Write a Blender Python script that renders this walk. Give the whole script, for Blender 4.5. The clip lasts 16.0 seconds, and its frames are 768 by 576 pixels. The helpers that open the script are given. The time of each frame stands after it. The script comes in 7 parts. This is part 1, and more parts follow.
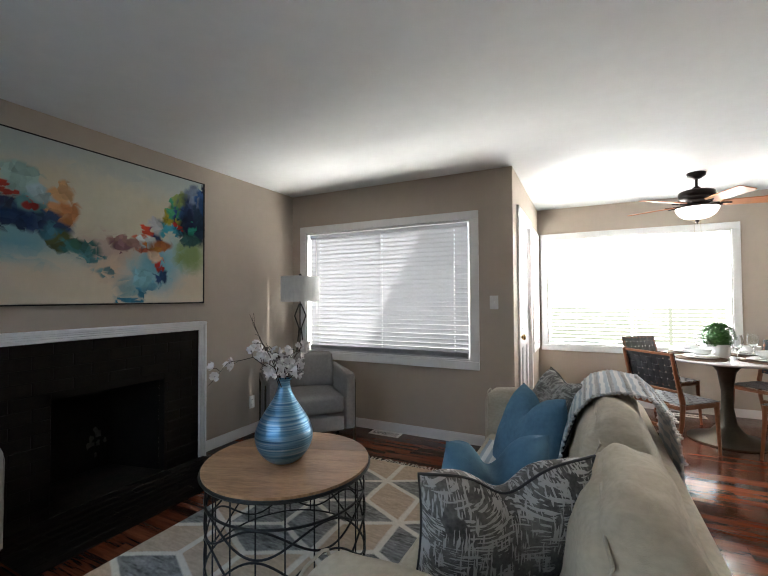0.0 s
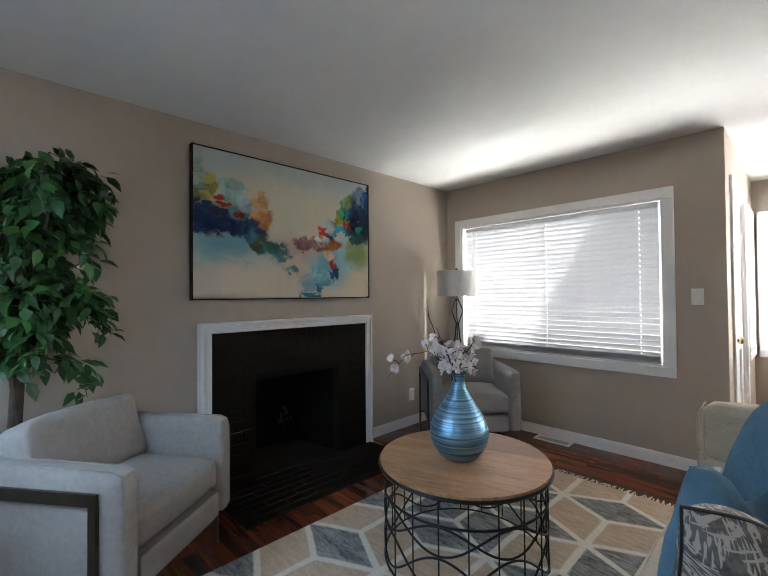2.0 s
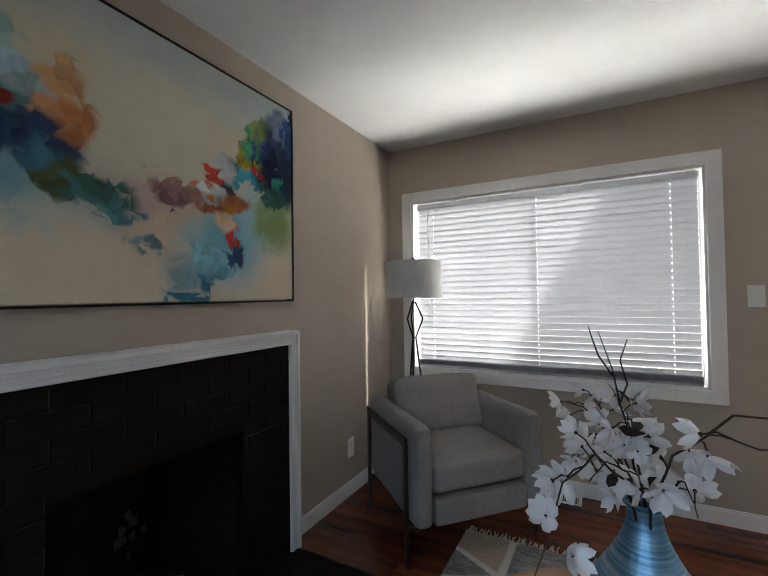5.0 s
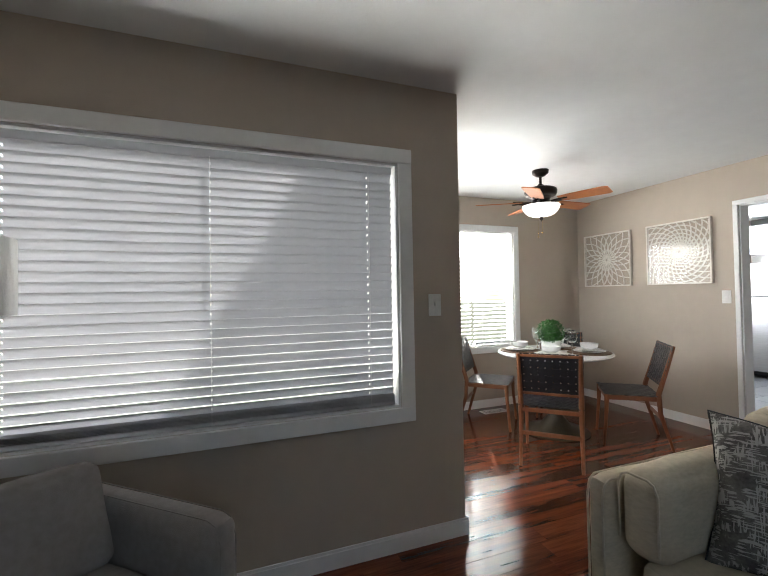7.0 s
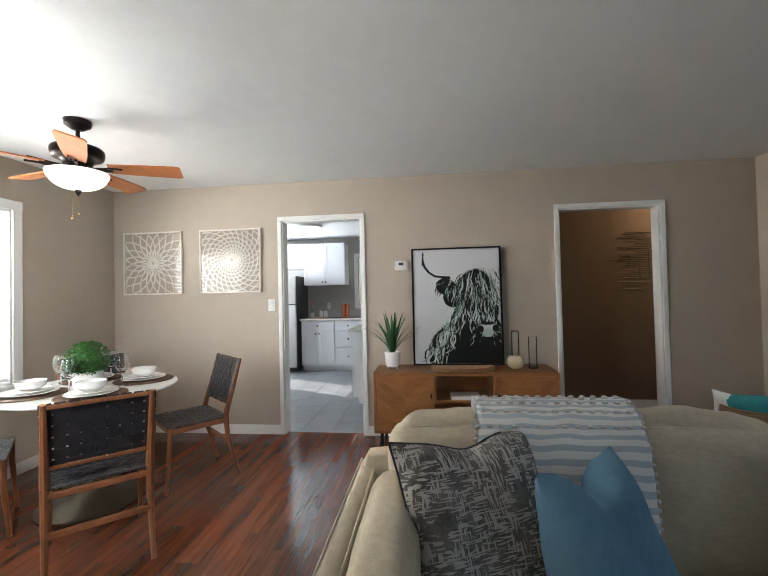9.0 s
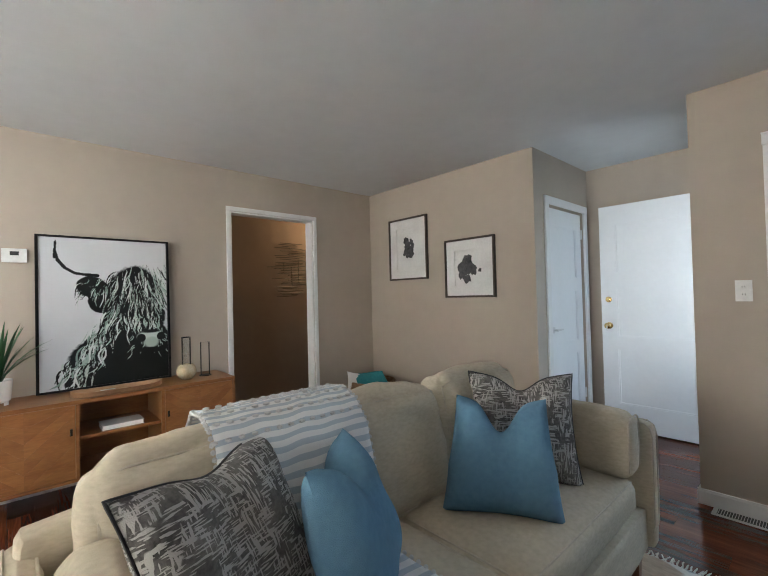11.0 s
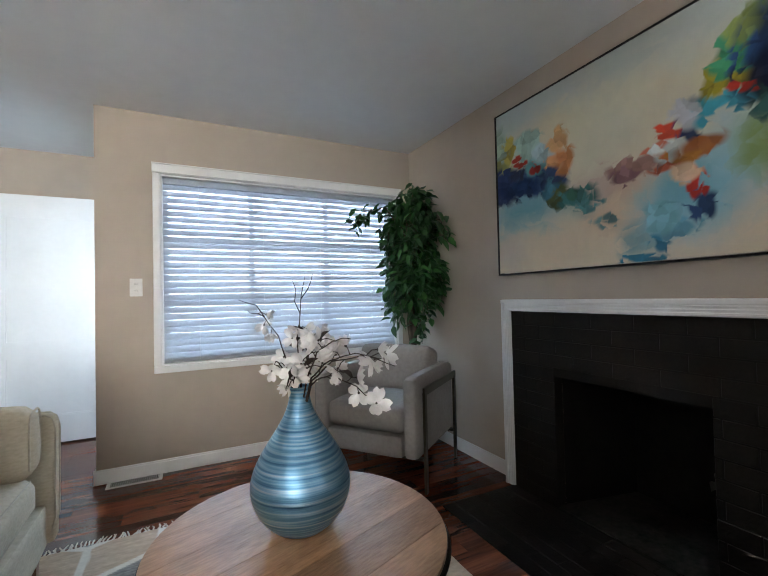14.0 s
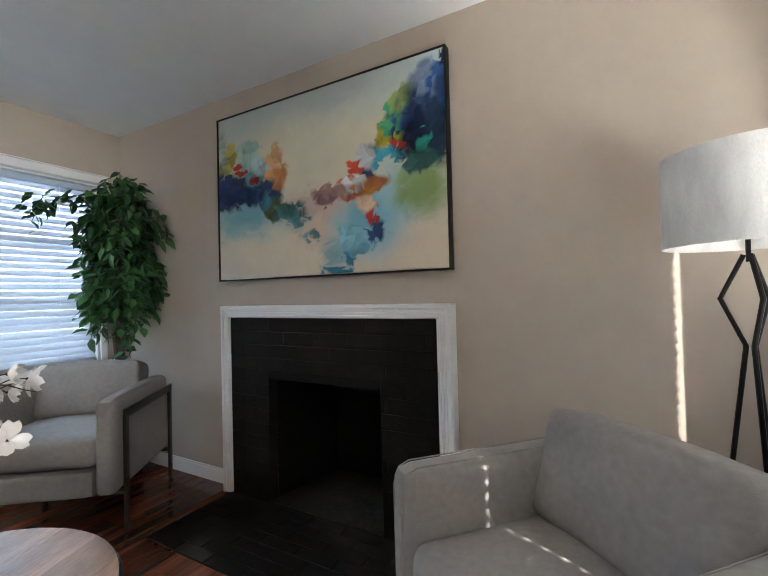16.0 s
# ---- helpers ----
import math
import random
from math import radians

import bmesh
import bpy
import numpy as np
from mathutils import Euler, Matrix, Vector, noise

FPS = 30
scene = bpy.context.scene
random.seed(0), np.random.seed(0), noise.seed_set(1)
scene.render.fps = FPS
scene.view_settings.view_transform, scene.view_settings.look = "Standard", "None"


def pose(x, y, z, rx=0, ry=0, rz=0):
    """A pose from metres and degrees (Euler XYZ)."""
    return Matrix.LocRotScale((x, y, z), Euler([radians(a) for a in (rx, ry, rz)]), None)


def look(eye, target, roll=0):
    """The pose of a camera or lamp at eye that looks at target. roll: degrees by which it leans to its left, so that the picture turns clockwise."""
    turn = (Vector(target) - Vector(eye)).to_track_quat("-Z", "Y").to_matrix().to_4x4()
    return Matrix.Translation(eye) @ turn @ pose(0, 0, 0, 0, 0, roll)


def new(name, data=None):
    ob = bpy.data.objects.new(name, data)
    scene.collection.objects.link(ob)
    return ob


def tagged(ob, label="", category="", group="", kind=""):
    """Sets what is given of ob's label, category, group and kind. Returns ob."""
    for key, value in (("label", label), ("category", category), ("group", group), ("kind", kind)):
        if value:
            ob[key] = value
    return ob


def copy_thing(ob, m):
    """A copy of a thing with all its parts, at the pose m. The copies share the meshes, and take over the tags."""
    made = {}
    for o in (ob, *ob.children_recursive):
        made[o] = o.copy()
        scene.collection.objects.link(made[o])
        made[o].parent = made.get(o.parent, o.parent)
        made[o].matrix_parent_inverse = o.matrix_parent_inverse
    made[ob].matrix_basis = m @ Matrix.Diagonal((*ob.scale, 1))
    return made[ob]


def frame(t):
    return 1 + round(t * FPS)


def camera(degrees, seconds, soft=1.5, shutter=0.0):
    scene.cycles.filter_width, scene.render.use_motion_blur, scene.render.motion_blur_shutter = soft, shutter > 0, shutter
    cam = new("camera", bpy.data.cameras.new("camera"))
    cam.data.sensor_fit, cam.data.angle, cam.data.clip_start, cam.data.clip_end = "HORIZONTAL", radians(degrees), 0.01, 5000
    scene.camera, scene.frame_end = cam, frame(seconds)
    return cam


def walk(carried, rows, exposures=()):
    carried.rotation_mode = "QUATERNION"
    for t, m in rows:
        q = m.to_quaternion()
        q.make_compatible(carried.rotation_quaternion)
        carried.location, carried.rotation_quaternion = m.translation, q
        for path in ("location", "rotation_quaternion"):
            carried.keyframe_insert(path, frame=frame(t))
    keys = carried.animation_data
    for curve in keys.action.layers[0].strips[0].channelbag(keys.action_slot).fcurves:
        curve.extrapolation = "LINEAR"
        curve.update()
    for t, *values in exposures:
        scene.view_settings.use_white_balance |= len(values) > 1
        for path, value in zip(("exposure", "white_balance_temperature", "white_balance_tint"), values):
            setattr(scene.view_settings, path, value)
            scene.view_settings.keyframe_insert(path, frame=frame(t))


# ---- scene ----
cam = camera(87.0, 16.0, soft=1.1)
EXPOSURES = [(0, 1.35), (1.5, 1.58), (3, 1.65), (5.5, 1.05), (7, 0.62), (9, 0.87), (12, 1.45), (14.5, 1.85), (16, 2.1)]
PATH = [
    (0, (2.929, -3.6, 1.308), (2.039, -1.809, 1.356), -0.3),
    (0.5, (2.925, -3.615, 1.305), (1.809, -1.956, 1.349), -0.4),
    (1, (2.91, -3.637, 1.302), (1.641, -2.091, 1.342), -0.4),
    (1.5, (2.88, -3.641, 1.299), (1.506, -2.188, 1.336), -0.5),
    (2, (2.744, -3.632, 1.295), (1.304, -2.244, 1.329), -0.5),
    (2.5, (2.542, -3.593, 1.279), (1.065, -2.245, 1.308), -0.5),
    (3, (2.304, -3.451, 1.284), (0.812, -2.12, 1.308), -0.6),
    (3.2, (2.209, -3.399, 1.286), (0.718, -2.066, 1.312), -0.7),
    (5.3, (1.371, -2.78, 1.296), (0.654, -0.913, 1.333), -0.8),
    (5.5, (1.312, -2.713, 1.301), (0.768, -0.789, 1.337), -0.8),
    (6, (1.219, -2.486, 1.287), (1.106, -0.489, 1.326), -0.9),
    (6.5, (1.193, -2.209, 1.306), (1.463, -0.228, 1.346), -1.0),
    (7, (1.179, -1.953, 1.32), (1.892, -0.084, 1.355), -1.0),
    (7.5, (1.247, -1.703, 1.312), (2.415, -0.08, 1.347), -1.2),
    (8, (1.366, -1.493, 1.328), (2.962, -0.288, 1.361), -1.4),
    (8.5, (1.455, -1.271, 1.335), (3.309, -0.52, 1.364), -1.2),
    (9, (1.592, -1.146, 1.313), (3.579, -0.928, 1.352), -1.3),
    (9.2, (1.649, -1.108, 1.313), (3.649, -1.082, 1.356), -1.3),
    (11.3, (1.813, -0.896, 1.273), (3.101, -2.425, 1.307), -1.4),
    (11.5, (1.823, -0.898, 1.27), (2.964, -2.54, 1.305), -1.4),
    (12, (1.845, -0.889, 1.238), (2.547, -2.762, 1.276), -1.3),
    (12.5, (1.875, -0.848, 1.21), (2.067, -2.839, 1.249), -1.3),
    (13, (1.87, -0.82, 1.174), (1.578, -2.799, 1.213), -1.3),
    (13.5, (1.856, -0.787, 1.152), (1.226, -2.685, 1.191), -1.3),
    (14, (1.844, -0.754, 1.155), (0.953, -2.543, 1.197), -1.3),
    (14.5, (1.837, -0.72, 1.156), (0.704, -2.368, 1.202), -1.3),
    (15, (1.823, -0.687, 1.164), (0.434, -2.126, 1.204), -1.2),
    (15.5, (1.791, -0.644, 1.164), (0.188, -1.84, 1.2), -1.4),
    (16, (1.76, -0.61, 1.164), (0.009, -1.575, 1.198), -1.4),
]
walk(cam, [(t, look(eye, target, roll)) for t, eye, target, roll in PATH], EXPOSURES)

# ---- light ----
SUN_DIR = Vector((-0.526, -1.0, -0.96)).normalized()
world = bpy.data.worlds.new("sky_world")
scene.world = world
world.use_nodes = True
wn = world.node_tree.nodes
bgn = wn["Background"]
sky = wn.new("ShaderNodeTexSky")
sky.sky_type = "NISHITA"
sky.sun_disc = False
sky.sun_elevation = math.asin(-SUN_DIR.z)
sky.sun_rotation = math.atan2(-SUN_DIR.x, -SUN_DIR.y)
world.node_tree.links.new(sky.outputs[0], bgn.inputs[0])
bgn.inputs[1].default_value = 0.11
sun = new("sun", bpy.data.lights.new("sun", "SUN"))
sun.data.energy, sun.data.angle, sun.data.color = 5.0, radians(0.5), (1.0, 0.95, 0.88)
sun.matrix_world = look((0, 0, 0), SUN_DIR)


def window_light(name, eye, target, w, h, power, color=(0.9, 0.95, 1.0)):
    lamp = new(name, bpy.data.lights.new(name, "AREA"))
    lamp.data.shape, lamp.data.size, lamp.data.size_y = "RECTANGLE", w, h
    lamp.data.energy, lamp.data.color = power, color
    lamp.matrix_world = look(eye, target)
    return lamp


window_light("sky_light_south", (1.1, 0.30, 1.4), (1.1, -1, 1.35), 1.9, 1.4, 8, (1.0, 0.97, 0.93))
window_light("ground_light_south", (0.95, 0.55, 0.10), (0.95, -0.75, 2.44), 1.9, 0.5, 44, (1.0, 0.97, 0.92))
window_light("sky_light_dining", (3.43, 2.45, 1.75), (3.43, 0, 0.3), 1.95, 1.2, 104, (1.0, 0.97, 0.93))
window_light("sky_light_north", (1.07, -4.2, 1.4), (1.07, 0, 1.3), 1.9, 1.4, 24, (0.54, 0.74, 1.0))
window_light("sky_light_entry", (2.1, -4.5, 1.2), (5, -4.5, 1.0), 0.8, 1.8, 2.2, (0.6, 0.8, 1.0))
window_light("sky_light_door", (2.0, 0.78, 1.5), (5, 0.78, 1.2), 0.6, 0.9, 15)
window_light("sky_light_kitchen", (8.45, 2.45, 1.5), (8.2, -1, 0.8), 1.4, 1.1, 150, (0.85, 0.92, 1.0))

# ---- materials ----
def M(name, c1, c2=None, scale=6.0, rough=0.6, bump=0.0, bscale=None, metal=0.0, stretch=(1, 1, 1), island=0.0, fine=0.35, spec=0.5, detail=6):
    """A surface of two tones mixed by coarse and fine noise, with fine relief."""
    m = bpy.data.materials.new(name)
    m.use_nodes = True
    nt = m.node_tree
    N, L = nt.nodes, nt.links
    p = N["Principled BSDF"]
    p.inputs["Roughness"].default_value, p.inputs["Metallic"].default_value = rough, metal
    p.inputs["Specular IOR Level"].default_value = spec
    co, mp = N.new("ShaderNodeTexCoord"), N.new("ShaderNodeMapping")
    mp.inputs["Scale"].default_value = stretch
    L.new(co.outputs["Object"], mp.inputs[0])
    n1, n2 = N.new("ShaderNodeTexNoise"), N.new("ShaderNodeTexNoise")
    n1.inputs["Scale"].default_value, n2.inputs["Scale"].default_value = scale, scale * 9
    n1.inputs["Detail"].default_value = detail
    L.new(mp.outputs[0], n1.inputs["Vector"])
    L.new(mp.outputs[0], n2.inputs["Vector"])
    mx = N.new("ShaderNodeMix")
    mx.inputs[0].default_value = fine
    L.new(n1.outputs["Fac"], mx.inputs[2])
    L.new(n2.outputs["Fac"], mx.inputs[3])
    ramp = N.new("ShaderNodeValToRGB")
    c2 = c2 or tuple(v * 0.85 for v in c1)
    ramp.color_ramp.elements[0].position, ramp.color_ramp.elements[1].position = 0.36, 0.64
    ramp.color_ramp.elements[0].color, ramp.color_ramp.elements[1].color = (*c2, 1), (*c1, 1)
    L.new(mx.outputs[0], ramp.inputs[0])
    out = ramp.outputs[0]
    if island:
        oi, hsv, mr = N.new("ShaderNodeObjectInfo"), N.new("ShaderNodeHueSaturation"), N.new("ShaderNodeMapRange")
        mr.inputs["To Min"].default_value, mr.inputs["To Max"].default_value = 1 - island, 1 + island
        L.new(oi.outputs["Random"], mr.inputs[0])
        L.new(mr.outputs[0], hsv.inputs["Value"])
        L.new(out, hsv.inputs["Color"])
        out = hsv.outputs[0]
        add = N.new("ShaderNodeVectorMath")
        mul = N.new("ShaderNodeMath")
        mul.operation = "MULTIPLY"
        mul.inputs[1].default_value = 37.0
        L.new(oi.outputs["Random"], mul.inputs[0])
        L.new(mp.outputs[0], add.inputs[0])
        L.new(mul.outputs[0], add.inputs[1])
        L.new(add.outputs[0], n1.inputs["Vector"])
        L.new(add.outputs[0], n2.inputs["Vector"])
    L.new(out, p.inputs["Base Color"])
    if bump:
        b, nb = N.new("ShaderNodeBump"), N.new("ShaderNodeTexNoise")
        nb.inputs["Scale"].default_value = bscale or scale * 20
        nb.inputs["Detail"].default_value = 4
        L.new(mp.outputs[0], nb.inputs["Vector"])
        b.inputs["Strength"].default_value, b.inputs["Distance"].default_value = bump, 0.004
        L.new(nb.outputs["Fac"], b.inputs["Height"])
        L.new(b.outputs[0], p.inputs["Normal"])
    return m


def nodes_of(m):
    return m.node_tree.nodes, m.node_tree.links, m.node_tree.nodes["Principled BSDF"]


WALL = M("wall_paint", (0.46, 0.392, 0.322), (0.43, 0.366, 0.302), 1.2, 0.75, 0.12, 160)
CEIL = M("ceiling_paint", (0.74, 0.75, 0.75), (0.69, 0.70, 0.70), 1.0, 0.85, 0.15, 90)
TRIM = M("trim_paint", (0.80, 0.80, 0.79), (0.75, 0.75, 0.74), 3, 0.35, 0.05, 60)
DOORP = M("door_paint", (0.82, 0.83, 0.84), (0.78, 0.79, 0.80), 3, 0.32, 0.05, 60)
FLOORM = M("floor_wood", (0.21, 0.062, 0.028), (0.045, 0.012, 0.007), 3.0, 0.13, 0.02, 60, stretch=(0.28, 4.2, 1), island=0.3, fine=0.3)
GROOVE = M("floor_joint", (0.02, 0.008, 0.006), rough=0.7)
TILE = M("slate_tile", (0.20, 0.21, 0.22), (0.15, 0.157, 0.165), 4, 0.35, 0.1, 60, island=0.12)
GROUT = M("tile_grout", (0.2, 0.2, 0.2), rough=0.8)
BRICK = M("dark_painted_brick", (0.015, 0.0105, 0.008), (0.009, 0.0065, 0.005), 8, 0.6, 0.4, 70, island=0.12, spec=0.10)
MORTAR = M("dark_mortar", (0.010, 0.0075, 0.006), rough=0.7, bump=0.3, spec=0.1)
SOOT = M("sooty_firebrick", (0.011, 0.009, 0.008), (0.005, 0.0045, 0.004), 3, 0.9, 0.6, 60, spec=0.1)
ASH = M("ashy_firebox_floor", (0.040, 0.034, 0.028), (0.010, 0.009, 0.008), 5, 0.9, 0.5, 60, spec=0.1)
ASHP = M("pale_ash", (0.07, 0.062, 0.055), (0.03, 0.027, 0.025), 30, 0.9)
SLAT = M("blind_slat", (0.80, 0.80, 0.80), (0.76, 0.76, 0.77), 4, 0.4)
SN, SLK, SP = SLAT.node_tree.nodes, SLAT.node_tree.links, SLAT.node_tree.nodes["Principled BSDF"]
tr, ms = SN.new("ShaderNodeBsdfTranslucent"), SN.new("ShaderNodeMixShader")
tr.inputs[0].default_value, ms.inputs[0].default_value = (0.85, 0.87, 0.87, 1), 0.6
SLK.new(SP.outputs[0], ms.inputs[1])
SLK.new(tr.outputs[0], ms.inputs[2])
SLK.new(ms.outputs[0], SN["Material Output"].inputs["Surface"])
GREYF = M("grey_upholstery", (0.285, 0.262, 0.245), (0.235, 0.214, 0.20), 5, 0.9, 0.35, 420, fine=0.5)
BEIGEF = M("beige_linen", (0.60, 0.52, 0.39), (0.50, 0.43, 0.32), 5, 0.9, 0.4, 380, stretch=(1, 1, 2.5), fine=0.6)
BLUEF = M("blue_cotton", (0.125, 0.255, 0.36), (0.095, 0.205, 0.30), 5, 0.95, 0.5, 420, fine=0.5)
TEALF = M("teal_cotton", (0.03, 0.25, 0.28), (0.02, 0.19, 0.22), 5, 0.9, 0.3, 300)
BRONZE = M("bronze_metal", (0.10, 0.085, 0.06), (0.07, 0.06, 0.045), 8, 0.4, metal=0.9)
BLACKM = M("black_metal", (0.015, 0.014, 0.014), (0.010, 0.010, 0.010), 8, 0.42, metal=0.5)
CHROME = M("chrome", (0.75, 0.75, 0.75), rough=0.18, metal=1.0)
BRASS = M("brass", (0.75, 0.55, 0.25), (0.65, 0.46, 0.2), rough=0.25, metal=1.0)
MANGO = M("mango_wood", (0.47, 0.265, 0.14), (0.25, 0.125, 0.058), 2.6, 0.36, 0.15, 90, stretch=(1.0, 6, 1), fine=0.45, island=0.22)
TEAK = M("teak_wood", (0.35, 0.15, 0.05), (0.24, 0.092, 0.03), 3, 0.38, 0.1, 90, stretch=(1, 1, 5), island=0.1)
WALNUT = M("chair_wood", (0.27, 0.105, 0.045), (0.17, 0.062, 0.026), 4, 0.35, 0.08, 90, stretch=(2, 2, 0.6))
STRAP = M("black_leather_strap", (0.026, 0.027, 0.031), (0.015, 0.016, 0.019), 14, 0.33, 0.4, 160)
CERAM = M("white_ceramic", (0.82, 0.81, 0.79), (0.78, 0.77, 0.75), 3, 0.2)
MARBLE = M("white_tabletop", (0.80, 0.79, 0.78), (0.70, 0.69, 0.69), 3, 0.12)
RATTAN = M("woven_rattan", (0.16, 0.085, 0.045), (0.08, 0.04, 0.02), 20, 0.7, 0.8, 200)
LEAF = M("ficus_leaf", (0.026, 0.098, 0.024), (0.012, 0.052, 0.015), 30, 0.36, 0.1)
ln_, ll_, lp_ = LEAF.node_tree.nodes, LEAF.node_tree.links, LEAF.node_tree.nodes["Principled BSDF"]
lg, lh, lr = ln_.new("ShaderNodeNewGeometry"), ln_.new("ShaderNodeMix"), ln_.new("ShaderNodeMapRange")
lh.data_type = "RGBA"
lr.inputs["From Min"].default_value, lr.inputs["To Max"].default_value = 0.6, 0.8
ll_.new(lg.outputs["Random Per Island"], lr.inputs[0])
ll_.new(lr.outputs[0], lh.inputs[0])
ll_.new(lp_.inputs["Base Color"].links[0].from_socket, lh.inputs[6])
lh.inputs[7].default_value = (0.065, 0.20, 0.04, 1)
ll_.new(lh.outputs[2], lp_.inputs["Base Color"])
BARK = M("bark", (0.10, 0.07, 0.05), (0.05, 0.035, 0.025), 20, 0.9, 0.8, 90)
TWIG = M("dark_twig", (0.04, 0.025, 0.018), rough=0.8)
PETAL = M("white_petal", (0.80, 0.77, 0.75), (0.72, 0.68, 0.66), 30, 0.6)
RUGM = M("rug_base", (0.42, 0.32, 0.22), (0.33, 0.25, 0.175), 10, 1.0, 0.9, 240, stretch=(1, 3, 1))
CREAM = M("rug_cream_wool", (0.62, 0.57, 0.48), (0.52, 0.48, 0.40), 20, 1.0, 0.9, 200)
RUGG = M("rug_grey_wool", (0.23, 0.22, 0.205), (0.12, 0.118, 0.115), 14, 1.0, 0.9, 200, stretch=(1, 5, 1), fine=0.6)
RUGT = M("rug_tan_wool", (0.44, 0.31, 0.20), (0.34, 0.24, 0.16), 14, 1.0, 0.9, 200, stretch=(1, 5, 1), fine=0.6)
STEEL = M("brushed_steel", (0.72, 0.72, 0.72), (0.64, 0.64, 0.64), 4, 0.42, metal=0.35, stretch=(1, 1, 20))
DARKPL = M("dark_plastic", (0.03, 0.03, 0.032), rough=0.45)
WHITEPL = M("white_plastic", (0.78, 0.78, 0.76), rough=0.35)
CABP = M("white_cabinet_paint", (0.80, 0.82, 0.85), (0.76, 0.78, 0.81), 3, 0.3)
COUNTER = M("stone_counter", (0.68, 0.66, 0.62), (0.52, 0.50, 0.47), 25, 0.2)
# Hall walls: an even brown, darker than the living room walls.
HALLW = M("hall_wall_brown", (0.20, 0.145, 0.10), (0.18, 0.13, 0.09), 1.2, 0.8, 0.1, 160)
STUCCO = M("outside_stucco", (0.72, 0.70, 0.66), (0.62, 0.60, 0.57), 2, 0.9, 0.3, 60)
GRASS = M("outside_ground", (0.12, 0.15, 0.06), (0.20, 0.19, 0.15), 2, 0.95, 0.4, 60)
WICKER = M("tan_wicker", (0.30, 0.18, 0.09), (0.18, 0.10, 0.05), 25, 0.8, 0.8, 160)


# ---- mesh helpers ----
def link_mesh(name, bm, mat, parent=None, label="", smooth=False):
    me = bpy.data.meshes.new(name)
    bmesh.ops.recalc_face_normals(bm, faces=bm.faces)
    bm.to_mesh(me)
    bm.free()
    for one in (mat if isinstance(mat, (list, tuple)) else [mat]):
        me.materials.append(one)
    if smooth:
        me.shade_smooth()
        me.set_sharp_from_angle(angle=radians(40))
    ob = new(name, me)
    ob.parent = parent
    if label:
        ob["label"] = label
    return ob


def part(name, bm, mat, parent, label="", smooth=True):
    return link_mesh(name, bm, mat, parent, label, smooth)


def thing(name, x, y, z, rz, label, category, group=""):
    e = new(name)
    e.matrix_basis = pose(x, y, z, 0, 0, rz)
    e.empty_display_size = 0.1
    return tagged(e, label, category, group)


def box(x0, x1, y0, y1, z0, z1, bev=0.0, seg=2, bm=None, turn=None):
    own = bmesh.new()
    bmesh.ops.create_cube(own, size=1)
    for v in own.verts:
        v.co = Vector(((x0 + x1) / 2 + v.co.x * (x1 - x0), (y0 + y1) / 2 + v.co.y * (y1 - y0), (z0 + z1) / 2 + v.co.z * (z1 - z0)))
    if bev:
        bmesh.ops.bevel(own, geom=own.edges[:], offset=bev, segments=seg, affect="EDGES", profile=0.6)
    if turn is not None:
        bmesh.ops.transform(own, matrix=turn, verts=own.verts)
    return merge(bm, own)


def merge(bm, own):
    if bm is None:
        return own
    me = bpy.data.meshes.new("tmp")
    own.to_mesh(me)
    own.free()
    bm.from_mesh(me)
    bpy.data.meshes.remove(me)
    return bm


def lathe(profile, n=40, bm=None, at=(0, 0, 0)):
    """A turned body from (radius, height) pairs."""
    own = bmesh.new()
    rings = []
    for r, z in profile:
        if r < 1e-5:
            rings.append([own.verts.new((at[0], at[1], at[2] + z))])
        else:
            rings.append([own.verts.new((at[0] + r * math.cos(2 * math.pi * k / n), at[1] + r * math.sin(2 * math.pi * k / n), at[2] + z)) for k in range(n)])
    for a, b in zip(rings, rings[1:]):
        for k in range(n):
            q = [a[k % len(a)], a[(k + 1) % len(a)], b[(k + 1) % len(b)], b[k % len(b)]]
            q = [v for i, v in enumerate(q) if v not in q[:i]]
            if len(q) > 2:
                own.faces.new(q)
    return merge(bm, own)


def tube(points, radius, n=8, bm=None, closed=False):
    """A round bar along points; radius is one number or one for each point."""
    own = bmesh.new()
    pts = [Vector(p) for p in points]
    radii = radius if isinstance(radius, (list, tuple)) else [radius] * len(pts)
    rings, up = [], Vector((0.01, 0.02, 1)).normalized()
    for i, p in enumerate(pts):
        a = pts[(i - 1) % len(pts)] if closed or i else p
        b = pts[(i + 1) % len(pts)] if closed or i < len(pts) - 1 else p
        d = (b - a).normalized()
        if abs(d.dot(up)) > 0.95:
            up = Vector((1, 0.02, 0.01)).normalized()
        s = d.cross(up).normalized()
        t = s.cross(d)
        rings.append([own.verts.new(p + radii[i] * (math.cos(2 * math.pi * k / n) * s + math.sin(2 * math.pi * k / n) * t)) for k in range(n)])
        up = t
    pairs = list(zip(rings, rings[1:])) + ([(rings[-1], rings[0])] if closed else [])
    for a, b in pairs:
        for k in range(n):
            own.faces.new((a[k], a[(k + 1) % n], b[(k + 1) % n], b[k]))
    if not closed:
        own.faces.new(rings[0][::-1])
        own.faces.new(rings[-1])
    return merge(bm, own)


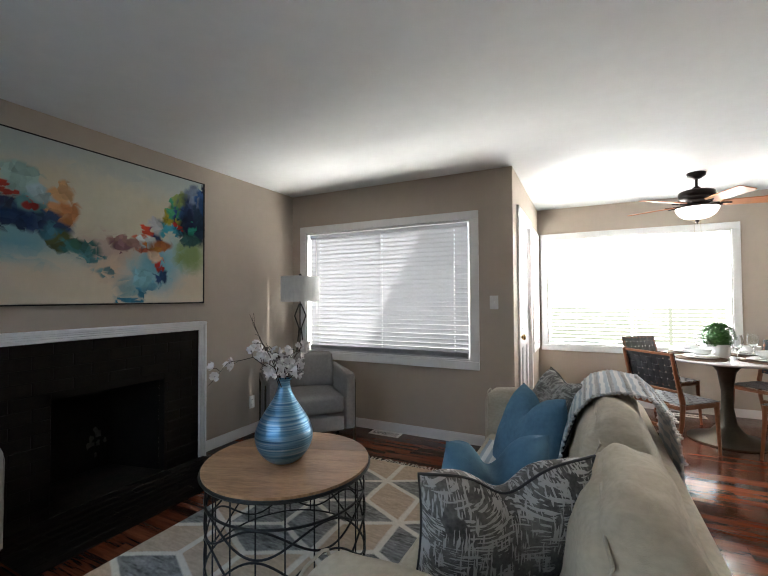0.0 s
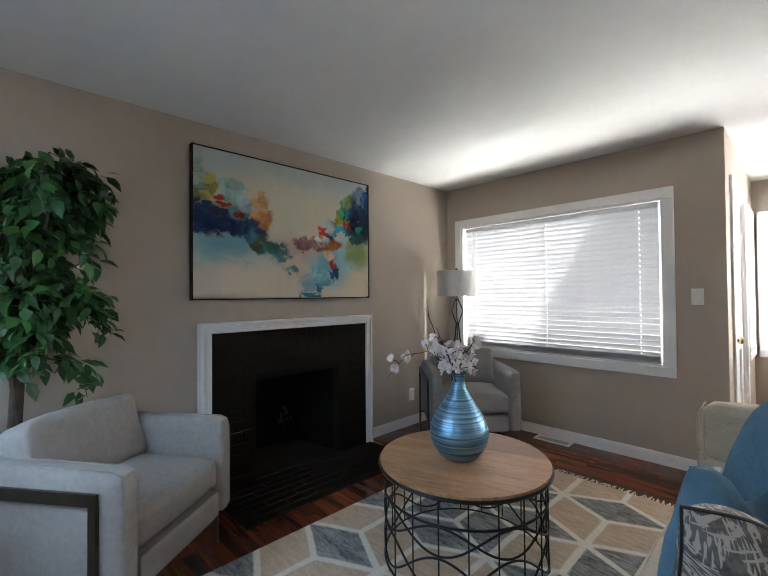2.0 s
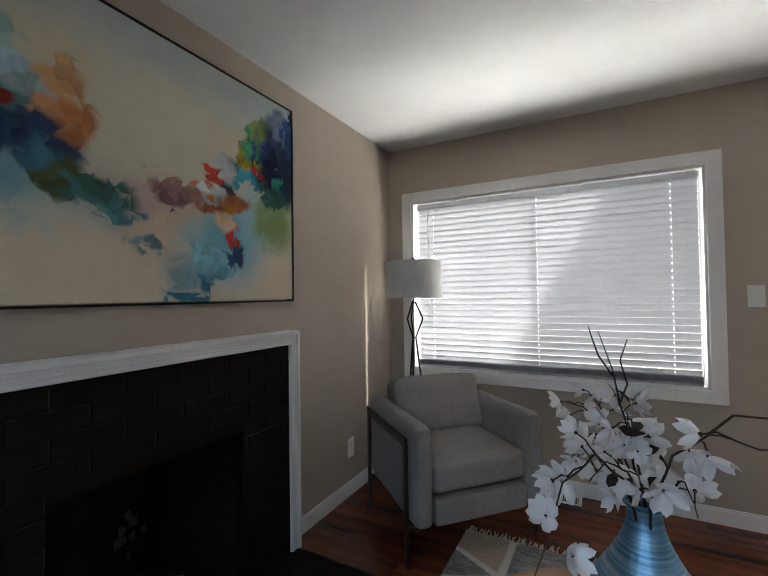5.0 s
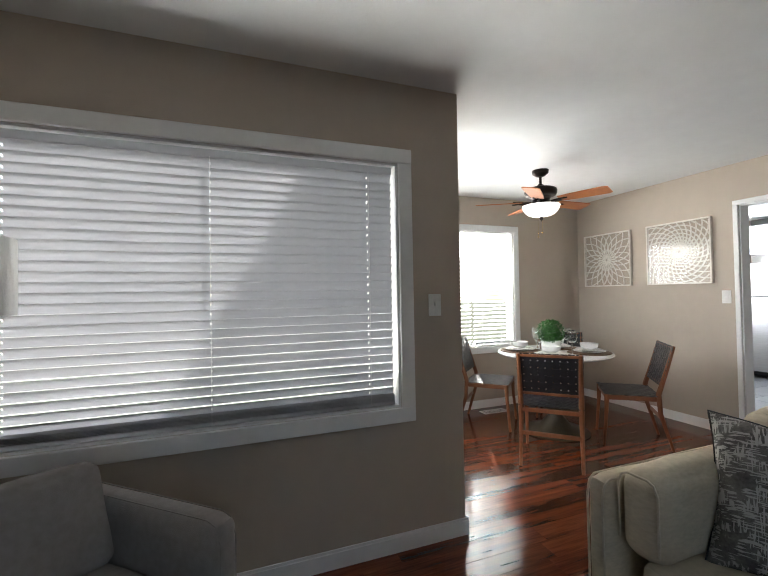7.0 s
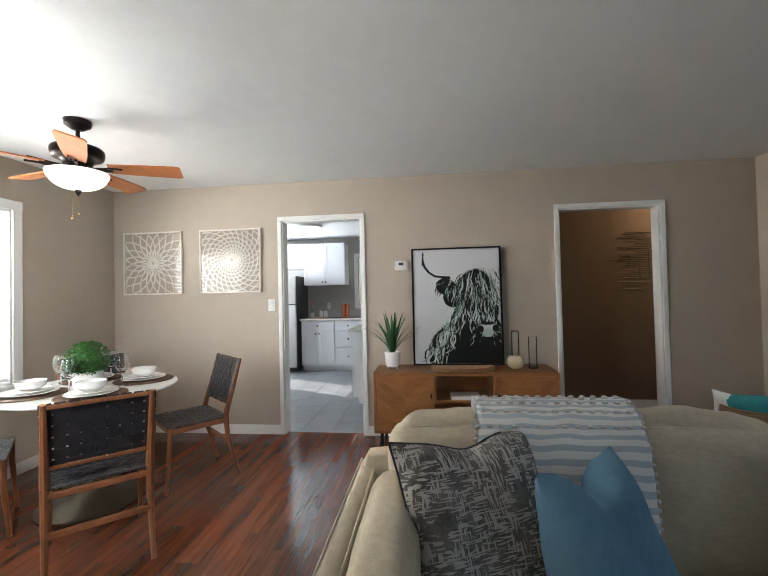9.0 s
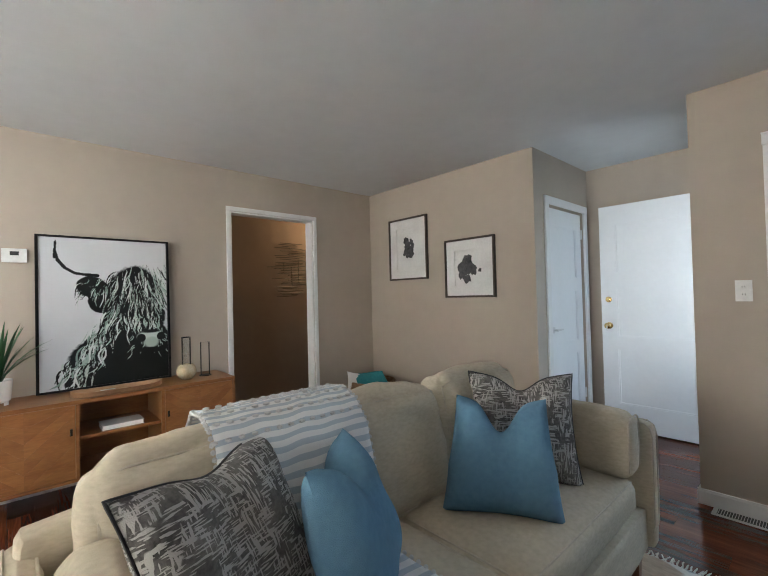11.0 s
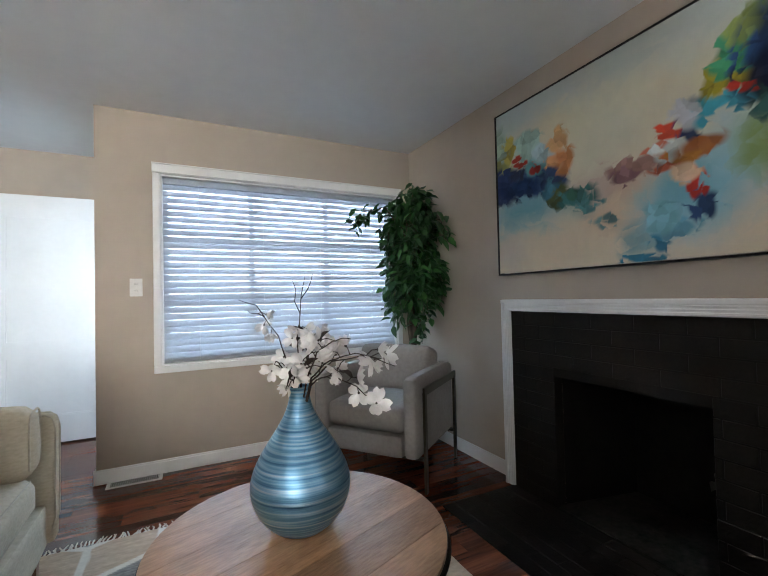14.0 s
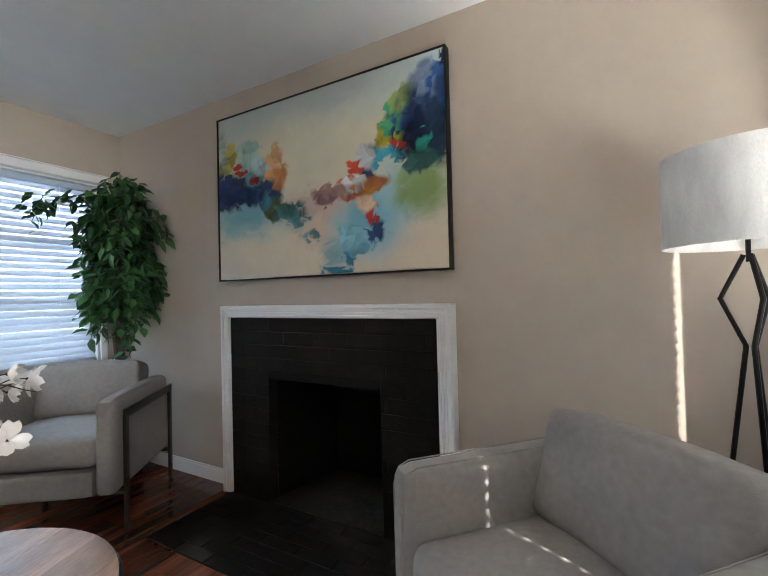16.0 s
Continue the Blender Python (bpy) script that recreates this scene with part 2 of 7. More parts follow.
def bar(a, b, w, d=None, bm=None, bev=0.0, w2=None):
    """A rectangular bar from a to b, w wide across and d deep; w2: its scale at b."""
    a, b, d = Vector(a), Vector(b), d or w
    k = w2 or 1
    own = bmesh.new()
    bmesh.ops.create_cube(own, size=1)
    long = (b - a).length
    for v in own.verts:
        s = k if v.co.z > 0 else 1
        v.co = Vector((v.co.x * w * s, v.co.y * d * s, v.co.z * long))
    if bev:
        bmesh.ops.bevel(own, geom=own.edges[:], offset=bev, segments=2, affect="EDGES")
    m = (b - a).to_track_quat("Z", "Y").to_matrix().to_4x4()
    m.translation = (a + b) / 2
    bmesh.ops.transform(own, matrix=m, verts=own.verts)
    return merge(bm, own)


def cushion(sx, sy, sz, r=0.05, puff=0.02, cuts=12, crease=0.0, seed=0, bm=None, at=None):
    """A padded block, centred on its own origin: rounded edges, swollen faces, slight creases."""
    own = bmesh.new()
    bmesh.ops.create_cube(own, size=2)
    bmesh.ops.subdivide_edges(own, edges=own.edges[:], cuts=cuts, use_grid_fill=True)
    half = Vector((sx / 2, sy / 2, sz / 2))
    for v in own.verts:
        p = v.co.copy()
        q = Vector([math.copysign(abs(c) ** 0.75, c) for c in p])
        w = Vector((q.x * half.x, q.y * half.y, q.z * half.z))
        core = Vector([max(-h + r, min(h - r, c)) for c, h in zip(w, half)])
        off = w - core
        if off.length > 1e-6:
            w = core + off.normalized() * r
        bulge = puff * ((1 - p.x ** 2) * (1 - p.y ** 2) * math.copysign(1, p.z) * (abs(p.z) > 0.99))
        w.z += bulge
        w.y += puff * 0.6 * (1 - p.x ** 2) * (1 - p.z ** 2) * math.copysign(1, p.y) * (abs(p.y) > 0.99)
        w.x += puff * 0.6 * (1 - p.y ** 2) * (1 - p.z ** 2) * math.copysign(1, p.x) * (abs(p.x) > 0.99)
        if crease:
            w += crease * (noise.noise_vector(w * 7 + Vector((seed, seed * 2, 0))) + 0.45 * noise.noise_vector(w * 17 + Vector((seed, 3, seed))))
        v.co = w
    if at is not None:
        bmesh.ops.transform(own, matrix=at, verts=own.verts)
    return merge(bm, own)


def pillow(size, thick, n=26, seed=0, chop=0.0):
    """A square scatter cushion standing on its edge: x across, z up, y thick; pinched corners, chopped top."""
    own = bmesh.new()
    faces = []
    for side in (-1, 1):
        grid = []
        for i in range(n + 1):
            row = []
            for j in range(n + 1):
                u, w = 2 * i / n - 1, 2 * j / n - 1
                body = max(0.0, (1 - u ** 4) * (1 - w ** 4)) ** 0.6
                pinch = 1 - 0.10 * (1 - w * w) * abs(u) ** 2
                pinch2 = 1 - 0.10 * (1 - u * u) * abs(w) ** 2
                x, z = u * size / 2 * pinch, w * size / 2 * pinch2
                if chop and w > -0.2:
                    z -= chop * math.exp(-(u * 3.0) ** 2) * ((w + 0.2) / 1.2) ** 1.5
                    body *= 1 - 0.35 * math.exp(-(u * 4) ** 2) * max(0, w)
                y = side * thick / 2 * body
                y += 0.012 * noise.noise(Vector((x * 9 + seed, z * 9, side * 2))) * body
                row.append(own.verts.new((x, y, z)))
            grid.append(row)
        for i in range(n):
            for j in range(n):
                own.faces.new((grid[i][j], grid[i + 1][j], grid[i + 1][j + 1], grid[i][j + 1]))
    bmesh.ops.remove_doubles(own, verts=own.verts, dist=0.0005)
    return own


# ---- the shell ----
H, K, D, N0 = 2.44, 5.40, 2.04, -3.90
X1 = 2.38


def wall(name, x0, x1, y0, y1, z0=0.0, z1=H, holes=(), mat=None):
    """A wall with rectangular openings (along its long side: a0, a1, z0, z1), in blocks that share no face plane overlap."""
    along_x = (x1 - x0) > (y1 - y0)
    lo, hi = (x0, x1) if along_x else (y0, y1)
    bm = bmesh.new()

    def block(a0, a1, c0, c1):
        if a1 - a0 > 1e-4 and c1 - c0 > 1e-4:
            if along_x:
                box(a0, a1, y0, y1, c0, c1, bm=bm)
            else:
                box(x0, x1, a0, a1, c0, c1, bm=bm)

    at = lo
    for a0, a1, c0, c1 in sorted(holes):
        block(at, a0, z0, z1)
        block(a0, a1, z0, c0)
        block(a0, a1, c1, z1)
        at = a1
    block(at, hi, z0, z1)
    return tagged(link_mesh(name, bm, mat or WALL), kind="structure", label="smooth wall painted warm greige", category="wall")


WA = (0.19, 2.01, 0.735, 2.01)
WB = (0.155, 1.975, 0.715, 2.03)
WD = (2.49, 4.37, 0.70, 2.04)
FB = (-2.307, -1.58, 0.0, 0.704)
KD = (-0.515, 0.262, 0.0, 2.065)
HD = (-3.19, -2.33, 0.0, 2.065)
wall("wall_fireplace", -0.12, 0.0, N0 - 0.12, 0.12, holes=[FB])
wall("wall_south", 0.0, X1, 0.0, 0.12, holes=[WA])
wall("wall_bump", X1 - 0.12, X1, 0.12, D, holes=[(0.30, 1.16, 0.0, 2.08), (1.42, 1.94, 0.72, 2.05)])
wall("wall_dining", X1 - 0.12, K + 0.12, D, D + 0.12, holes=[WD])
wall("wall_kitchen", K, K + 0.12, -3.98, D, holes=[KD, HD])
wall("wall_picture", 3.495, K + 0.12, -4.10, -3.98)
wall("wall_closet", 3.375, 3.495, -5.05, -3.98, holes=[(-4.93, -4.21, 0.0, 2.01)])
wall("wall_entry", 2.227, 3.615, -5.17, -5.05)
wall("wall_entry_side", 2.227, 2.347, -5.05, N0, holes=[(-4.96, -4.08, 0.0, 2.06)])
wall("wall_north", 0.0, 2.227, N0 - 0.12, N0, holes=[WB])
bm = box(-0.12, K + 0.12, -5.17, 0.12, H, H + 0.12)
box(X1 - 0.12, K + 0.12, 0.12, D + 0.12, H, H + 0.12, bm=bm)
tagged(link_mesh("ceiling", bm, CEIL), kind="structure", label="smooth white painted ceiling", category="ceiling")
bm = box(-0.12, K + 0.06, -5.17, 0.12, -0.12, -0.006)
box(X1 - 0.12, K + 0.06, 0.12, D + 0.12, -0.12, -0.006, bm=bm)
tagged(link_mesh("floor", bm, GROOVE), kind="structure", label="reddish brown glossy wood plank floor", category="floor")


def frame_trim(name, axis, at, out, a0, a1, z0, z1, w=0.075, t=0.018, sill=True, label="white painted window trim"):
    """Flat casing round an opening on a wall face; out: +1 or -1, the way it stands proud."""
    bm = bmesh.new()

    def piece(p0, p1, q0, q1, tt):
        lo, hi = sorted((at, at + out * tt))
        if axis == "y":
            box(p0, p1, lo, hi, q0, q1, 0.003, 1, bm)
        else:
            box(lo, hi, p0, p1, q0, q1, 0.003, 1, bm)

    piece(a0 - w, a1 + w, z1, z1 + w, t + 0.002)
    piece(a0 - w, a0, z0, z1, t)
    piece(a1, a1 + w, z0, z1, t)
    if z0 > 0.01:
        piece(a0 - w, a1 + w, z0 - w, z0, t + 0.002)
    return tagged(link_mesh(name, bm, TRIM), kind="structure", label=label, category="trim")


frame_trim("trim_window", "y", 0.0, -1, *WA)
frame_trim("trim_window", "y", N0, 1, *WB, w=0.045)
frame_trim("trim_window", "y", D, -1, *WD)
frame_trim("trim_window", "x", X1, 1, 1.42, 1.94, 0.72, 2.05, w=0.06)
frame_trim("trim_door", "x", X1, 1, 0.30, 1.16, 0, 2.08, w=0.07, label="white painted door casing")
frame_trim("trim_door", "x", K, -1, *KD, w=0.04, label="white painted door casing")
frame_trim("trim_door", "x", K, -1, *HD, w=0.04, label="white painted door casing")
frame_trim("trim_door", "x", 3.375, -1, -4.93, -4.21, 0, 2.01, w=0.065, label="white painted door casing")


def liner(name, x0, x1, y0, y1, z0, z1, axis, t=0.012):
    """The lining of an opening through a wall."""
    bm = bmesh.new()
    if axis == "y":
        box(x0, x0 + t, y0, y1, z0, z1, bm=bm)
        box(x1 - t, x1, y0, y1, z0, z1, bm=bm)
        box(x0 + t, x1 - t, y0, y1, z1 - t, z1, bm=bm)
        if z0 > 0.1:
            box(x0 + t, x1 - t, y0, y1, z0, z0 + t, bm=bm)
    else:
        box(x0, x1, y0, y0 + t, z0, z1, bm=bm)
        box(x0, x1, y1 - t, y1, z0, z1, bm=bm)
        box(x0, x1, y0 + t, y1 - t, z1 - t, z1, bm=bm)
        if z0 > 0.1:
            box(x0, x1, y0 + t, y1 - t, z0, z0 + t, bm=bm)
    return tagged(link_mesh(name, bm, TRIM), kind="structure", label="white painted jamb lining", category="trim")


liner("jamb_window", WA[0], WA[1], 0.001, 0.115, WA[2], WA[3], "y")
liner("jamb_window", WB[0], WB[1], N0 - 0.115, N0 - 0.001, WB[2], WB[3], "y")
liner("jamb_window", WD[0], WD[1], D + 0.001, D + 0.115, WD[2], WD[3], "y")
liner("jamb_window", X1 - 0.115, X1 - 0.001, 1.42, 1.94, 0.72, 2.05, "x")
liner("jamb_door", X1 - 0.115, X1 - 0.001, 0.30, 1.16, 0, 2.08, "x")
liner("jamb_door", K + 0.001, K + 0.119, KD[0], KD[1], 0, KD[3], "x")
liner("jamb_door", K + 0.001, K + 0.119, HD[0], HD[1], 0, HD[3], "x")

GLASS = bpy.data.materials.new("window_glass")
GLASS.use_nodes = True
gn, gl, gp = nodes_of(GLASS)
gp.inputs["Base Color"].default_value = (0.95, 0.97, 0.97, 1)
gp.inputs["Roughness"].default_value = 0.0
gp.inputs["Transmission Weight"].default_value = 1.0
gp.inputs["IOR"].default_value = 1.1
CLEAR = GLASS.copy()
CLEAR.name = "wine_glass"
CLEAR.node_tree.nodes["Principled BSDF"].inputs["IOR"].default_value = 1.45


def window(name, axis, at, a0, a1, z0, z1, panes, label, f=0.035):
    """A sash window: frame bars and glass panes, in the outer half of its opening."""
    root = new(name)
    tagged(root, label, "window", kind="structure")
    bm, t = bmesh.new(), 0.015

    def put(p0, p1, q0, q1, tt, b):
        lo, hi = at - tt, at + tt
        return box(p0, p1, lo, hi, q0, q1, bm=b) if axis == "y" else box(lo, hi, p0, p1, q0, q1, bm=b)

    put(a0, a1, z0, z0 + f, t, bm)
    put(a0, a1, z1 - f, z1, t, bm)
    put(a0, a0 + f, z0 + f, z1 - f, t, bm)
    put(a1 - f, a1, z0 + f, z1 - f, t, bm)
    nx, nz = panes
    for k in range(1, nx):
        c = a0 + (a1 - a0) * k / nx
        put(c - f / 2, c + f / 2, z0 + f, z1 - f, t * 0.9, bm)
    for k in range(1, nz):
        c = z0 + (z1 - z0) * k / nz
        put(a0 + f, a1 - f, c - f / 2, c + f / 2, t * 0.8, bm)
    part("window_frame", bm, TRIM, root, smooth=False)
    g = part("pane", put(a0 + f, a1 - f, z0 + f, z1 - f, 0.002, None), GLASS, root, smooth=False)
    g.visible_shadow = False
    return root


window("window_1", "y", 0.095, WA[0] + 0.012, WA[1] - 0.012, WA[2] + 0.012, WA[3] - 0.012, (2, 1), "aluminium sliding window behind blinds", 0.008)
window("window_2", "y", N0 - 0.095, WB[0] + 0.012, WB[1] - 0.012, WB[2] + 0.012, WB[3] - 0.012, (3, 3), "front window with glazing bars behind blinds")
window("window_3", "y", D + 0.095, WD[0] + 0.012, WD[1] - 0.012, WD[2] + 0.012, WD[3] - 0.012, (2, 1), "bright dining window behind open blinds", 0.02)
window("window_4", "x", X1 - 0.095, 1.432, 1.928, 0.732, 2.038, (1, 2), "narrow side window with blinds")


def slat_mesh(w, depth, cords):
    """One crowned slat along x, with a rout hole at each cord."""
    own = bmesh.new()
    ys = [f * depth for f in (-0.5, -0.3, -0.14, 0.14, 0.3, 0.5)]
    xs = sorted([-w, w] + [c + o for c in cords for o in (-0.0035, 0.0035)])
    rise = [0.004 * (1 - (2 * y / depth) ** 2) for y in ys]
    top = [[own.verts.new((x, y, h + 0.0025)) for x in xs] for y, h in zip(ys, rise)]
    low = [[own.verts.new((x, y, h)) for x in xs] for y, h in zip(ys, rise)]
    for j in range(5):
        for i in range(len(xs) - 1):
            if j == 2 and i % 2 == 1 and i < len(xs) - 2:
                continue
            own.faces.new((top[j][i], top[j][i + 1], top[j + 1][i + 1], top[j + 1][i]))
            own.faces.new((low[j][i], low[j + 1][i], low[j + 1][i + 1], low[j][i + 1]))
    for j in (0, 5):
        for i in range(len(xs) - 1):
            own.faces.new((top[j][i], low[j][i], low[j][i + 1], top[j][i + 1]))
    for i in (0, len(xs) - 1):
        for j in range(5):
            own.faces.new((top[j][i], top[j + 1][i], low[j + 1][i], low[j][i]))
    return own


def blind(name, axis, at, a0, a1, z0, z1, tilt, label, cords=3, gap=0.0435, depth=0.05, mat=None, stack=2, wand=False, routs=False):
    """A venetian blind: head rail, slats, bottom rail, ladder cords. tilt in degrees about the slat's length; cords: a count, or places along it."""
    root = new(name)
    root.matrix_basis = pose((a0 + a1) / 2, at, 0) if axis == "y" else pose(at, (a0 + a1) / 2, 0, 0, 0, 90)
    tagged(root, label, "window blind")
    w = (a1 - a0) / 2
    mat = mat or SLAT
    places = [c - (a0 + a1) / 2 for c in cords] if isinstance(cords, tuple) else [-w + 2 * w * (k + 0.5) / cords for k in range(cords)]
    part("head_rail", box(-w, w, -0.024, 0.024, z1 - 0.045, z1 - 0.006, 0.004), mat, root)
    part("bottom_rail", box(-w, w, -0.025, 0.025, z0, z0 + 0.018, 0.004), mat, root)
    low = z0 + 0.022 + stack * 0.0055 + 0.012
    count = int((z1 - 0.06 - low) / gap)
    rng = random.Random(name)
    first = part("slat", slat_mesh(w, depth, places if routs else []), mat, root, smooth=False)
    me = first.data
    slats = [first]
    for k in range(1, count + stack):
        ob = new("slat", me)
        ob.parent = root
        slats.append(ob)
    for k, ob in enumerate(slats):
        if k < count:
            z = low + k * (z1 - 0.066 - low) / (count - 1)
            ob.matrix_basis = pose(0, 0, z, tilt + rng.uniform(-0.8, 0.8), rng.uniform(-0.10, 0.10), 0)
        else:
            ob.matrix_basis = pose(0, 0, z0 + 0.019 + (k - count) * 0.0055, 3 * rng.uniform(-1, 1))
    for x in places:
        for y in (-depth / 2 - 0.002, depth / 2 + 0.002):
            part("ladder_cord", tube([(x, y, z0 + 0.01), (x, y, z1 - 0.04)], 0.0011, 5), WHITEPL, root)
    if wand:
        part("tilt_wand", tube([(-w + 0.09, -depth / 2 - 0.012, z1 - 0.05), (-w + 0.10, -depth / 2 - 0.016, z1 - 0.85)], 0.004, 6), WHITEPL, root, "white plastic tilt wand")
    return root


# Shaded copy of the white slats: their daylight is toned down in the colour.
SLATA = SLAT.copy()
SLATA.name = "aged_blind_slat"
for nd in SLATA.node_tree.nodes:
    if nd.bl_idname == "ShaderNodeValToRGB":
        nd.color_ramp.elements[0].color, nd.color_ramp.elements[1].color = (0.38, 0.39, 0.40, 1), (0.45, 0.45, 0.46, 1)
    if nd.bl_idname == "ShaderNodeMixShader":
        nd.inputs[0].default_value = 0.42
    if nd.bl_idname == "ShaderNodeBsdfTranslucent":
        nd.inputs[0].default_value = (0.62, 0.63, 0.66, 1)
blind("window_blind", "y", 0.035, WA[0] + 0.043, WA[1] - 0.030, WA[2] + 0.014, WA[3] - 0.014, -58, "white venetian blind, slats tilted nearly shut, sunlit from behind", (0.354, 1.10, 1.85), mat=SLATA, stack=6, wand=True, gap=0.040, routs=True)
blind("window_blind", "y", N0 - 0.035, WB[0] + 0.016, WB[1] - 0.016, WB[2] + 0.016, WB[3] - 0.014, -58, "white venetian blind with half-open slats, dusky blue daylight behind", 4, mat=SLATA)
for xa, xb in ((WD[0] + 0.016, 3.790), (3.830, WD[1] - 0.016)):
    blind("window_blind", "y", D + 0.035, xa, xb, WD[2] + 0.02, WD[3] - 0.014, -32, "white venetian blind, open slats washed out by daylight", 2)


def skirting(name, pts_list):
    bm = bmesh.new()
    for x0, x1, y0, y1 in pts_list:
        box(x0, x1, y0, y1, 0.0, 0.077, 0.0, bm=bm)
        if x1 - x0 > y1 - y0:
            box(x0, x1, y0 + 0.0035, y1 - 0.0035, 0.077, 0.090, bm=bm)
        else:
            box(x0 + 0.0035, x1 - 0.0035, y0, y1, 0.077, 0.090, bm=bm)
    return tagged(link_mesh(name, bm, TRIM), kind="structure", label="white painted baseboard", category="baseboard")


b = 0.014
skirting("baseboard", [(0, X1 + b, -b, 0), (X1, X1 + b, 0, 0.23), (X1, X1 + b, 1.23, D), (X1 + b, K - b, D - b, D)])
skirting("baseboard", [(0, b, -1.196, -b), (0, b, N0 + b, -2.686), (0, 2.347 + b, N0, N0 + b), (2.347, 2.347 + b, -4.08, N0)])
skirting("baseboard", [(K - b, K, 0.297, D), (K - b, K, -2.288, -0.552), (K - b, K, -3.98 + b, -3.222), (3.375 - b, K, -3.98, -3.98 + b)])

bm = box(0.108, 2.022, N0 + 0.0225, N0 + 0.040, 2.032, 2.088, 0.004)
box(0.106, 2.024, N0 + 0.0005, N0 + 0.046, 2.0885, 2.097, 0.003, bm=bm)
tagged(link_mesh("trim_window", bm, TRIM), kind="structure", label="white painted head board over the front window", category="trim")

# ---- fireplace ----
fire = tagged(new("fireplace"), "fireplace with black painted brick surround, hearth and white moulded trim", "fireplace")
FX0, FX1, FZ = -2.611, -1.28, 1.05
FD = 0.055
for y0, y1, z0, z1 in ((FX0, FB[0], 0, FZ), (FB[1], FX1, 0, FZ), (FB[0], FB[1], FB[3], FZ)):
    part("surround", box(0.001, FD + 0.006, y0, y1, z0, z1), MORTAR, fire, smooth=False)
bm = bmesh.new()
for w0, w1, t in ((0.0, 0.069, FD + 0.016), (0.004, 0.016, FD + 0.024), (0.022, 0.030, FD + 0.022), (0.036, 0.044, FD + 0.022), (0.048, 0.066, FD + 0.028)):
    box(0.001, t, FX0 - w1, FX0 - w0, 0.0, FZ + w1 - 0.0015, 0.002, 1, bm)
    box(0.001, t, FX1 + w0, FX1 + w1, 0.0, FZ + w1 - 0.0015, 0.002, 1, bm)
    box(0.001, t + 0.0015, FX0 - w1 - 0.0012, FX1 + w1 + 0.0012, FZ + w0, FZ + w1, 0.002, 1, bm)
part("moulding", bm, TRIM, fire, "white moulded trim")
part("back_wall", box(-0.50, -0.46, FB[0] + 0.1, FB[1] - 0.1, 0, 0.75), SOOT, fire, smooth=False)
for s, y in ((1, FB[0]), (-1, FB[1])):
    own = box(-0.47, 0.0, 0, 0.04, 0.0, 0.75)
    for v in own.verts:
        v.co.y = y + s * ((-v.co.x) * 0.22 + v.co.y - 0.04)
    part("side_wall", own, SOOT, fire, smooth=False)
bm = box(-0.5, 0.0, FB[0] - 0.02, FB[1] + 0.02, FB[3] + 0.03, FB[3] + 0.1)
part("firebox_top", bm, SOOT, fire, smooth=False)
part("firebox_floor", box(-0.5, FD + 0.004, FB[0], FB[1], -0.02, 0.012), ASH, fire, smooth=False)
rngf = random.Random(17)
for k in range(9):
    bm = bmesh.new()
    cy, cz, r = FB[1] - 0.18 + rngf.uniform(-0.07, 0.06), 0.16 + rngf.uniform(-0.10, 0.16), rngf.uniform(0.010, 0.026)
    f = [bm.verts.new((-0.4585 + 0.0002 * k, cy + r * rngf.uniform(0.6, 1.3) * math.cos(a * 0.7), cz + 1.4 * r * rngf.uniform(0.6, 1.3) * math.sin(a * 0.7))) for a in range(9)]
    bm.faces.new(f)
    part("ash_scuff", bm, ASHP, fire, "pale ash scuff on the sooty wall", smooth=False)
part("hearth", box(0.0, 0.585, FX0 - 0.01, FX1 + 0.04, -0.004, 0.0065), MORTAR, fire, smooth=False)
bh, bl = 0.0751, 0.212
me = None


def brick(cx, cy, cz, sx, sy, sz, parent):
    bm = box(-sx / 2, sx / 2, -sy / 2, sy / 2, -sz / 2, sz / 2, 0.003, 1)
    ob = part("brick", bm, BRICK, parent, smooth=False)
    ob.location = (cx, cy, cz)
    return ob


rng = random.Random(4)
for c in range(14):
    z0 = c * bh
    z1 = min(z0 + bh - 0.0045, FZ)
    y = FX0 - (0.5 * bl if c % 2 else 0)
    while y < FX1:
        a, e = max(y, FX0), min(y + bl - 0.0045, FX1)
        y += bl
        spans = [(a, e)]
        if z0 < FB[3] - 0.02:
            spans = [(max(a, lo), min(e, hi)) for lo, hi in ((FX0, FB[0]), (FB[1], FX1))]
        for a, e in spans:
            if e - a > 0.02:
                brick(FD + 0.0045 + rng.uniform(-0.0003, 0.0008), (a + e) / 2, (z0 + z1) / 2, 0.008, e - a, z1 - z0, fire)
for c in range(7):
    x0 = FD + 0.02 + c * 0.0735
    y = FX0 - 0.01 - (0.5 * bl if c % 2 else 0)
    while y < FX1 + 0.04:
        a, e = max(y, FX0 - 0.01), min(y + bl - 0.003, FX1 + 0.04)
        y += bl
        if e - a > 0.02:
            brick(x0 + 0.036, (a + e) / 2, 0.006 + rng.uniform(0, 0.0004), 0.0715, e - a, 0.0042, fire)


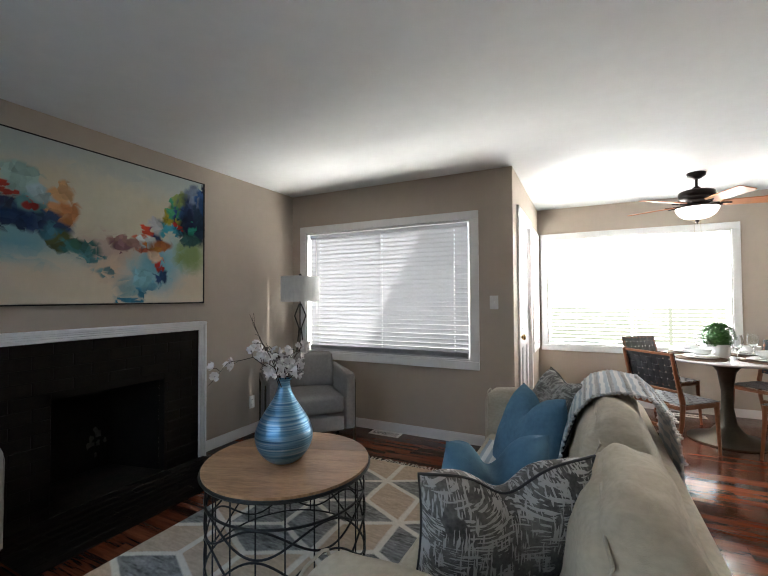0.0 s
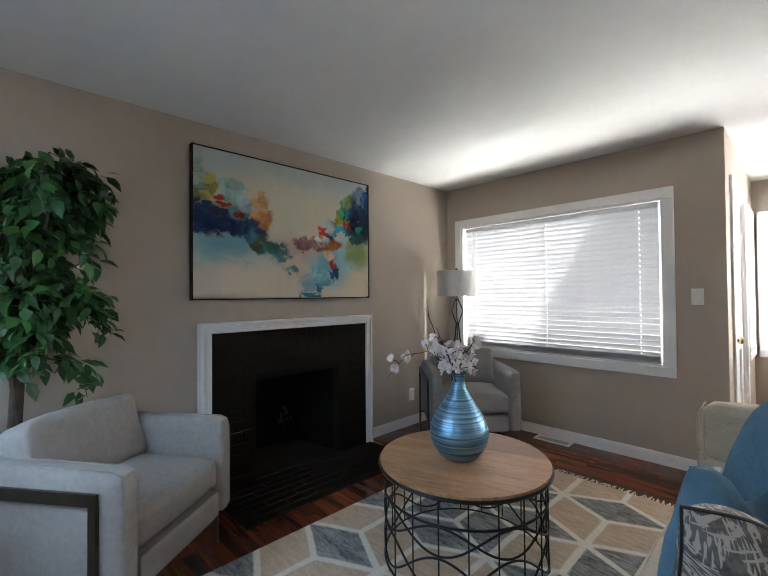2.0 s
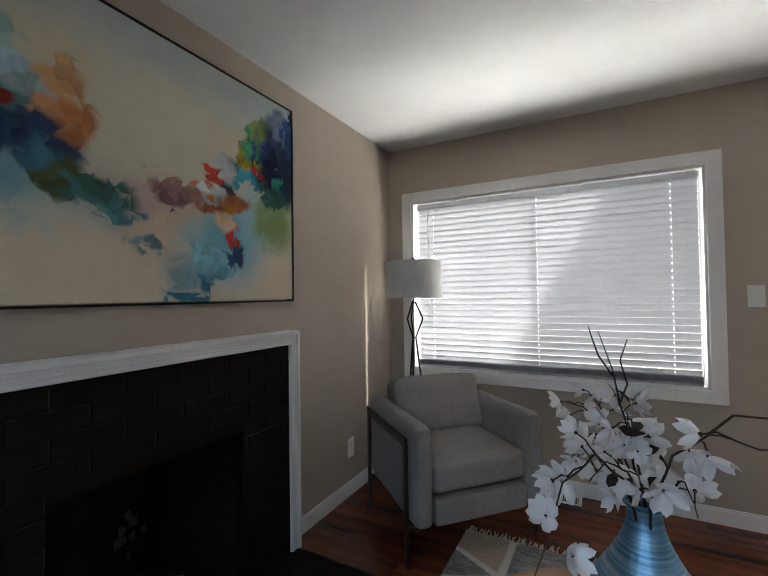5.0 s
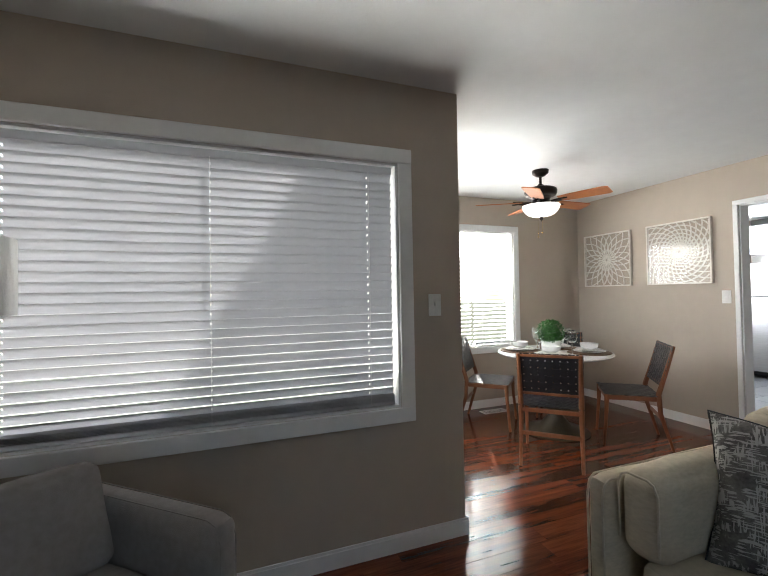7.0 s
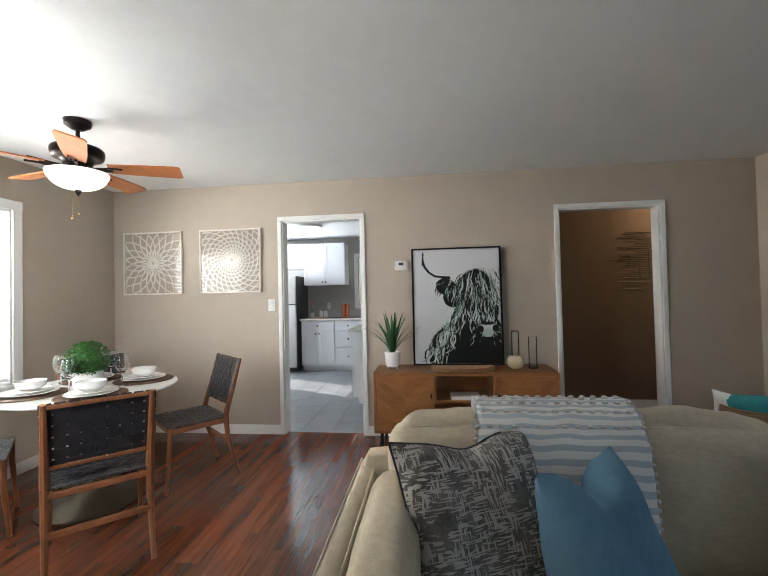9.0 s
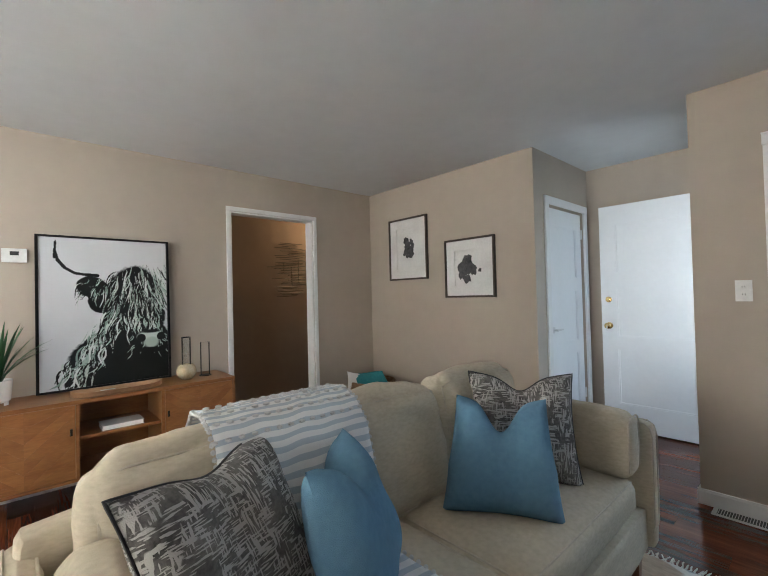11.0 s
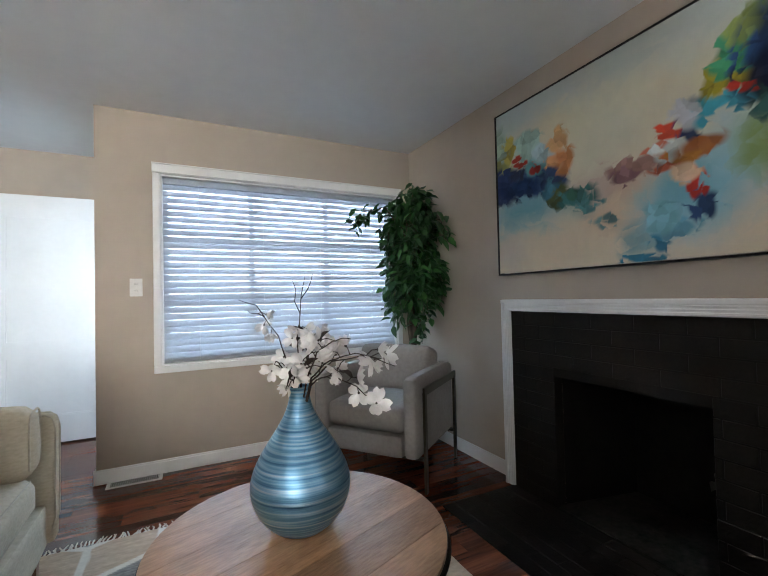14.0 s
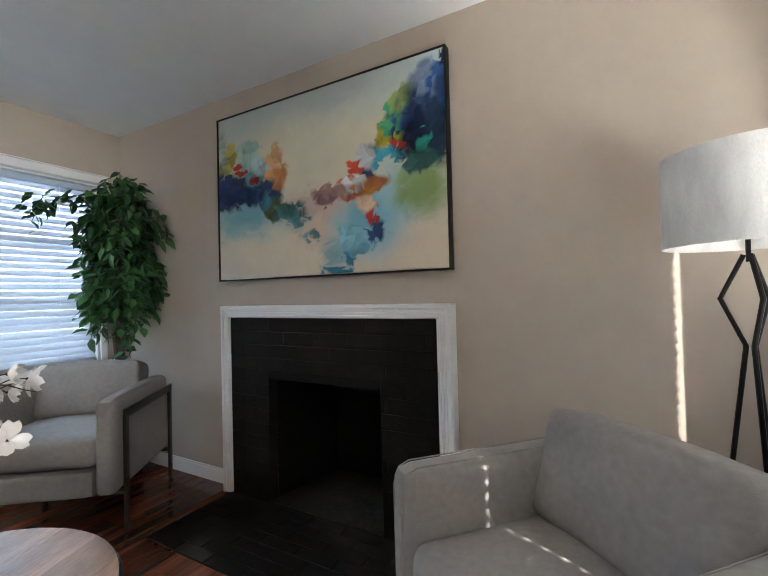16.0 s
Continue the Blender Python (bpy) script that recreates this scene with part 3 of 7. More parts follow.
# ---- seating ----
def armchair(x, y, rz, label):
    """Faces its own -y."""
    c = thing("armchair", x, y, 0, rz, label, "armchair", "grey armchairs")
    w, d = 0.72, 0.70
    for s in (-1, 1):
        bm = cushion(0.095, d, 0.47, 0.035, 0.004, 10, 0.0015, 3 + s, at=Matrix.Translation((s * (w / 2 - 0.048), 0, 0.445)))
        arm = part("arm", bm, GREYF, c)
        yy = -d / 2 + 0.10
        X = s * (w / 2 + 0.010)
        bm = bar((X, yy, 0), (X, yy, 0.585), 0.016, 0.03)
        bar((X, yy - 0.015, 0.591), (X, d / 2 + 0.005, 0.591), 0.012, 0.045, bm)
        bar((X, d / 2 - 0.02, 0), (X, d / 2 - 0.02, 0.585), 0.016, 0.03, bm)
        part("metal_frame", bm, BRONZE, c, "bronze metal side frame")
    part("seat_base", cushion(w - 0.2, d - 0.06, 0.13, 0.02, 0.002, 8, at=Matrix.Translation((0, -0.025, 0.275))), GREYF, c)
    part("seat_cushion", cushion(w - 0.195, d - 0.14, 0.15, 0.035, 0.02, 14, 0.003, 5, at=Matrix.Translation((0, -0.055, 0.425))), GREYF, c)
    part("backrest", cushion(w - 0.20, 0.10, 0.44, 0.03, 0.004, 8, at=pose(0, d / 2 - 0.05, 0.44)), GREYF, c)
    part("back_cushion", cushion(w - 0.185, 0.17, 0.31, 0.028, 0.022, 16, 0.007, 9, at=pose(0, d / 2 - 0.175, 0.635, -16)), GREYF, c)
    for s in (-1, 1):
        X = s * (w / 2 - 0.048)
        for off in (-0.030, 0.030):
            part("seam", tube([(X + off, -d / 2 + 0.004, 0.24), (X + off, -d / 2 + 0.001, 0.62), (X + off, -d / 2 + 0.018, 0.668), (X + off, -d / 2 + 0.05, 0.681), (X + off, d / 2 - 0.05, 0.681)], 0.0022, 5), GREYF, c, "grey corded seam")
    bm = bar((-w / 2, -d / 2 + 0.10, 0.195), (w / 2, -d / 2 + 0.10, 0.195), 0.03, 0.016)
    bar((-w / 2, d / 2 - 0.02, 0.195), (w / 2, d / 2 - 0.02, 0.195), 0.03, 0.016, bm)
    part("cross_rail", bm, BRONZE, c, "bronze metal cross rail")
    return c


armchair(0.70, -0.676, 47.4, "grey upholstered armchair with bronze side frames near the floor lamp")
armchair(0.603, -3.236, 127.0, "grey upholstered armchair with bronze side frames beside the potted ficus")

def edge_cord(parent, sx, sy, sz, r, at, face, mat, thick=0.0035):
    """A corded seam round one face of a padded block; face: "front" (-y) or "top" (+z)."""
    e, c = 0.293 * r, 0.423 * r
    a, b = (sx / 2, sz / 2) if face == "front" else (sx / 2, sy / 2)
    ring = []
    for (u, v) in ((-1, -1), (1, -1), (1, 1), (-1, 1)):
        tips = [(u * (a - e), v * (b - r)), (u * (a - c), v * (b - c)), (u * (a - r), v * (b - e))]
        ring += tips if u * v > 0 else tips[::-1]
    pts = []
    for k, (u, v) in enumerate(ring):
        out = (c if k % 3 == 1 else e)
        p = (u, -(sy / 2 - out), v) if face == "front" else (u, v, sz / 2 - out)
        pts.append(at @ Vector(p))
    part("seam", tube(pts, thick, 6, closed=True), mat, parent, "pale corded seam")


SEAMC = M("seam_cord", (0.60, 0.53, 0.42), (0.50, 0.44, 0.34), 60, 0.9)
sofa = thing("sofa", 2.77, -1.94, 0, -90, "beige linen sofa with bolster arms and loose back cushions", "sofa")
# own x runs along the sofa, its seat faces own -y
SL, SD = 2.16, 0.88
part("seat_base", cushion(SL - 0.10, SD - 0.06, 0.20, 0.03, 0.0, 8, at=Matrix.Translation((0, 0, 0.22))), BEIGEF, sofa)
part("back_frame", cushion(SL - 0.06, 0.16, 0.48, 0.05, 0.0, 10, at=pose(0, SD / 2 - 0.10, 0.50, -6)), BEIGEF, sofa)
for s in (-1, 1):
    part("seat_cushion", cushion(SL / 2 - 0.16, SD - 0.24, 0.15, 0.045, 0.015, 16, 0.004, s, at=Matrix.Translation((s * (SL / 4 - 0.08), -0.075, 0.395))), BEIGEF, sofa)
    edge_cord(sofa, SL / 2 - 0.16, SD - 0.24, 0.15, 0.045, Matrix.Translation((s * (SL / 4 - 0.08), -0.075, 0.395)), "top", SEAMC)
    part("arm", cushion(0.085, SD - 0.02, 0.56, 0.04, 0.0, 10, 0.002, at=Matrix.Translation((s * (SL / 2 - 0.043), -0.005, 0.41))), BEIGEF, sofa)
    part("arm_bolster", cushion(0.15, SD - 0.30, 0.28, 0.055, 0.015, 12, 0.004, 2, at=Matrix.Translation((s * (SL / 2 - 0.165), -0.10, 0.60))), BEIGEF, sofa)
    for off in (-0.03, 0.03):
        X = s * (SL / 2 - 0.043) + off
        part("seam", tube([(X, -SD / 2 + 0.03, 0.16), (X, -SD / 2 + 0.008, 0.25), (X, -SD / 2 + 0.006, 0.62), (X, -SD / 2 + 0.016, 0.665), (X, -SD / 2 + 0.04, 0.683), (X, 0, 0.684), (X, SD / 2 - 0.05, 0.683)], 0.004, 6), SEAMC, sofa, "pale corded seam")
    part("seam", tube([(s * (SL / 2 - 0.165) + a * 0.066, -SD / 2 + 0.052, 0.60 + b * 0.13) for a, b in ((-1, -0.7), (-1, 0.7), (-0.8, 0.93), (-0.5, 1), (0.5, 1), (0.8, 0.93), (1, 0.7), (1, -0.7))], 0.004, 6), SEAMC, sofa, "pale corded seam")
    for yy in (-SD / 2 + 0.08, SD / 2 - 0.08):
        part("leg", bar((s * (SL / 2 - 0.12), yy, 0.13), (s * (SL / 2 - 0.10), yy, 0), 0.05, 0.05, w2=0.6), WALNUT, sofa)
for k in range(3):
    wx = (SL - 0.30) / 3
    part("back_cushion", cushion(wx - 0.005, 0.21, 0.46, 0.085, 0.035, 26, 0.017, 20 + k, at=pose((k - 1) * wx, SD / 2 - 0.22, 0.66, -12)), BEIGEF, sofa)
    edge_cord(sofa, wx - 0.005, 0.21, 0.46, 0.085, pose((k - 1) * wx, SD / 2 - 0.22, 0.66, -12), "front", SEAMC)

# ---- coffee table ----
tab = thing("coffee_table", 1.54, -1.93, 0, 20, "round mango wood coffee table on a black wire basket base", "coffee table")
TR, TH = 0.415, 0.48
bm = bmesh.new()
for k in range(6):
    y0, y1 = -TR + k * TR / 3, -TR + (k + 1) * TR / 3 - 0.0012
    y0, y1 = max(y0, -TR + 0.0005), min(y1, TR - 0.0005)
    pts = []
    for i in range(13):
        yy = y0 + (y1 - y0) * i / 12
        pts.append((math.sqrt(max(TR ** 2 - yy ** 2, 0)), yy))
    ring = pts + [(-x, y) for x, y in reversed(pts)]
    own = bmesh.new()
    top = [own.verts.new((x, y, TH)) for x, y in ring]
    bot = [own.verts.new((x, y, TH - 0.024)) for x, y in ring]
    own.faces.new(top)
    own.faces.new(bot[::-1])
    for i in range(len(ring)):
        own.faces.new((top[i], bot[i], bot[(i + 1) % len(ring)], top[(i + 1) % len(ring)]))
    part("plank", own, MANGO, tab, smooth=False)
bm = bmesh.new()


def circle(r, z, n=64, wave=0.0, waves=0, phase=0.0):
    return [(r * math.cos(2 * math.pi * k / n), r * math.sin(2 * math.pi * k / n), z + wave * math.cos(waves * 2 * math.pi * k / n + phase)) for k in range(n)]


part("rim", tube(circle(TR + 0.002, TH - 0.02), 0.009, 6, closed=True), BLACKM, tab)
for z in (0.012, 0.335):
    part("ring", tube(circle(TR - 0.02, z), 0.006, 6, closed=True), BLACKM, tab)
for ph in (0, math.pi):
    part("wave_ring", tube(circle(TR - 0.02, 0.27, 96, 0.06, 4, ph), 0.005, 6, closed=True), BLACKM, tab)
    part("wave_ring", tube(circle(TR - 0.02, 0.12, 96, 0.08, 4, ph), 0.005, 6, closed=True), BLACKM, tab)
for k in range(20):
    a = 2 * math.pi * k / 20
    px, py = (TR - 0.02) * math.cos(a), (TR - 0.02) * math.sin(a)
    part("wire", tube([(px, py, 0.01), (px, py, TH - 0.025)], 0.0035, 6), BLACKM, tab)

# ---- vase with dogwood branches ----
VASE = bpy.data.materials.new("ribbed_blue_glaze")
VASE.use_nodes = True
vn, vl, vp = nodes_of(VASE)
vp.inputs["Metallic"].default_value, vp.inputs["Roughness"].default_value = 0.8, 0.33
tc, mp = vn.new("ShaderNodeTexCoord"), vn.new("ShaderNodeMapping")
mp.inputs["Scale"].default_value = (1.6, 1.6, 84)
nz = vn.new("ShaderNodeTexNoise")
nz.inputs["Scale"].default_value, nz.inputs["Detail"].default_value = 1.5, 9
rp = vn.new("ShaderNodeValToRGB")
cr = rp.color_ramp
cr.elements[0].position, cr.elements[0].color = 0.32, (0.05, 0.16, 0.30, 1)
cr.elements[1].position, cr.elements[1].color = 0.72, (0.52, 0.62, 0.68, 1)
e1 = cr.elements.new(0.47)
e1.color = (0.15, 0.34, 0.52, 1)
e2 = cr.elements.new(0.56)
e2.color = (0.27, 0.47, 0.62, 1)
vl.new(tc.outputs["Object"], mp.inputs[0])
vl.new(mp.outputs[0], nz.inputs["Vector"])
vl.new(nz.outputs["Fac"], rp.inputs[0])
vl.new(rp.outputs[0], vp.inputs["Base Color"])
vb = vn.new("ShaderNodeBump")
vb.inputs["Strength"].default_value, vb.inputs["Distance"].default_value = 0.5, 0.004
vl.new(nz.outputs["Fac"], vb.inputs["Height"])
vl.new(vb.outputs[0], vp.inputs["Normal"])

vase = thing("vase", 1.535, -1.955, TH, 0, "teardrop vase in ribbed metallic blue glaze on the coffee table", "vase")
prof = [(0.0, 0.0), (0.055, 0.0), (0.085, 0.015), (0.118, 0.05), (0.138, 0.09), (0.145, 0.13), (0.138, 0.17), (0.118, 0.215), (0.09, 0.26), (0.064, 0.30), (0.045, 0.335), (0.034, 0.365), (0.030, 0.39), (0.032, 0.408), (0.035, 0.412), (0.029, 0.408), (0.025, 0.38), (0.0, 0.36)]


def smooth_profile(p, n=5):
    out = []
    for i in range(len(p) - 1):
        a, b, c, d = p[max(i - 1, 0)], p[i], p[i + 1], p[min(i + 2, len(p) - 1)]
        for k in range(n):
            t = k / n
            out.append(tuple(max(0.0 if j == 0 else -9.0, 0.5 * (2 * b[j] + (c[j] - a[j]) * t + (2 * a[j] - 5 * b[j] + 4 * c[j] - d[j]) * t * t + (3 * b[j] - a[j] - 3 * c[j] + d[j]) * t ** 3)) for j in (0, 1)))
    return out + [p[-1]]


part("body", lathe(smooth_profile(prof), 64), VASE, vase)
part("rim", lathe([(0.0295, 0.405), (0.0365, 0.408), (0.0375, 0.413), (0.034, 0.416), (0.0295, 0.413), (0.0295, 0.405)], 48), VASE, vase)
flowers = thing("dogwood_branches", 1.535, -1.955, TH + 0.005, 0, "artificial white dogwood branches standing in the blue vase", "flowers")


def petal_shape(bm, m, L=0.04, W=0.034, cup=0.012):
    """One notched, cupped petal from the origin along x."""
    own = bmesh.new()
    rows = []
    for i in range(5):
        u = i / 4
        w = W * (0.14, 0.66, 0.98, 1.0, 0.66)[i]
        row = []
        for j in range(5):
            v = j / 2 - 1
            notch = 0.005 * (1 - abs(v)) if i == 4 else 0
            row.append(own.verts.new((u * L - notch, v * w / 2 * (0.8 if i == 4 else 1), cup * (u ** 2) + 0.006 * abs(v) ** 2)))
        rows.append(row)
    for a, b in zip(rows, rows[1:]):
        for j in range(4):
            own.faces.new((a[j], a[j + 1], b[j + 1], b[j]))
    bmesh.ops.transform(own, matrix=m, verts=own.verts)
    return merge(bm, own)


def bloom_mesh(rng, size):
    bm = bmesh.new()
    for k in range(4):
        petal_shape(bm, pose(0, 0, 0, 0, rng.uniform(-30, 14), 90 * k + rng.uniform(-12, 12)), size, size * rng.uniform(0.70, 0.86), 0.008)
    return bm


def leaf_shape(bm, m, L=0.06, W=0.028):
    own = bmesh.new()
    mid = [own.verts.new((L * u, 0, -0.12 * L * u * u * 2)) for u in (0, 0.3, 0.65, 1)]
    for s in (-1, 1):
        e = [own.verts.new((L * u, s * W / 2 * f, 0.05 * L - 0.1 * L * u)) for u, f in ((0.3, 0.95), (0.65, 0.75))]
        own.faces.new((mid[0], e[0], mid[1]))
        own.faces.new((mid[1], e[0], e[1], mid[2]))
        own.faces.new((mid[2], e[1], mid[3]))
    bmesh.ops.transform(own, matrix=m, verts=own.verts)
    return merge(bm, own)


rng = random.Random(12)
blooms = [bloom_mesh(rng, s) for s in (0.040, 0.035, 0.030)]
bloom_me = []
for bmx in blooms:
    me = bpy.data.meshes.new("bloom")
    bmesh.ops.recalc_face_normals(bmx, faces=bmx.faces)
    bmx.to_mesh(me)
    bmx.free()
    me.materials.append(PETAL)
    me.shade_smooth()
    bloom_me.append(me)
core_me = bpy.data.meshes.new("centre")
bmx = lathe([(0, -0.001), (0.0035, 0.0), (0.0035, 0.003), (0, 0.005)], 7)
bmx.to_mesh(core_me)
bmx.free()
core_me.materials.append(TWIG)


def spray(path, r0, blossoms, seed, parent, twig_len=0.05):
    """A branch along path with side twigs that carry blossoms."""
    rng = random.Random(seed)
    P = [Vector(p) for p in path]
    pts = []
    for i in range(len(P) - 1):
        for k in range(5):
            t = k / 5
            pts.append(P[i].lerp(P[i + 1], t) + 0.006 * noise.noise_vector(Vector((i + t, seed, 0)) * 1.7))
    pts.append(P[-1])
    n = len(pts)
    bm = tube(pts, [r0 * (1 - 0.75 * i / n) for i in range(n)], 6)
    for b in range(blossoms):
        i = int(n * (0.35 + 0.62 * (b + rng.random() * 0.6) / blossoms))
        p = pts[min(i, n - 1)]
        d = Vector((rng.uniform(-1, 1), rng.uniform(-1, 1), rng.uniform(-0.6, 1))).normalized()
        q = p + d * twig_len * rng.uniform(0.5, 1.1)
        tube([p, p.lerp(q, 0.5) + Vector((0, 0, 0.006)), q], 0.0014, 5, bm)
        ob = new("blossom", rng.choice(bloom_me))
        m = (d + Vector((0, 0, rng.uniform(-0.6, 0.4)))).to_track_quat("Z", "Y").to_matrix().to_4x4()
        m.translation = q
        ob.parent = parent
        ob.matrix_basis = m @ pose(0, 0, 0, 0, 0, rng.uniform(0, 90)) @ Matrix.Diagonal((1, 1, 1, 1))
        cc = new("centre", core_me)
        cc.parent = ob
        if rng.random() < 0.25:
            leaf_shape(bm, m @ pose(0, 0, -0.01, 0, 20, rng.uniform(0, 360)), 0.045, 0.02)
    part("branch", bm, TWIG, parent)


STEMS = [((0, 0, .3), (-.02, .06, .44), (-.05, .14, .50), (-.08, .25, .53), (-.10, .37, .53), 4),
         ((0, 0, .3), (-.02, .05, .43), (-.06, .13, .49), (-.11, .23, .52), (-.153, .323, .50), 6),
         ((0, 0, .3), (-.02, .04, .42), (-.06, .10, .45), (-.11, .18, .43), (-.144, .25, .37), 5),
         ((0, 0, .3), (-.01, .05, .44), (-.02, .12, .52), (-.035, .20, .56), (-.053, .286, .57), 3),
         ((0, 0, .3), (-.03, -.05, .46), (-.08, -.14, .53), (-.12, -.25, .52), (-.153, -.344, .424), 6),
         ((0, 0, .3), (.01, -.06, .44), (.03, -.14, .55), (.06, -.22, .61), (.10, -.32, .63), 4),
         ((0, 0, .3), (.015, .02, .40), (.03, .05, .44), (.045, .07, .45), (.06, .09, .42), 4),
         ((0, 0, .3), (-.01, -.02, .42), (-.03, -.05, .48), (-.06, -.07, .50), (-.09, -.08, .46), 5),
         ((0, 0, .3), (.0, -.03, .43), (-.01, -.06, .50), (-.02, -.08, .56), (-.03, -.10, .60), 6),
         ((0, 0, .3), (.02, -.01, .41), (.04, -.04, .46), (.06, -.06, .48), (.07, -.08, .43), 5)]
for k, s in enumerate(STEMS):
    spray(s[:-1], 0.0032, s[-1], 40 + k, flowers, 0.045)
for a, tips2 in (((-.02, -.08, .54), ((-.04, -.13, .62), (-.05, -.15, .68), (-.07, -.17, .745))), ((-.04, -.13, .62), ((-.03, -.16, .66), (-.04, -.18, .70), (-.03, -.19, .735))), ((-.05, -.15, .67), ((-.07, -.14, .70), (-.08, -.13, .73), (-.085, -.13, .75))), ((.06, -.22, .61), ((.08, -.26, .65), (.11, -.30, .66), (.13, -.34, .67)))):
    part("twig", tube([a, *tips2], [0.0019, 0.0016, 0.0013, 0.0008], 6), TWIG, flowers)

# ---- floor lamp ----
SHADE = M("linen_shade", (0.72, 0.72, 0.70), (0.62, 0.62, 0.61), 40, 0.95, 0.4, 300, stretch=(1, 1, 0.3))
lamp = thing("floor_lamp", 0.315, -0.27, 0, 40, "floor lamp, white linen drum shade on a black angular tripod", "floor lamp")
for k in range(3):
    a = radians(120 * k + 90)
    c, s = math.cos(a), math.sin(a)
    part("leg", tube([(0.13 * c, 0.13 * s, 0), (0.012 * c, 0.012 * s, 1.0), (0.064 * c, 0.064 * s, 1.13), (0.01 * c, 0.01 * s, 1.25)], 0.0065, 8), BLACKM, lamp)
bm = tube([(0, 0, 1.23), (0, 0, 1.52)], 0.006, 8)
lathe([(0, 0), (0.014, 0.0), (0.016, 0.012), (0.0, 0.028)], 12, bm, (0, 0, 1.535))
part("stem", bm, BLACKM, lamp)
bm = lathe([(0.195, 1.275), (0.195, 1.53), (0.192, 1.53), (0.192, 1.275), (0.195, 1.275)], 48)
part("shade", bm, SHADE, lamp, "white linen drum shade")
bm = bmesh.new()
for k in range(3):
    a = radians(120 * k)
    tube([(0, 0, 1.52), (0.19 * math.cos(a), 0.19 * math.sin(a), 1.525)], 0.002, 5, bm)
part("shade_spider", bm, BLACKM, lamp)


# ---- dining set ----
def dining_chair(x, y, rz, label):
    """Faces its own -y; woven strap seat and back."""
    c = thing("dining_chair", x, y, 0, rz, label, "dining chair", "chairs round the dining table")
    w, d, hs = 0.46, 0.46, 0.44
    for s in (-1, 1):
        X = s * (w / 2 - 0.015)
        bm = tube([(X, d / 2 + 0.055, 0), (X, d / 2 - 0.03, 0.30), (X, d / 2 - 0.04, 0.46), (X, d / 2 + 0.02, 0.66), (X, d / 2 + 0.075, 0.86)], [0.012, 0.018, 0.021, 0.017, 0.013], 8)
        part("rear_leg", bm, WALNUT, c)
        part("front_leg", tube([(X, -d / 2 + 0.01, 0), (X, -d / 2 + 0.035, 0.30), (X, -d / 2 + 0.04, hs)], [0.012, 0.016, 0.021], 8), WALNUT, c)
        part("side_rail", bar((X, -d / 2 + 0.03, hs - 0.025), (X, d / 2 - 0.03, hs - 0.02), 0.022, 0.04, bev=0.006), WALNUT, c)
    for yy, z, n in ((-d / 2 + 0.035, hs - 0.025, "front_rail"), (d / 2 - 0.03, hs - 0.03, "rear_rail"), (d / 2 - 0.0, 0.24, "stretcher")):
        part(n, bar((-w / 2 + 0.02, yy, z), (w / 2 - 0.02, yy, z), 0.018, 0.032, bev=0.005), WALNUT, c)
    top, low = Vector((0, d / 2 + 0.068, 0.845)), Vector((0, d / 2 - 0.015, 0.545))
    part("back_rail", bar((-w / 2 + 0.02, top.y, top.z), (w / 2 - 0.02, top.y, top.z), 0.018, 0.02, bev=0.004), WALNUT, c)
    part("back_rail", bar((-w / 2 + 0.02, low.y, low.z), (w / 2 - 0.02, low.y, low.z), 0.018, 0.02, bev=0.004), WALNUT, c)

    def weave(o, ux, uy, lx, ly, nx, ny, name):
        nrm = ux.cross(uy).normalized()
        for along, across, la, lc, na in ((ux, uy, lx, ly, ny), (uy, ux, ly, lx, nx)):
            other = nx if na == ny else ny
            sign0 = 1 if along is ux else -1
            for k in range(na):
                bm = bmesh.new()
                cc = o + across * (lc * ((k + 0.5) / na - 0.5))
                hw = lc / na * 0.41
                rows = []
                m = other * 2 + 1
                for i in range(m):
                    t = i / (m - 1) - 0.5
                    lift = 0.0042 * sign0 * (1 if k % 2 else -1) * (0 if i % 2 == 0 else (1 if (i // 2) % 2 == 0 else -1))
                    p = cc + along * (la * t)
                    rows.append([bm.verts.new(p + across * (s * hw) + nrm * (lift + h)) for s in (-1, 1) for h in (-0.0012, 0.0012)])
                for a, b in zip(rows, rows[1:]):
                    bm.faces.new((a[1], a[3], b[3], b[1]))
                    bm.faces.new((a[0], b[0], b[2], a[2]))
                    bm.faces.new((a[0], a[1], b[1], b[0]))
                    bm.faces.new((a[2], b[2], b[3], a[3]))
                part(name, bm, STRAP, c)

    weave(Vector((0, 0.0, hs + 0.004)), Vector((1, 0, 0)), Vector((0, 1, 0)), w + 0.01, d - 0.04, 9, 9, "seat_strap")
    dirn = (top - low)
    weave((top + low) / 2 + Vector((0, -0.006, 0)), Vector((1, 0, 0)), dirn.normalized(), w + 0.006, dirn.length + 0.035, 9, 6, "back_strap")
    return c


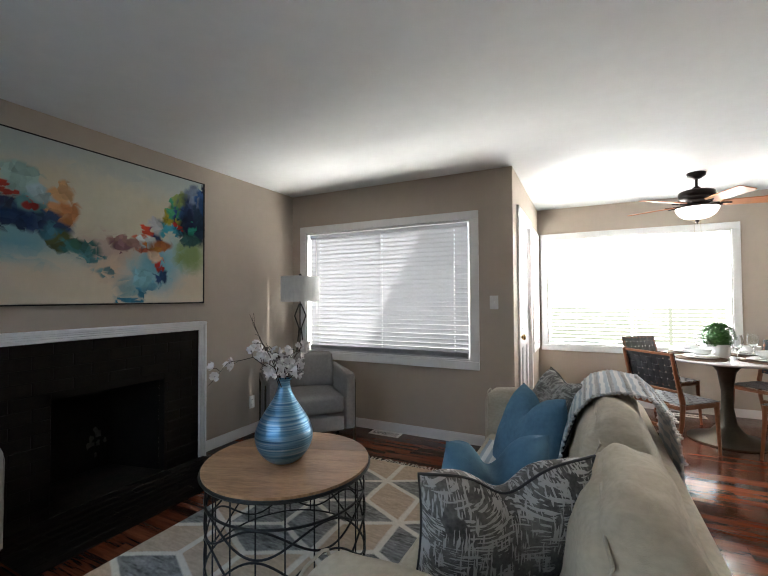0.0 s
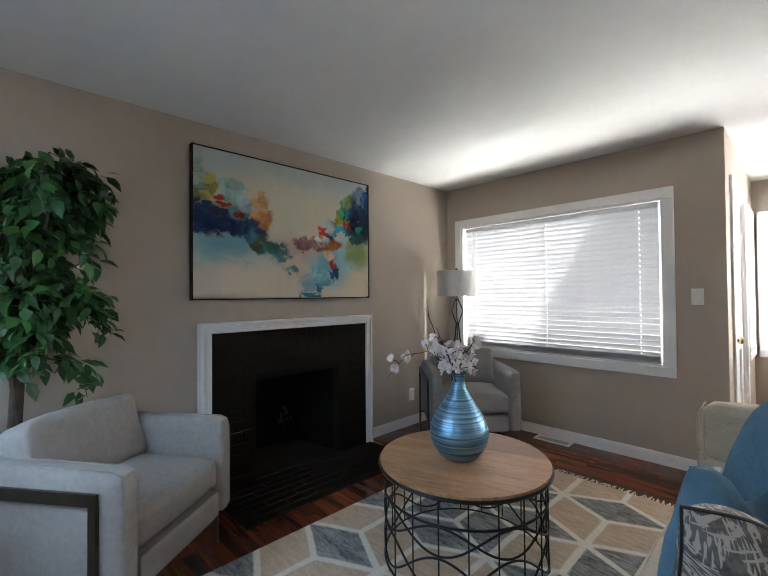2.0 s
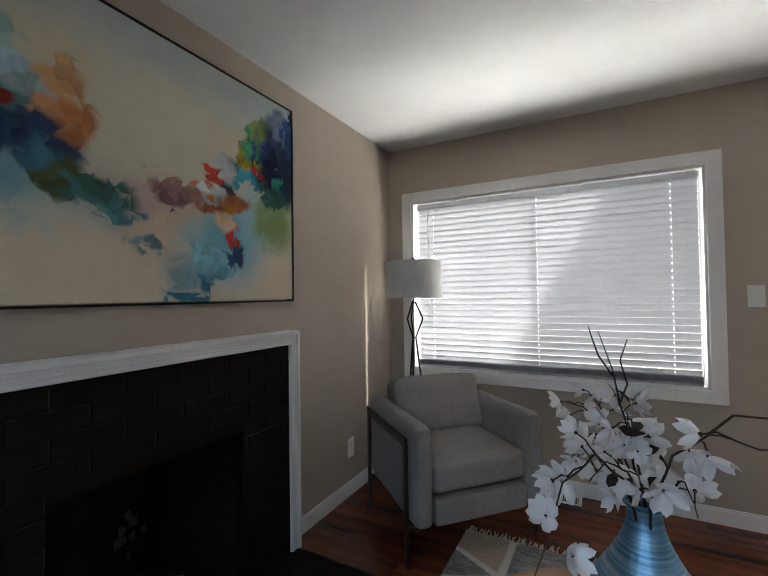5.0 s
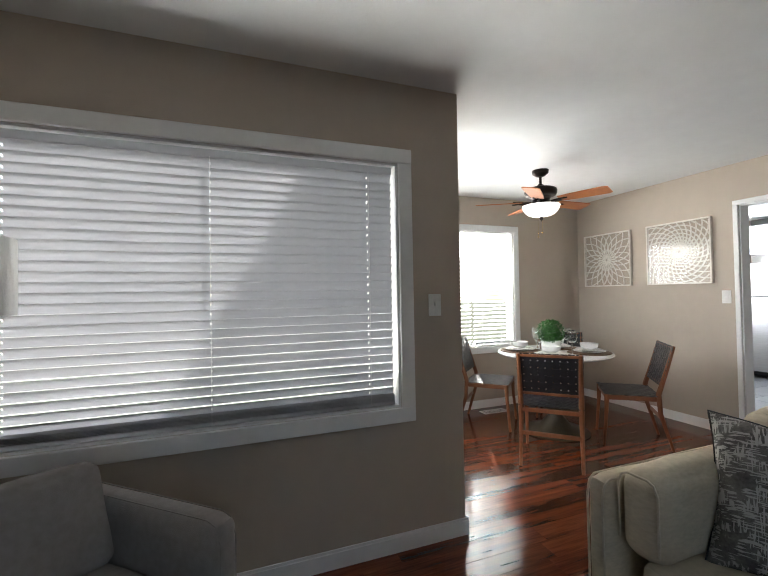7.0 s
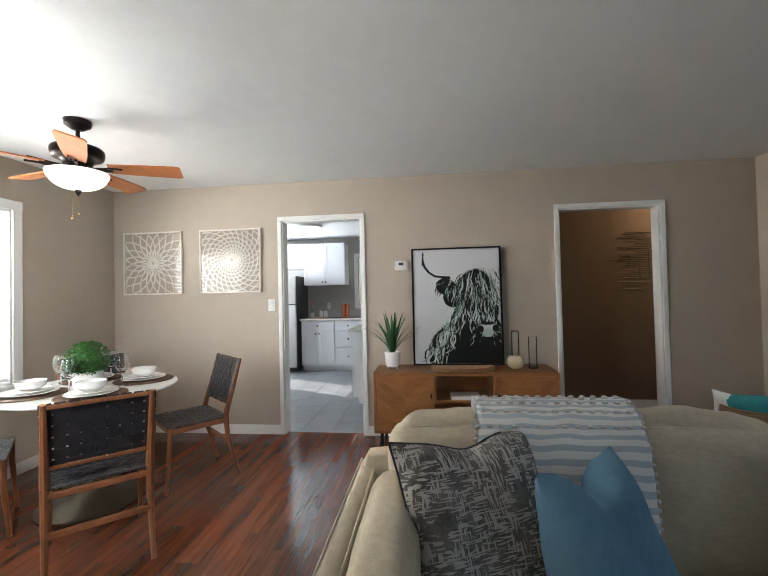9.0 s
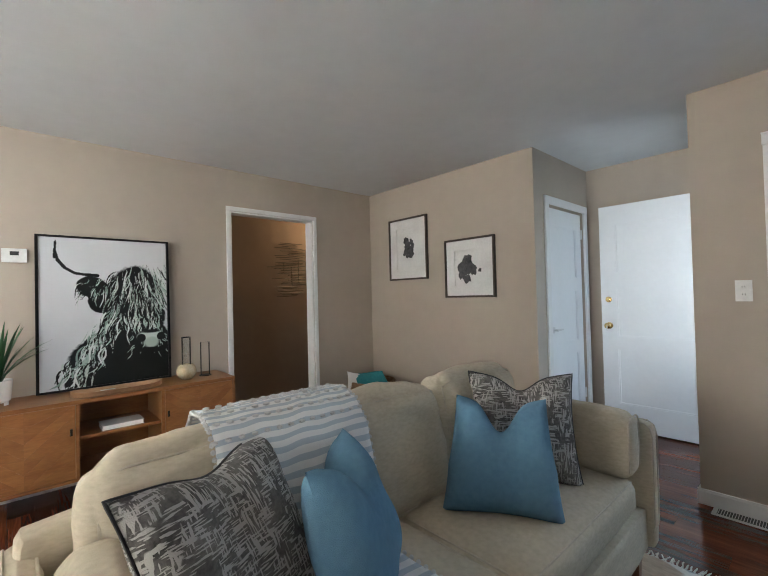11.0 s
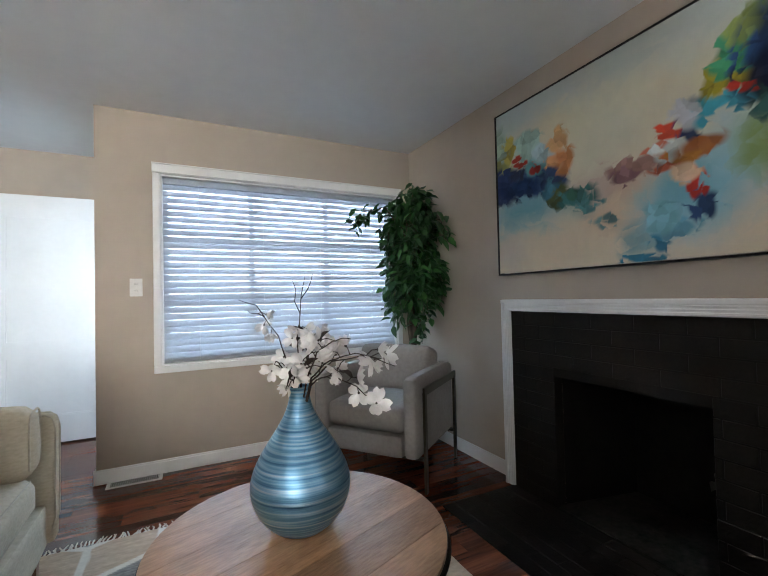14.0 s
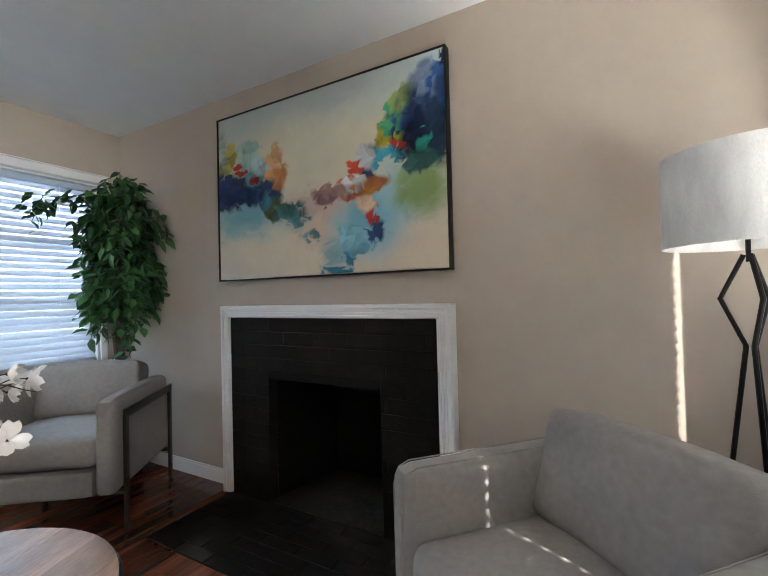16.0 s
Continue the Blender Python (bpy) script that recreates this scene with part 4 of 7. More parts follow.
CH = "walnut dining chair with woven black straps "
TC = (4.07, 1.10)
c1 = dining_chair(3.597, 0.635, 134, CH + "at the round table")
for (x, y, rz, tail) in ((4.475, 0.665, 229, "beside the kitchen doorway"), (3.66, 1.55, 44, "by the dining window"), (4.50, 1.48, -47, "behind the table")):
    k = copy_thing(c1, pose(x, y, 0, 0, 0, rz))
    k["label"] = CH + tail
table = thing("dining_table", TC[0], TC[1], 0, 0, "round white-topped pedestal dining table with a wooden stem", "dining table")
part("tabletop", lathe([(0, 0.722), (0.47, 0.722), (0.51, 0.735), (0.515, 0.742), (0.51, 0.75), (0, 0.75)], 72), MARBLE, table)
part("pedestal", lathe([(0, 0.0), (0.30, 0.0), (0.302, 0.012), (0.26, 0.022), (0.14, 0.06), (0.07, 0.15), (0.045, 0.30), (0.045, 0.45), (0.07, 0.62), (0.13, 0.70), (0.15, 0.722), (0, 0.722)], 48), BRONZE, table)

SET = (135, 45, 225, 315)
for k in SET:
    a = radians(k)
    px, py = TC[0] + 0.32 * math.cos(a), TC[1] + 0.29 * math.sin(a)
    t = thing("placemat", px, py, 0.75, 0, "round woven rattan placemat on the dining table", "placemat", "place settings")
    part("weave", lathe([(0, 0), (0.186, 0), (0.19, 0.004), (0.186, 0.009), (0.1, 0.007), (0, 0.007)], 40), RATTAN, t)
    for nm, z, rr, hh in (("dinner_plate", 0.759, 0.14, 0.014), ("salad_plate", 0.772, 0.11, 0.012)):
        t = thing(nm, px, py, z, 0, "white ceramic " + nm.replace("_", " ") + " in a place setting", "plate", "place settings")
        part("plate_body", lathe([(0, 0), (rr * 0.6, 0), (rr, hh), (rr - 0.002, hh + 0.003), (rr * 0.6, 0.004), (0, 0.004)], 40), CERAM, t)
    t = thing("bowl", px, py, 0.785, 0, "white ceramic bowl stacked on plates", "bowl", "place settings")
    part("bowl_body", lathe([(0, 0), (0.045, 0), (0.072, 0.02), (0.08, 0.055), (0.077, 0.055), (0.068, 0.022), (0, 0.006)], 40), CERAM, t)
for k in (0, 90, 180, 270):
    a = radians(k + 8)
    t = thing("wine_glass", TC[0] + 0.20 * math.cos(a), TC[1] + 0.20 * math.sin(a), 0.75, 0, "clear stemmed wine glass on the dining table", "wine glass", "place settings")
    part("glass_body", lathe(smooth_profile([(0.034, 0), (0.006, 0.004), (0.004, 0.05), (0.005, 0.09), (0.03, 0.11), (0.043, 0.15), (0.040, 0.19), (0.033, 0.215), (0.032, 0.215), (0.039, 0.19), (0.042, 0.15), (0.029, 0.112), (0.0, 0.095)], 3), 28), CLEAR, t)
pp = thing("boxwood_ball", TC[0] - 0.06, TC[1] - 0.03, 0.75, 0, "ball of green boxwood in a dimpled white pot", "plant")
part("pot", lathe([(0, 0), (0.07, 0), (0.082, 0.015), (0.086, 0.06), (0.083, 0.12), (0.078, 0.12), (0.078, 0.1), (0, 0.1)], 40), CERAM, pp, "dimpled white ceramic pot")
BOX = M("boxwood_leaf", (0.045, 0.18, 0.026), (0.018, 0.08, 0.013), 40, 0.5)
bm = bmesh.new()
rng = random.Random(3)
for k in range(1500):
    d = Vector((rng.gauss(0, 1), rng.gauss(0, 1), rng.gauss(0, 1))).normalized()
    r = 0.105 + 0.012 * noise.noise(d * 4) + rng.uniform(-0.012, 0.006)
    p = Vector((d.x * r * 1.08, d.y * r * 1.08, 0.195 + d.z * r * 0.98))
    m = (d + 0.6 * Vector((rng.uniform(-1, 1), rng.uniform(-1, 1), rng.uniform(-1, 1)))).to_track_quat("X", "Z").to_matrix().to_4x4()
    m.translation = p
    f = [bm.verts.new(m @ Vector(q)) for q in ((0, 0, 0), (0.009, 0.008, 0.002), (0.02, 0, 0), (0.009, -0.008, 0.002))]
    bm.faces.new(f)
bmesh.ops.create_icosphere(bm, subdivisions=2, radius=0.09, matrix=Matrix.Translation((0, 0, 0.185)))
tagged(part("foliage", bm, BOX, pp, "clipped boxwood foliage", smooth=False), kind="stuff")

# ---- ceiling fan ----
FANW = M("orange_brown_blade", (0.46, 0.16, 0.055), (0.38, 0.125, 0.04), 3, 0.35, stretch=(1, 8, 1))
BOWL = bpy.data.materials.new("frosted_glass_bowl")
BOWL.use_nodes = True
bp = BOWL.node_tree.nodes["Principled BSDF"]
bp.inputs["Base Color"].default_value = (0.9, 0.9, 0.9, 1)
bp.inputs["Roughness"].default_value = 0.4
bp.inputs["Emission Color"].default_value = (1, 0.95, 0.88, 1)
bp.inputs["Emission Strength"].default_value = 0.9
fan = thing("ceiling_fan", 3.86, 0.99, H - 0.001, 0, "dark bronze ceiling fan with wooden blades and a lit glass bowl", "ceiling fan")
DB = M("dark_bronze", (0.022, 0.016, 0.014), (0.015, 0.011, 0.010), 6, 0.3, metal=0.7)
part("canopy", lathe([(0, 0), (0.075, 0), (0.07, -0.03), (0.035, -0.055), (0.02, -0.06), (0, -0.06)], 32), DB, fan)
part("rod", lathe([(0.012, -0.05), (0.012, -0.12), (0.03, -0.135), (0.045, -0.16), (0, -0.16)], 20), DB, fan)
part("motor", lathe(smooth_profile([(0, -0.15), (0.06, -0.155), (0.13, -0.17), (0.142, -0.20), (0.13, -0.235), (0.09, -0.25), (0.075, -0.28), (0.085, -0.30), (0.0, -0.30)], 3), 40), DB, fan)
part("light_fitter", lathe([(0, -0.30), (0.09, -0.30), (0.10, -0.315), (0.13, -0.325), (0, -0.325)], 32), DB, fan)
part("glass_bowl", lathe(smooth_profile([(0.165, -0.325), (0.158, -0.35), (0.135, -0.385), (0.09, -0.415), (0.0, -0.43)], 4), 40), BOWL, fan, "lit frosted glass bowl")
part("finial", lathe([(0, -0.425), (0.016, -0.43), (0.018, -0.445), (0.006, -0.46), (0.0, -0.475)], 16), DB, fan)
for dx, ln in ((0.03, 0.14), (-0.02, 0.18)):
    bm = tube([(dx, 0.02, -0.42), (dx, 0.02, -0.42 - ln)], 0.0013, 5)
    lathe([(0, 0), (0.005, 0.005), (0.006, 0.014), (0, 0.02)], 8, bm, (dx, 0.02, -0.44 - ln))
    part("pull_chain", bm, BRASS, fan)
for k in range(5):
    a = 4 + 72 * k
    m = pose(0, 0, -0.288, 0, 0, a)
    own = bmesh.new()
    outline = [(0.17, -0.05), (0.30, -0.062), (0.56, -0.072), (0.585, -0.06), (0.585, 0.06), (0.56, 0.072), (0.30, 0.062), (0.17, 0.05)]
    top = [own.verts.new((x, y, 0.004)) for x, y in outline]
    bot = [own.verts.new((x, y, -0.004)) for x, y in outline]
    own.faces.new(top)
    own.faces.new(bot[::-1])
    for i in range(8):
        own.faces.new((top[i], bot[i], bot[(i + 1) % 8], top[(i + 1) % 8]))
    bmesh.ops.transform(own, matrix=m @ pose(0, 0, 0, -12), verts=own.verts)
    blade = part("blade", own, FANW, fan, "orange brown wooden blade", smooth=False)
    bm = bar((0.09, 0, -0.015), (0.19, 0.0, -0.006), 0.012, 0.03)
    bar((0.17, -0.03, -0.006), (0.25, -0.03, -0.010), 0.006, 0.012, bm)
    bar((0.17, 0.03, -0.006), (0.25, 0.03, 0.000), 0.006, 0.012, bm)
    bmesh.ops.transform(bm, matrix=m, verts=bm.verts)
    part("blade_iron", bm, DB, blade)

# ---- console and what stands on it ----
con = thing("console_cabinet", 5.165, -1.42, 0, -90, "teak media console with chevron doors and an open centre shelf", "media console")
CW, CD2, CZ0, CZ1 = 1.50, 0.42, 0.17, 0.67
bm = box(-CW / 2, CW / 2, -CD2 / 2, CD2 / 2, CZ1 - 0.025, CZ1, 0.002)
for a, b, c, d in ((-CW / 2, CW / 2, CZ0, CZ0 + 0.02),):
    box(a, b, -CD2 / 2, CD2 / 2, c, d, bm=bm)
for x in (-CW / 2, -0.25, 0.23, CW / 2 - 0.02):
    box(x, x + 0.02, -CD2 / 2, CD2 / 2, CZ0 + 0.02, CZ1 - 0.025, bm=bm)
box(-CW / 2 + 0.02, CW / 2 - 0.02, CD2 / 2 - 0.012, CD2 / 2 - 0.002, CZ0 + 0.02, CZ1 - 0.025, bm=bm)
box(-0.23, 0.23, -CD2 / 2 + 0.02, CD2 / 2 - 0.012, 0.42, 0.438, bm=bm)
part("carcass", bm, TEAK, con, smooth=False)
for x0, x1 in ((-CW / 2 + 0.022, -0.252), (0.252, CW / 2 - 0.022)):
    door = part("door", box(x0, x1, -CD2 / 2 + 0.001, -CD2 / 2 + 0.012, CZ0 + 0.022, CZ1 - 0.027), TEAK, con, "teak door with chevron veneer", smooth=False)
    mid, zz0, zz1 = (x0 + x1) / 2, CZ0 + 0.024, CZ1 - 0.029
    n = 5
    for side in (-1, 1):
        for k in range(-3, n + 2):
            own = bmesh.new()
            hw = (x1 - x0) / 2 - 0.002
            st = (zz1 - zz0) / n
            za = zz0 + k * st
            poly = [(0.001, za), (hw, za + hw * 0.9), (hw, za + st - 0.0015 + hw * 0.9), (0.001, za + st - 0.0015)]
            poly = [(x, min(max(z, zz0), zz1)) for x, z in poly]
            if max(z for _, z in poly) - min(z for _, z in poly) < 0.01 or poly[0][1] >= zz1 or (poly[3][1] <= zz0 and poly[2][1] <= zz0):
                own.free()
                continue
            if poly[0][1] == poly[3][1] or poly[1][1] == poly[2][1]:
                poly = [q for i, q in enumerate(poly) if q not in poly[:i]]
            if len(poly) < 3:
                own.free()
                continue
            f = [own.verts.new((mid + side * x, -CD2 / 2 - 0.001, z)) for x, z in poly]
            g = [own.verts.new((mid + side * x, -CD2 / 2 + 0.0008, z)) for x, z in poly]
            own.faces.new(f)
            for i in range(len(f)):
                own.faces.new((f[i], g[i], g[(i + 1) % len(f)], f[(i + 1) % len(f)]))
            part("veneer_strip", own, TEAK, door, smooth=False)
    part("door_handle", bar((x0 + (0.02 if x0 > 0 else x1 - x0 - 0.02), -CD2 / 2 - 0.006, 0.46), (x0 + (0.02 if x0 > 0 else x1 - x0 - 0.02), -CD2 / 2 - 0.006, 0.50), 0.012, 0.012), BLACKM, door)
for x in (-CW / 2 + 0.06, CW / 2 - 0.06):
    for y in (-CD2 / 2 + 0.05, CD2 / 2 - 0.05):
        part("leg", bar((x, y, CZ0), (x, y, 0), 0.03, 0.03, w2=0.7), BLACKM, con)


def painted(name, w, h, nx, nz, rgb, parent, y=-0.0405, z0=0.0, rough=0.75, label="", bump=0.3):
    """A flat picture sheet facing own -y whose colours come from rgb(u, v): u from left, v from top, arrays in, (n, 3) out."""
    u, v = np.meshgrid(np.linspace(0, 1, nx + 1), np.linspace(0, 1, nz + 1))
    col = np.clip(rgb(u.ravel(), v.ravel()), 0, 1)
    co = np.stack([(u.ravel() - 0.5) * w, np.full(u.size, y), z0 + (1 - v.ravel()) * h], 1)
    i = np.arange(u.size).reshape(u.shape)
    q = np.stack([i[1:, :-1], i[1:, 1:], i[:-1, 1:], i[:-1, :-1]], -1).reshape(-1, 4)
    me = bpy.data.meshes.new(name)
    me.from_pydata(co.tolist(), [], q.tolist())
    at = me.color_attributes.new("pigment", "FLOAT_COLOR", "POINT")
    at.data.foreach_set("color", np.concatenate([col, np.ones((len(col), 1))], 1).ravel())
    m = bpy.data.materials.new(name + "_pigment")
    m.use_nodes = True
    nn, ll, pp2 = nodes_of(m)
    a = nn.new("ShaderNodeAttribute")
    a.attribute_name = "pigment"
    ll.new(a.outputs["Color"], pp2.inputs["Base Color"])
    pp2.inputs["Roughness"].default_value = rough
    pp2.inputs["Specular IOR Level"].default_value = 0.2
    b, tx = nn.new("ShaderNodeBump"), nn.new("ShaderNodeTexNoise")
    tx.inputs["Scale"].default_value = 160
    c = nn.new("ShaderNodeTexCoord")
    ll.new(c.outputs["Object"], tx.inputs["Vector"])
    b.inputs["Strength"].default_value, b.inputs["Distance"].default_value = bump, 0.002
    ll.new(tx.outputs["Fac"], b.inputs["Height"])
    ll.new(b.outputs[0], pp2.inputs["Normal"])
    me.materials.append(m)
    ob = new(name, me)
    ob.parent = parent
    if label:
        ob["label"] = label
    return ob


def value_noise(x, y, seed=0, octaves=3):
    """Smooth noise on arrays, about -1 to 1."""
    rs = np.random.RandomState(seed)
    g = rs.rand(64, 64)
    out, amp, tot = np.zeros_like(x), 1.0, 0.0
    for o in range(octaves):
        xi, yi = np.floor(x).astype(int), np.floor(y).astype(int)
        fx, fy = x - xi, y - yi
        fx, fy = fx * fx * (3 - 2 * fx), fy * fy * (3 - 2 * fy)
        n = lambda a, b: g[(xi + a) % 64, (yi + b) % 64]
        out += amp * ((n(0, 0) * (1 - fx) + n(1, 0) * fx) * (1 - fy) + (n(0, 1) * (1 - fx) + n(1, 1) * fx) * fy)
        tot += amp
        x, y, amp = x * 2.03 + 7, y * 2.03 + 3, amp * 0.5
    return out / tot * 2 - 1


def cells(x, y, seed, k=260):
    """Offsets that are constant over small irregular patches, for dabs of paint."""
    rs = np.random.RandomState(seed)
    px, py, val = rs.rand(k) * 1.5, rs.rand(k), rs.rand(k, 2) - 0.5
    best, idx = np.full(x.shape, 9.0), np.zeros(x.shape, int)
    for j in range(k):
        d = (x - px[j]) ** 2 + (y - py[j]) ** 2
        near = d < best
        best[near], idx[near] = d[near], j
    return val[idx]


def abstract(u, v):
    x, y = u * 1.49, v
    jx, jy = 0.012 * value_noise(x * 22, y * 22, 5), 0.012 * value_noise(x * 22, y * 22, 6)
    off, fine = cells(x + jx, y + jy, 2, 260), cells(x + jx, y + jy, 12, 900)
    wx = u + 0.020 * value_noise(x * 5, y * 5, 1) + 0.034 * off[:, 0] + 0.018 * fine[:, 0]
    wy = v + 0.028 * value_noise(x * 5, y * 5, 2) + 0.048 * off[:, 1] + 0.026 * fine[:, 1]
    n1, n2, n3 = value_noise(x * 3, y * 3, 3), value_noise(x * 12, y * 12, 4), value_noise(x * 2.2 + 5, y * 2.6, 21)
    col = np.array([0.61, 0.57, 0.44]) + 0.05 * n1[:, None] * np.array([1, 0.7, 0.3]) + 0.03 * n2[:, None]
    warm = np.clip((v - 0.72) * 2.4 + 0.5 * n3, 0, 1)[:, None] * 0.6
    col = col * (1 - warm) + np.array([0.66, 0.55, 0.43]) * warm
    cool = np.clip((0.24 - v) * 2.6 + 0.8 * n3, 0, 1)[:, None] * 0.75
    col = col * (1 - cool) + np.array([0.42, 0.47, 0.45]) * cool
    soft = [(.72, .70, .07, .10, (.10, .36, .48), .75), (.68, .79, .055, .08, (.12, .38, .48), .7), (.63, .88, .04, .07, (.10, .34, .44), .75), (.80, .62, .09, .10, (.30, .52, .58), .7),
            (.36, .66, .06, .06, (.08, .26, .28), .6), (.44, .75, .05, .03, (.10, .26, .28), .7), (.51, .82, .05, .03, (.14, .30, .33), .7), (.57, .90, .035, .06, (.08, .28, .36), .75), (.05, .02, .22, .16, (.36, .48, .47), .8), (.35, .03, .3, .10, (.47, .52, .48), .8), (.92, .03, .16, .12, (.42, .56, .56), .9),
            (.70, .10, .25, .1, (.50, .54, .50), .6), (.12, .68, .20, .10, (.30, .46, .47), .85), (.86, .60, .10, .12, (.36, .52, .56), .8),
            (.76, .78, .14, .15, (.40, .55, .60), .9), (.50, .72, .12, .10, (.33, .47, .46), .7), (.56, .66, .09, .08, (.62, .50, .34), .8),
            (.25, .88, .24, .10, (.66, .56, .43), .9), (.90, .88, .16, .13, (.66, .56, .43), 1), (.5, .02, .6, .07, (.42, .47, .46), .7), (.14, .60, .17, .10, (.14, .34, .42), .85), (.73, .74, .13, .15, (.20, .45, .55), .8), (.47, .62, .13, .10, (.46, .30, .28), .6), (.50, .78, .09, .08, (.68, .50, .36), .8), (.92, .60, .08, .13, (.22, .34, .11), .9), (.06, .90, .08, .1, (.55, .50, .46), .6),
            (.93, .62, .07, .13, (.22, .30, .12), .8), (.27, .22, .10, .12, (.60, .52, .36), .5), (.45, .30, .16, .18, (.64, .62, .48), .7), (.70, .68, .05, .10, (.16, .38, .47), .7)]
    hard = [(.06, .25, .05, .07, (.42, .34, .07)), (.02, .20, .03, .10, (.30, .40, .33)), (.03, .34, .05, .05, (.26, .27, .10)), (.17, .26, .06, .06, (.28, .42, .38)),
            (.10, .44, .12, .075, (.014, .03, .09)), (.02, .46, .06, .09, (.02, .04, .12)), (.26, .50, .085, .06, (.02, .05, .13)), (.19, .46, .06, .05, (.04, .09, .17)),
            (.20, .38, .05, .05, (.13, .33, .34)), (.25, .33, .05, .05, (.34, .47, .50)), (.31, .30, .035, .05, (.60, .34, .16)), (.33, .42, .045, .06, (.50, .20, .07)),
            (.28, .41, .03, .04, (.60, .30, .14)), (.13, .335, .03, .016, (.36, .03, .015)), (.19, .40, .02, .025, (.36, .03, .02)), (.31, .60, .04, .07, (.07, .09, .03)),
            (.27, .56, .03, .04, (.05, .16, .22)), (.38, .64, .06, .05, (.05, .17, .17)), (.42, .70, .05, .025, (.07, .20, .22)), (.50, .80, .05, .022, (.14, .26, .28)),
            (.57, .56, .075, .045, (.34, .19, .17)), (.54, .60, .04, .03, (.24, .13, .15)), (.68, .475, .04, .02, (.50, .05, .02)), (.63, .50, .03, .02, (.55, .16, .10)),
            (.72, .50, .03, .05, (.015, .04, .12)), (.66, .54, .03, .035, (.50, .56, .56)), (.74, .56, .06, .04, (.36, .12, .03)), (.70, .60, .035, .03, (.40, .16, .03)),
            (.65, .62, .035, .022, (.42, .10, .05)), (.725, .69, .014, .045, (.48, .03, .015)), (.70, .65, .03, .035, (.60, .42, .28)), (.745, .78, .022, .055, (.02, .05, .14)),
            (.69, .86, .035, .03, (.12, .30, .40)), (.64, .91, .022, .04, (.04, .20, .32)), (.60, .985, .05, .02, (.02, .17, .27)), (.15, .50, .07, .05, (.012, .03, .09)), (.36, .62, .02, .03, (.05, .14, .10)), (.66, .80, .04, .05, (.18, .40, .46)),
            (.73, .40, .04, .05, (.42, .44, .48)), (.80, .45, .05, .025, (.04, .33, .47)), (.77, .39, .03, .035, (.06, .34, .42)), (.80, .33, .04, .08, (.36, .30, .02)),
            (.83, .25, .045, .055, (.05, .30, .16)), (.86, .18, .035, .05, (.28, .37, .10)), (.87, .27, .035, .05, (.03, .10, .28)), (.94, .28, .085, .16, (.02, .045, .12)),
            (.98, .34, .05, .14, (.012, .03, .06)), (.88, .38, .045, .11, (.008, .014, .045)), (.93, .13, .05, .08, (.16, .21, .31)), (.985, .16, .03, .09, (.02, .07, .20)),
            (.99, .03, .012, .06, (.008, .012, .06)), (.84, .41, .014, .022, (.42, .03, .02)), (.92, .39, .018, .035, (.02, .28, .19)), (.92, .46, .06, .05, (.03, .10, .09))]
    for cx, cy, rx, ry, c, a in soft:
        d = np.hypot((wx - cx) / rx, (wy - cy) / ry)
        k = (a * np.clip(1.5 - d, 0, 1) ** 1.1)[:, None]
        col = col * (1 - k) + np.array(c) * k
    for cx, cy, rx, ry, c in hard:
        d = np.hypot((wx - cx) / rx, (wy - cy) / ry)
        k = (0.97 * np.clip((1.38 - d) / 0.42, 0, 1))[:, None]
        col = col * (1 - k) + (np.array(c) * (1 + 0.3 * n2[:, None] + 0.5 * off[:, :1] + 0.4 * fine[:, 1:])) * k
    return col * (1 + 0.03 * value_noise(x * 31, y * 17, 9))[:, None]


# ---- painting ----
pt = thing("abstract_painting", 0.0, -1.97, 1.27, 90, "large abstract painting in cream, blue and orange, black frame", "painting")
painted("canvas", 1.494, 0.992, 420, 280, abstract, pt, -0.0405, 0.012, 0.8)
part("stretcher", box(-0.745, 0.745, -0.039, -0.004, 0.014, 1.0), TRIM, pt, smooth=False)
bm = bmesh.new()
for x0, x1, z0, z1 in ((-0.757, -0.749, 0, 1.012), (0.749, 0.757, 0, 1.012), (-0.749, 0.749, 0, 0.008), (-0.749, 0.749, 1.004, 1.012)):
    box(x0, x1, -0.046, -0.001, z0, z1, bm=bm)
part("frame", bm, BLACKM, pt, smooth=False)


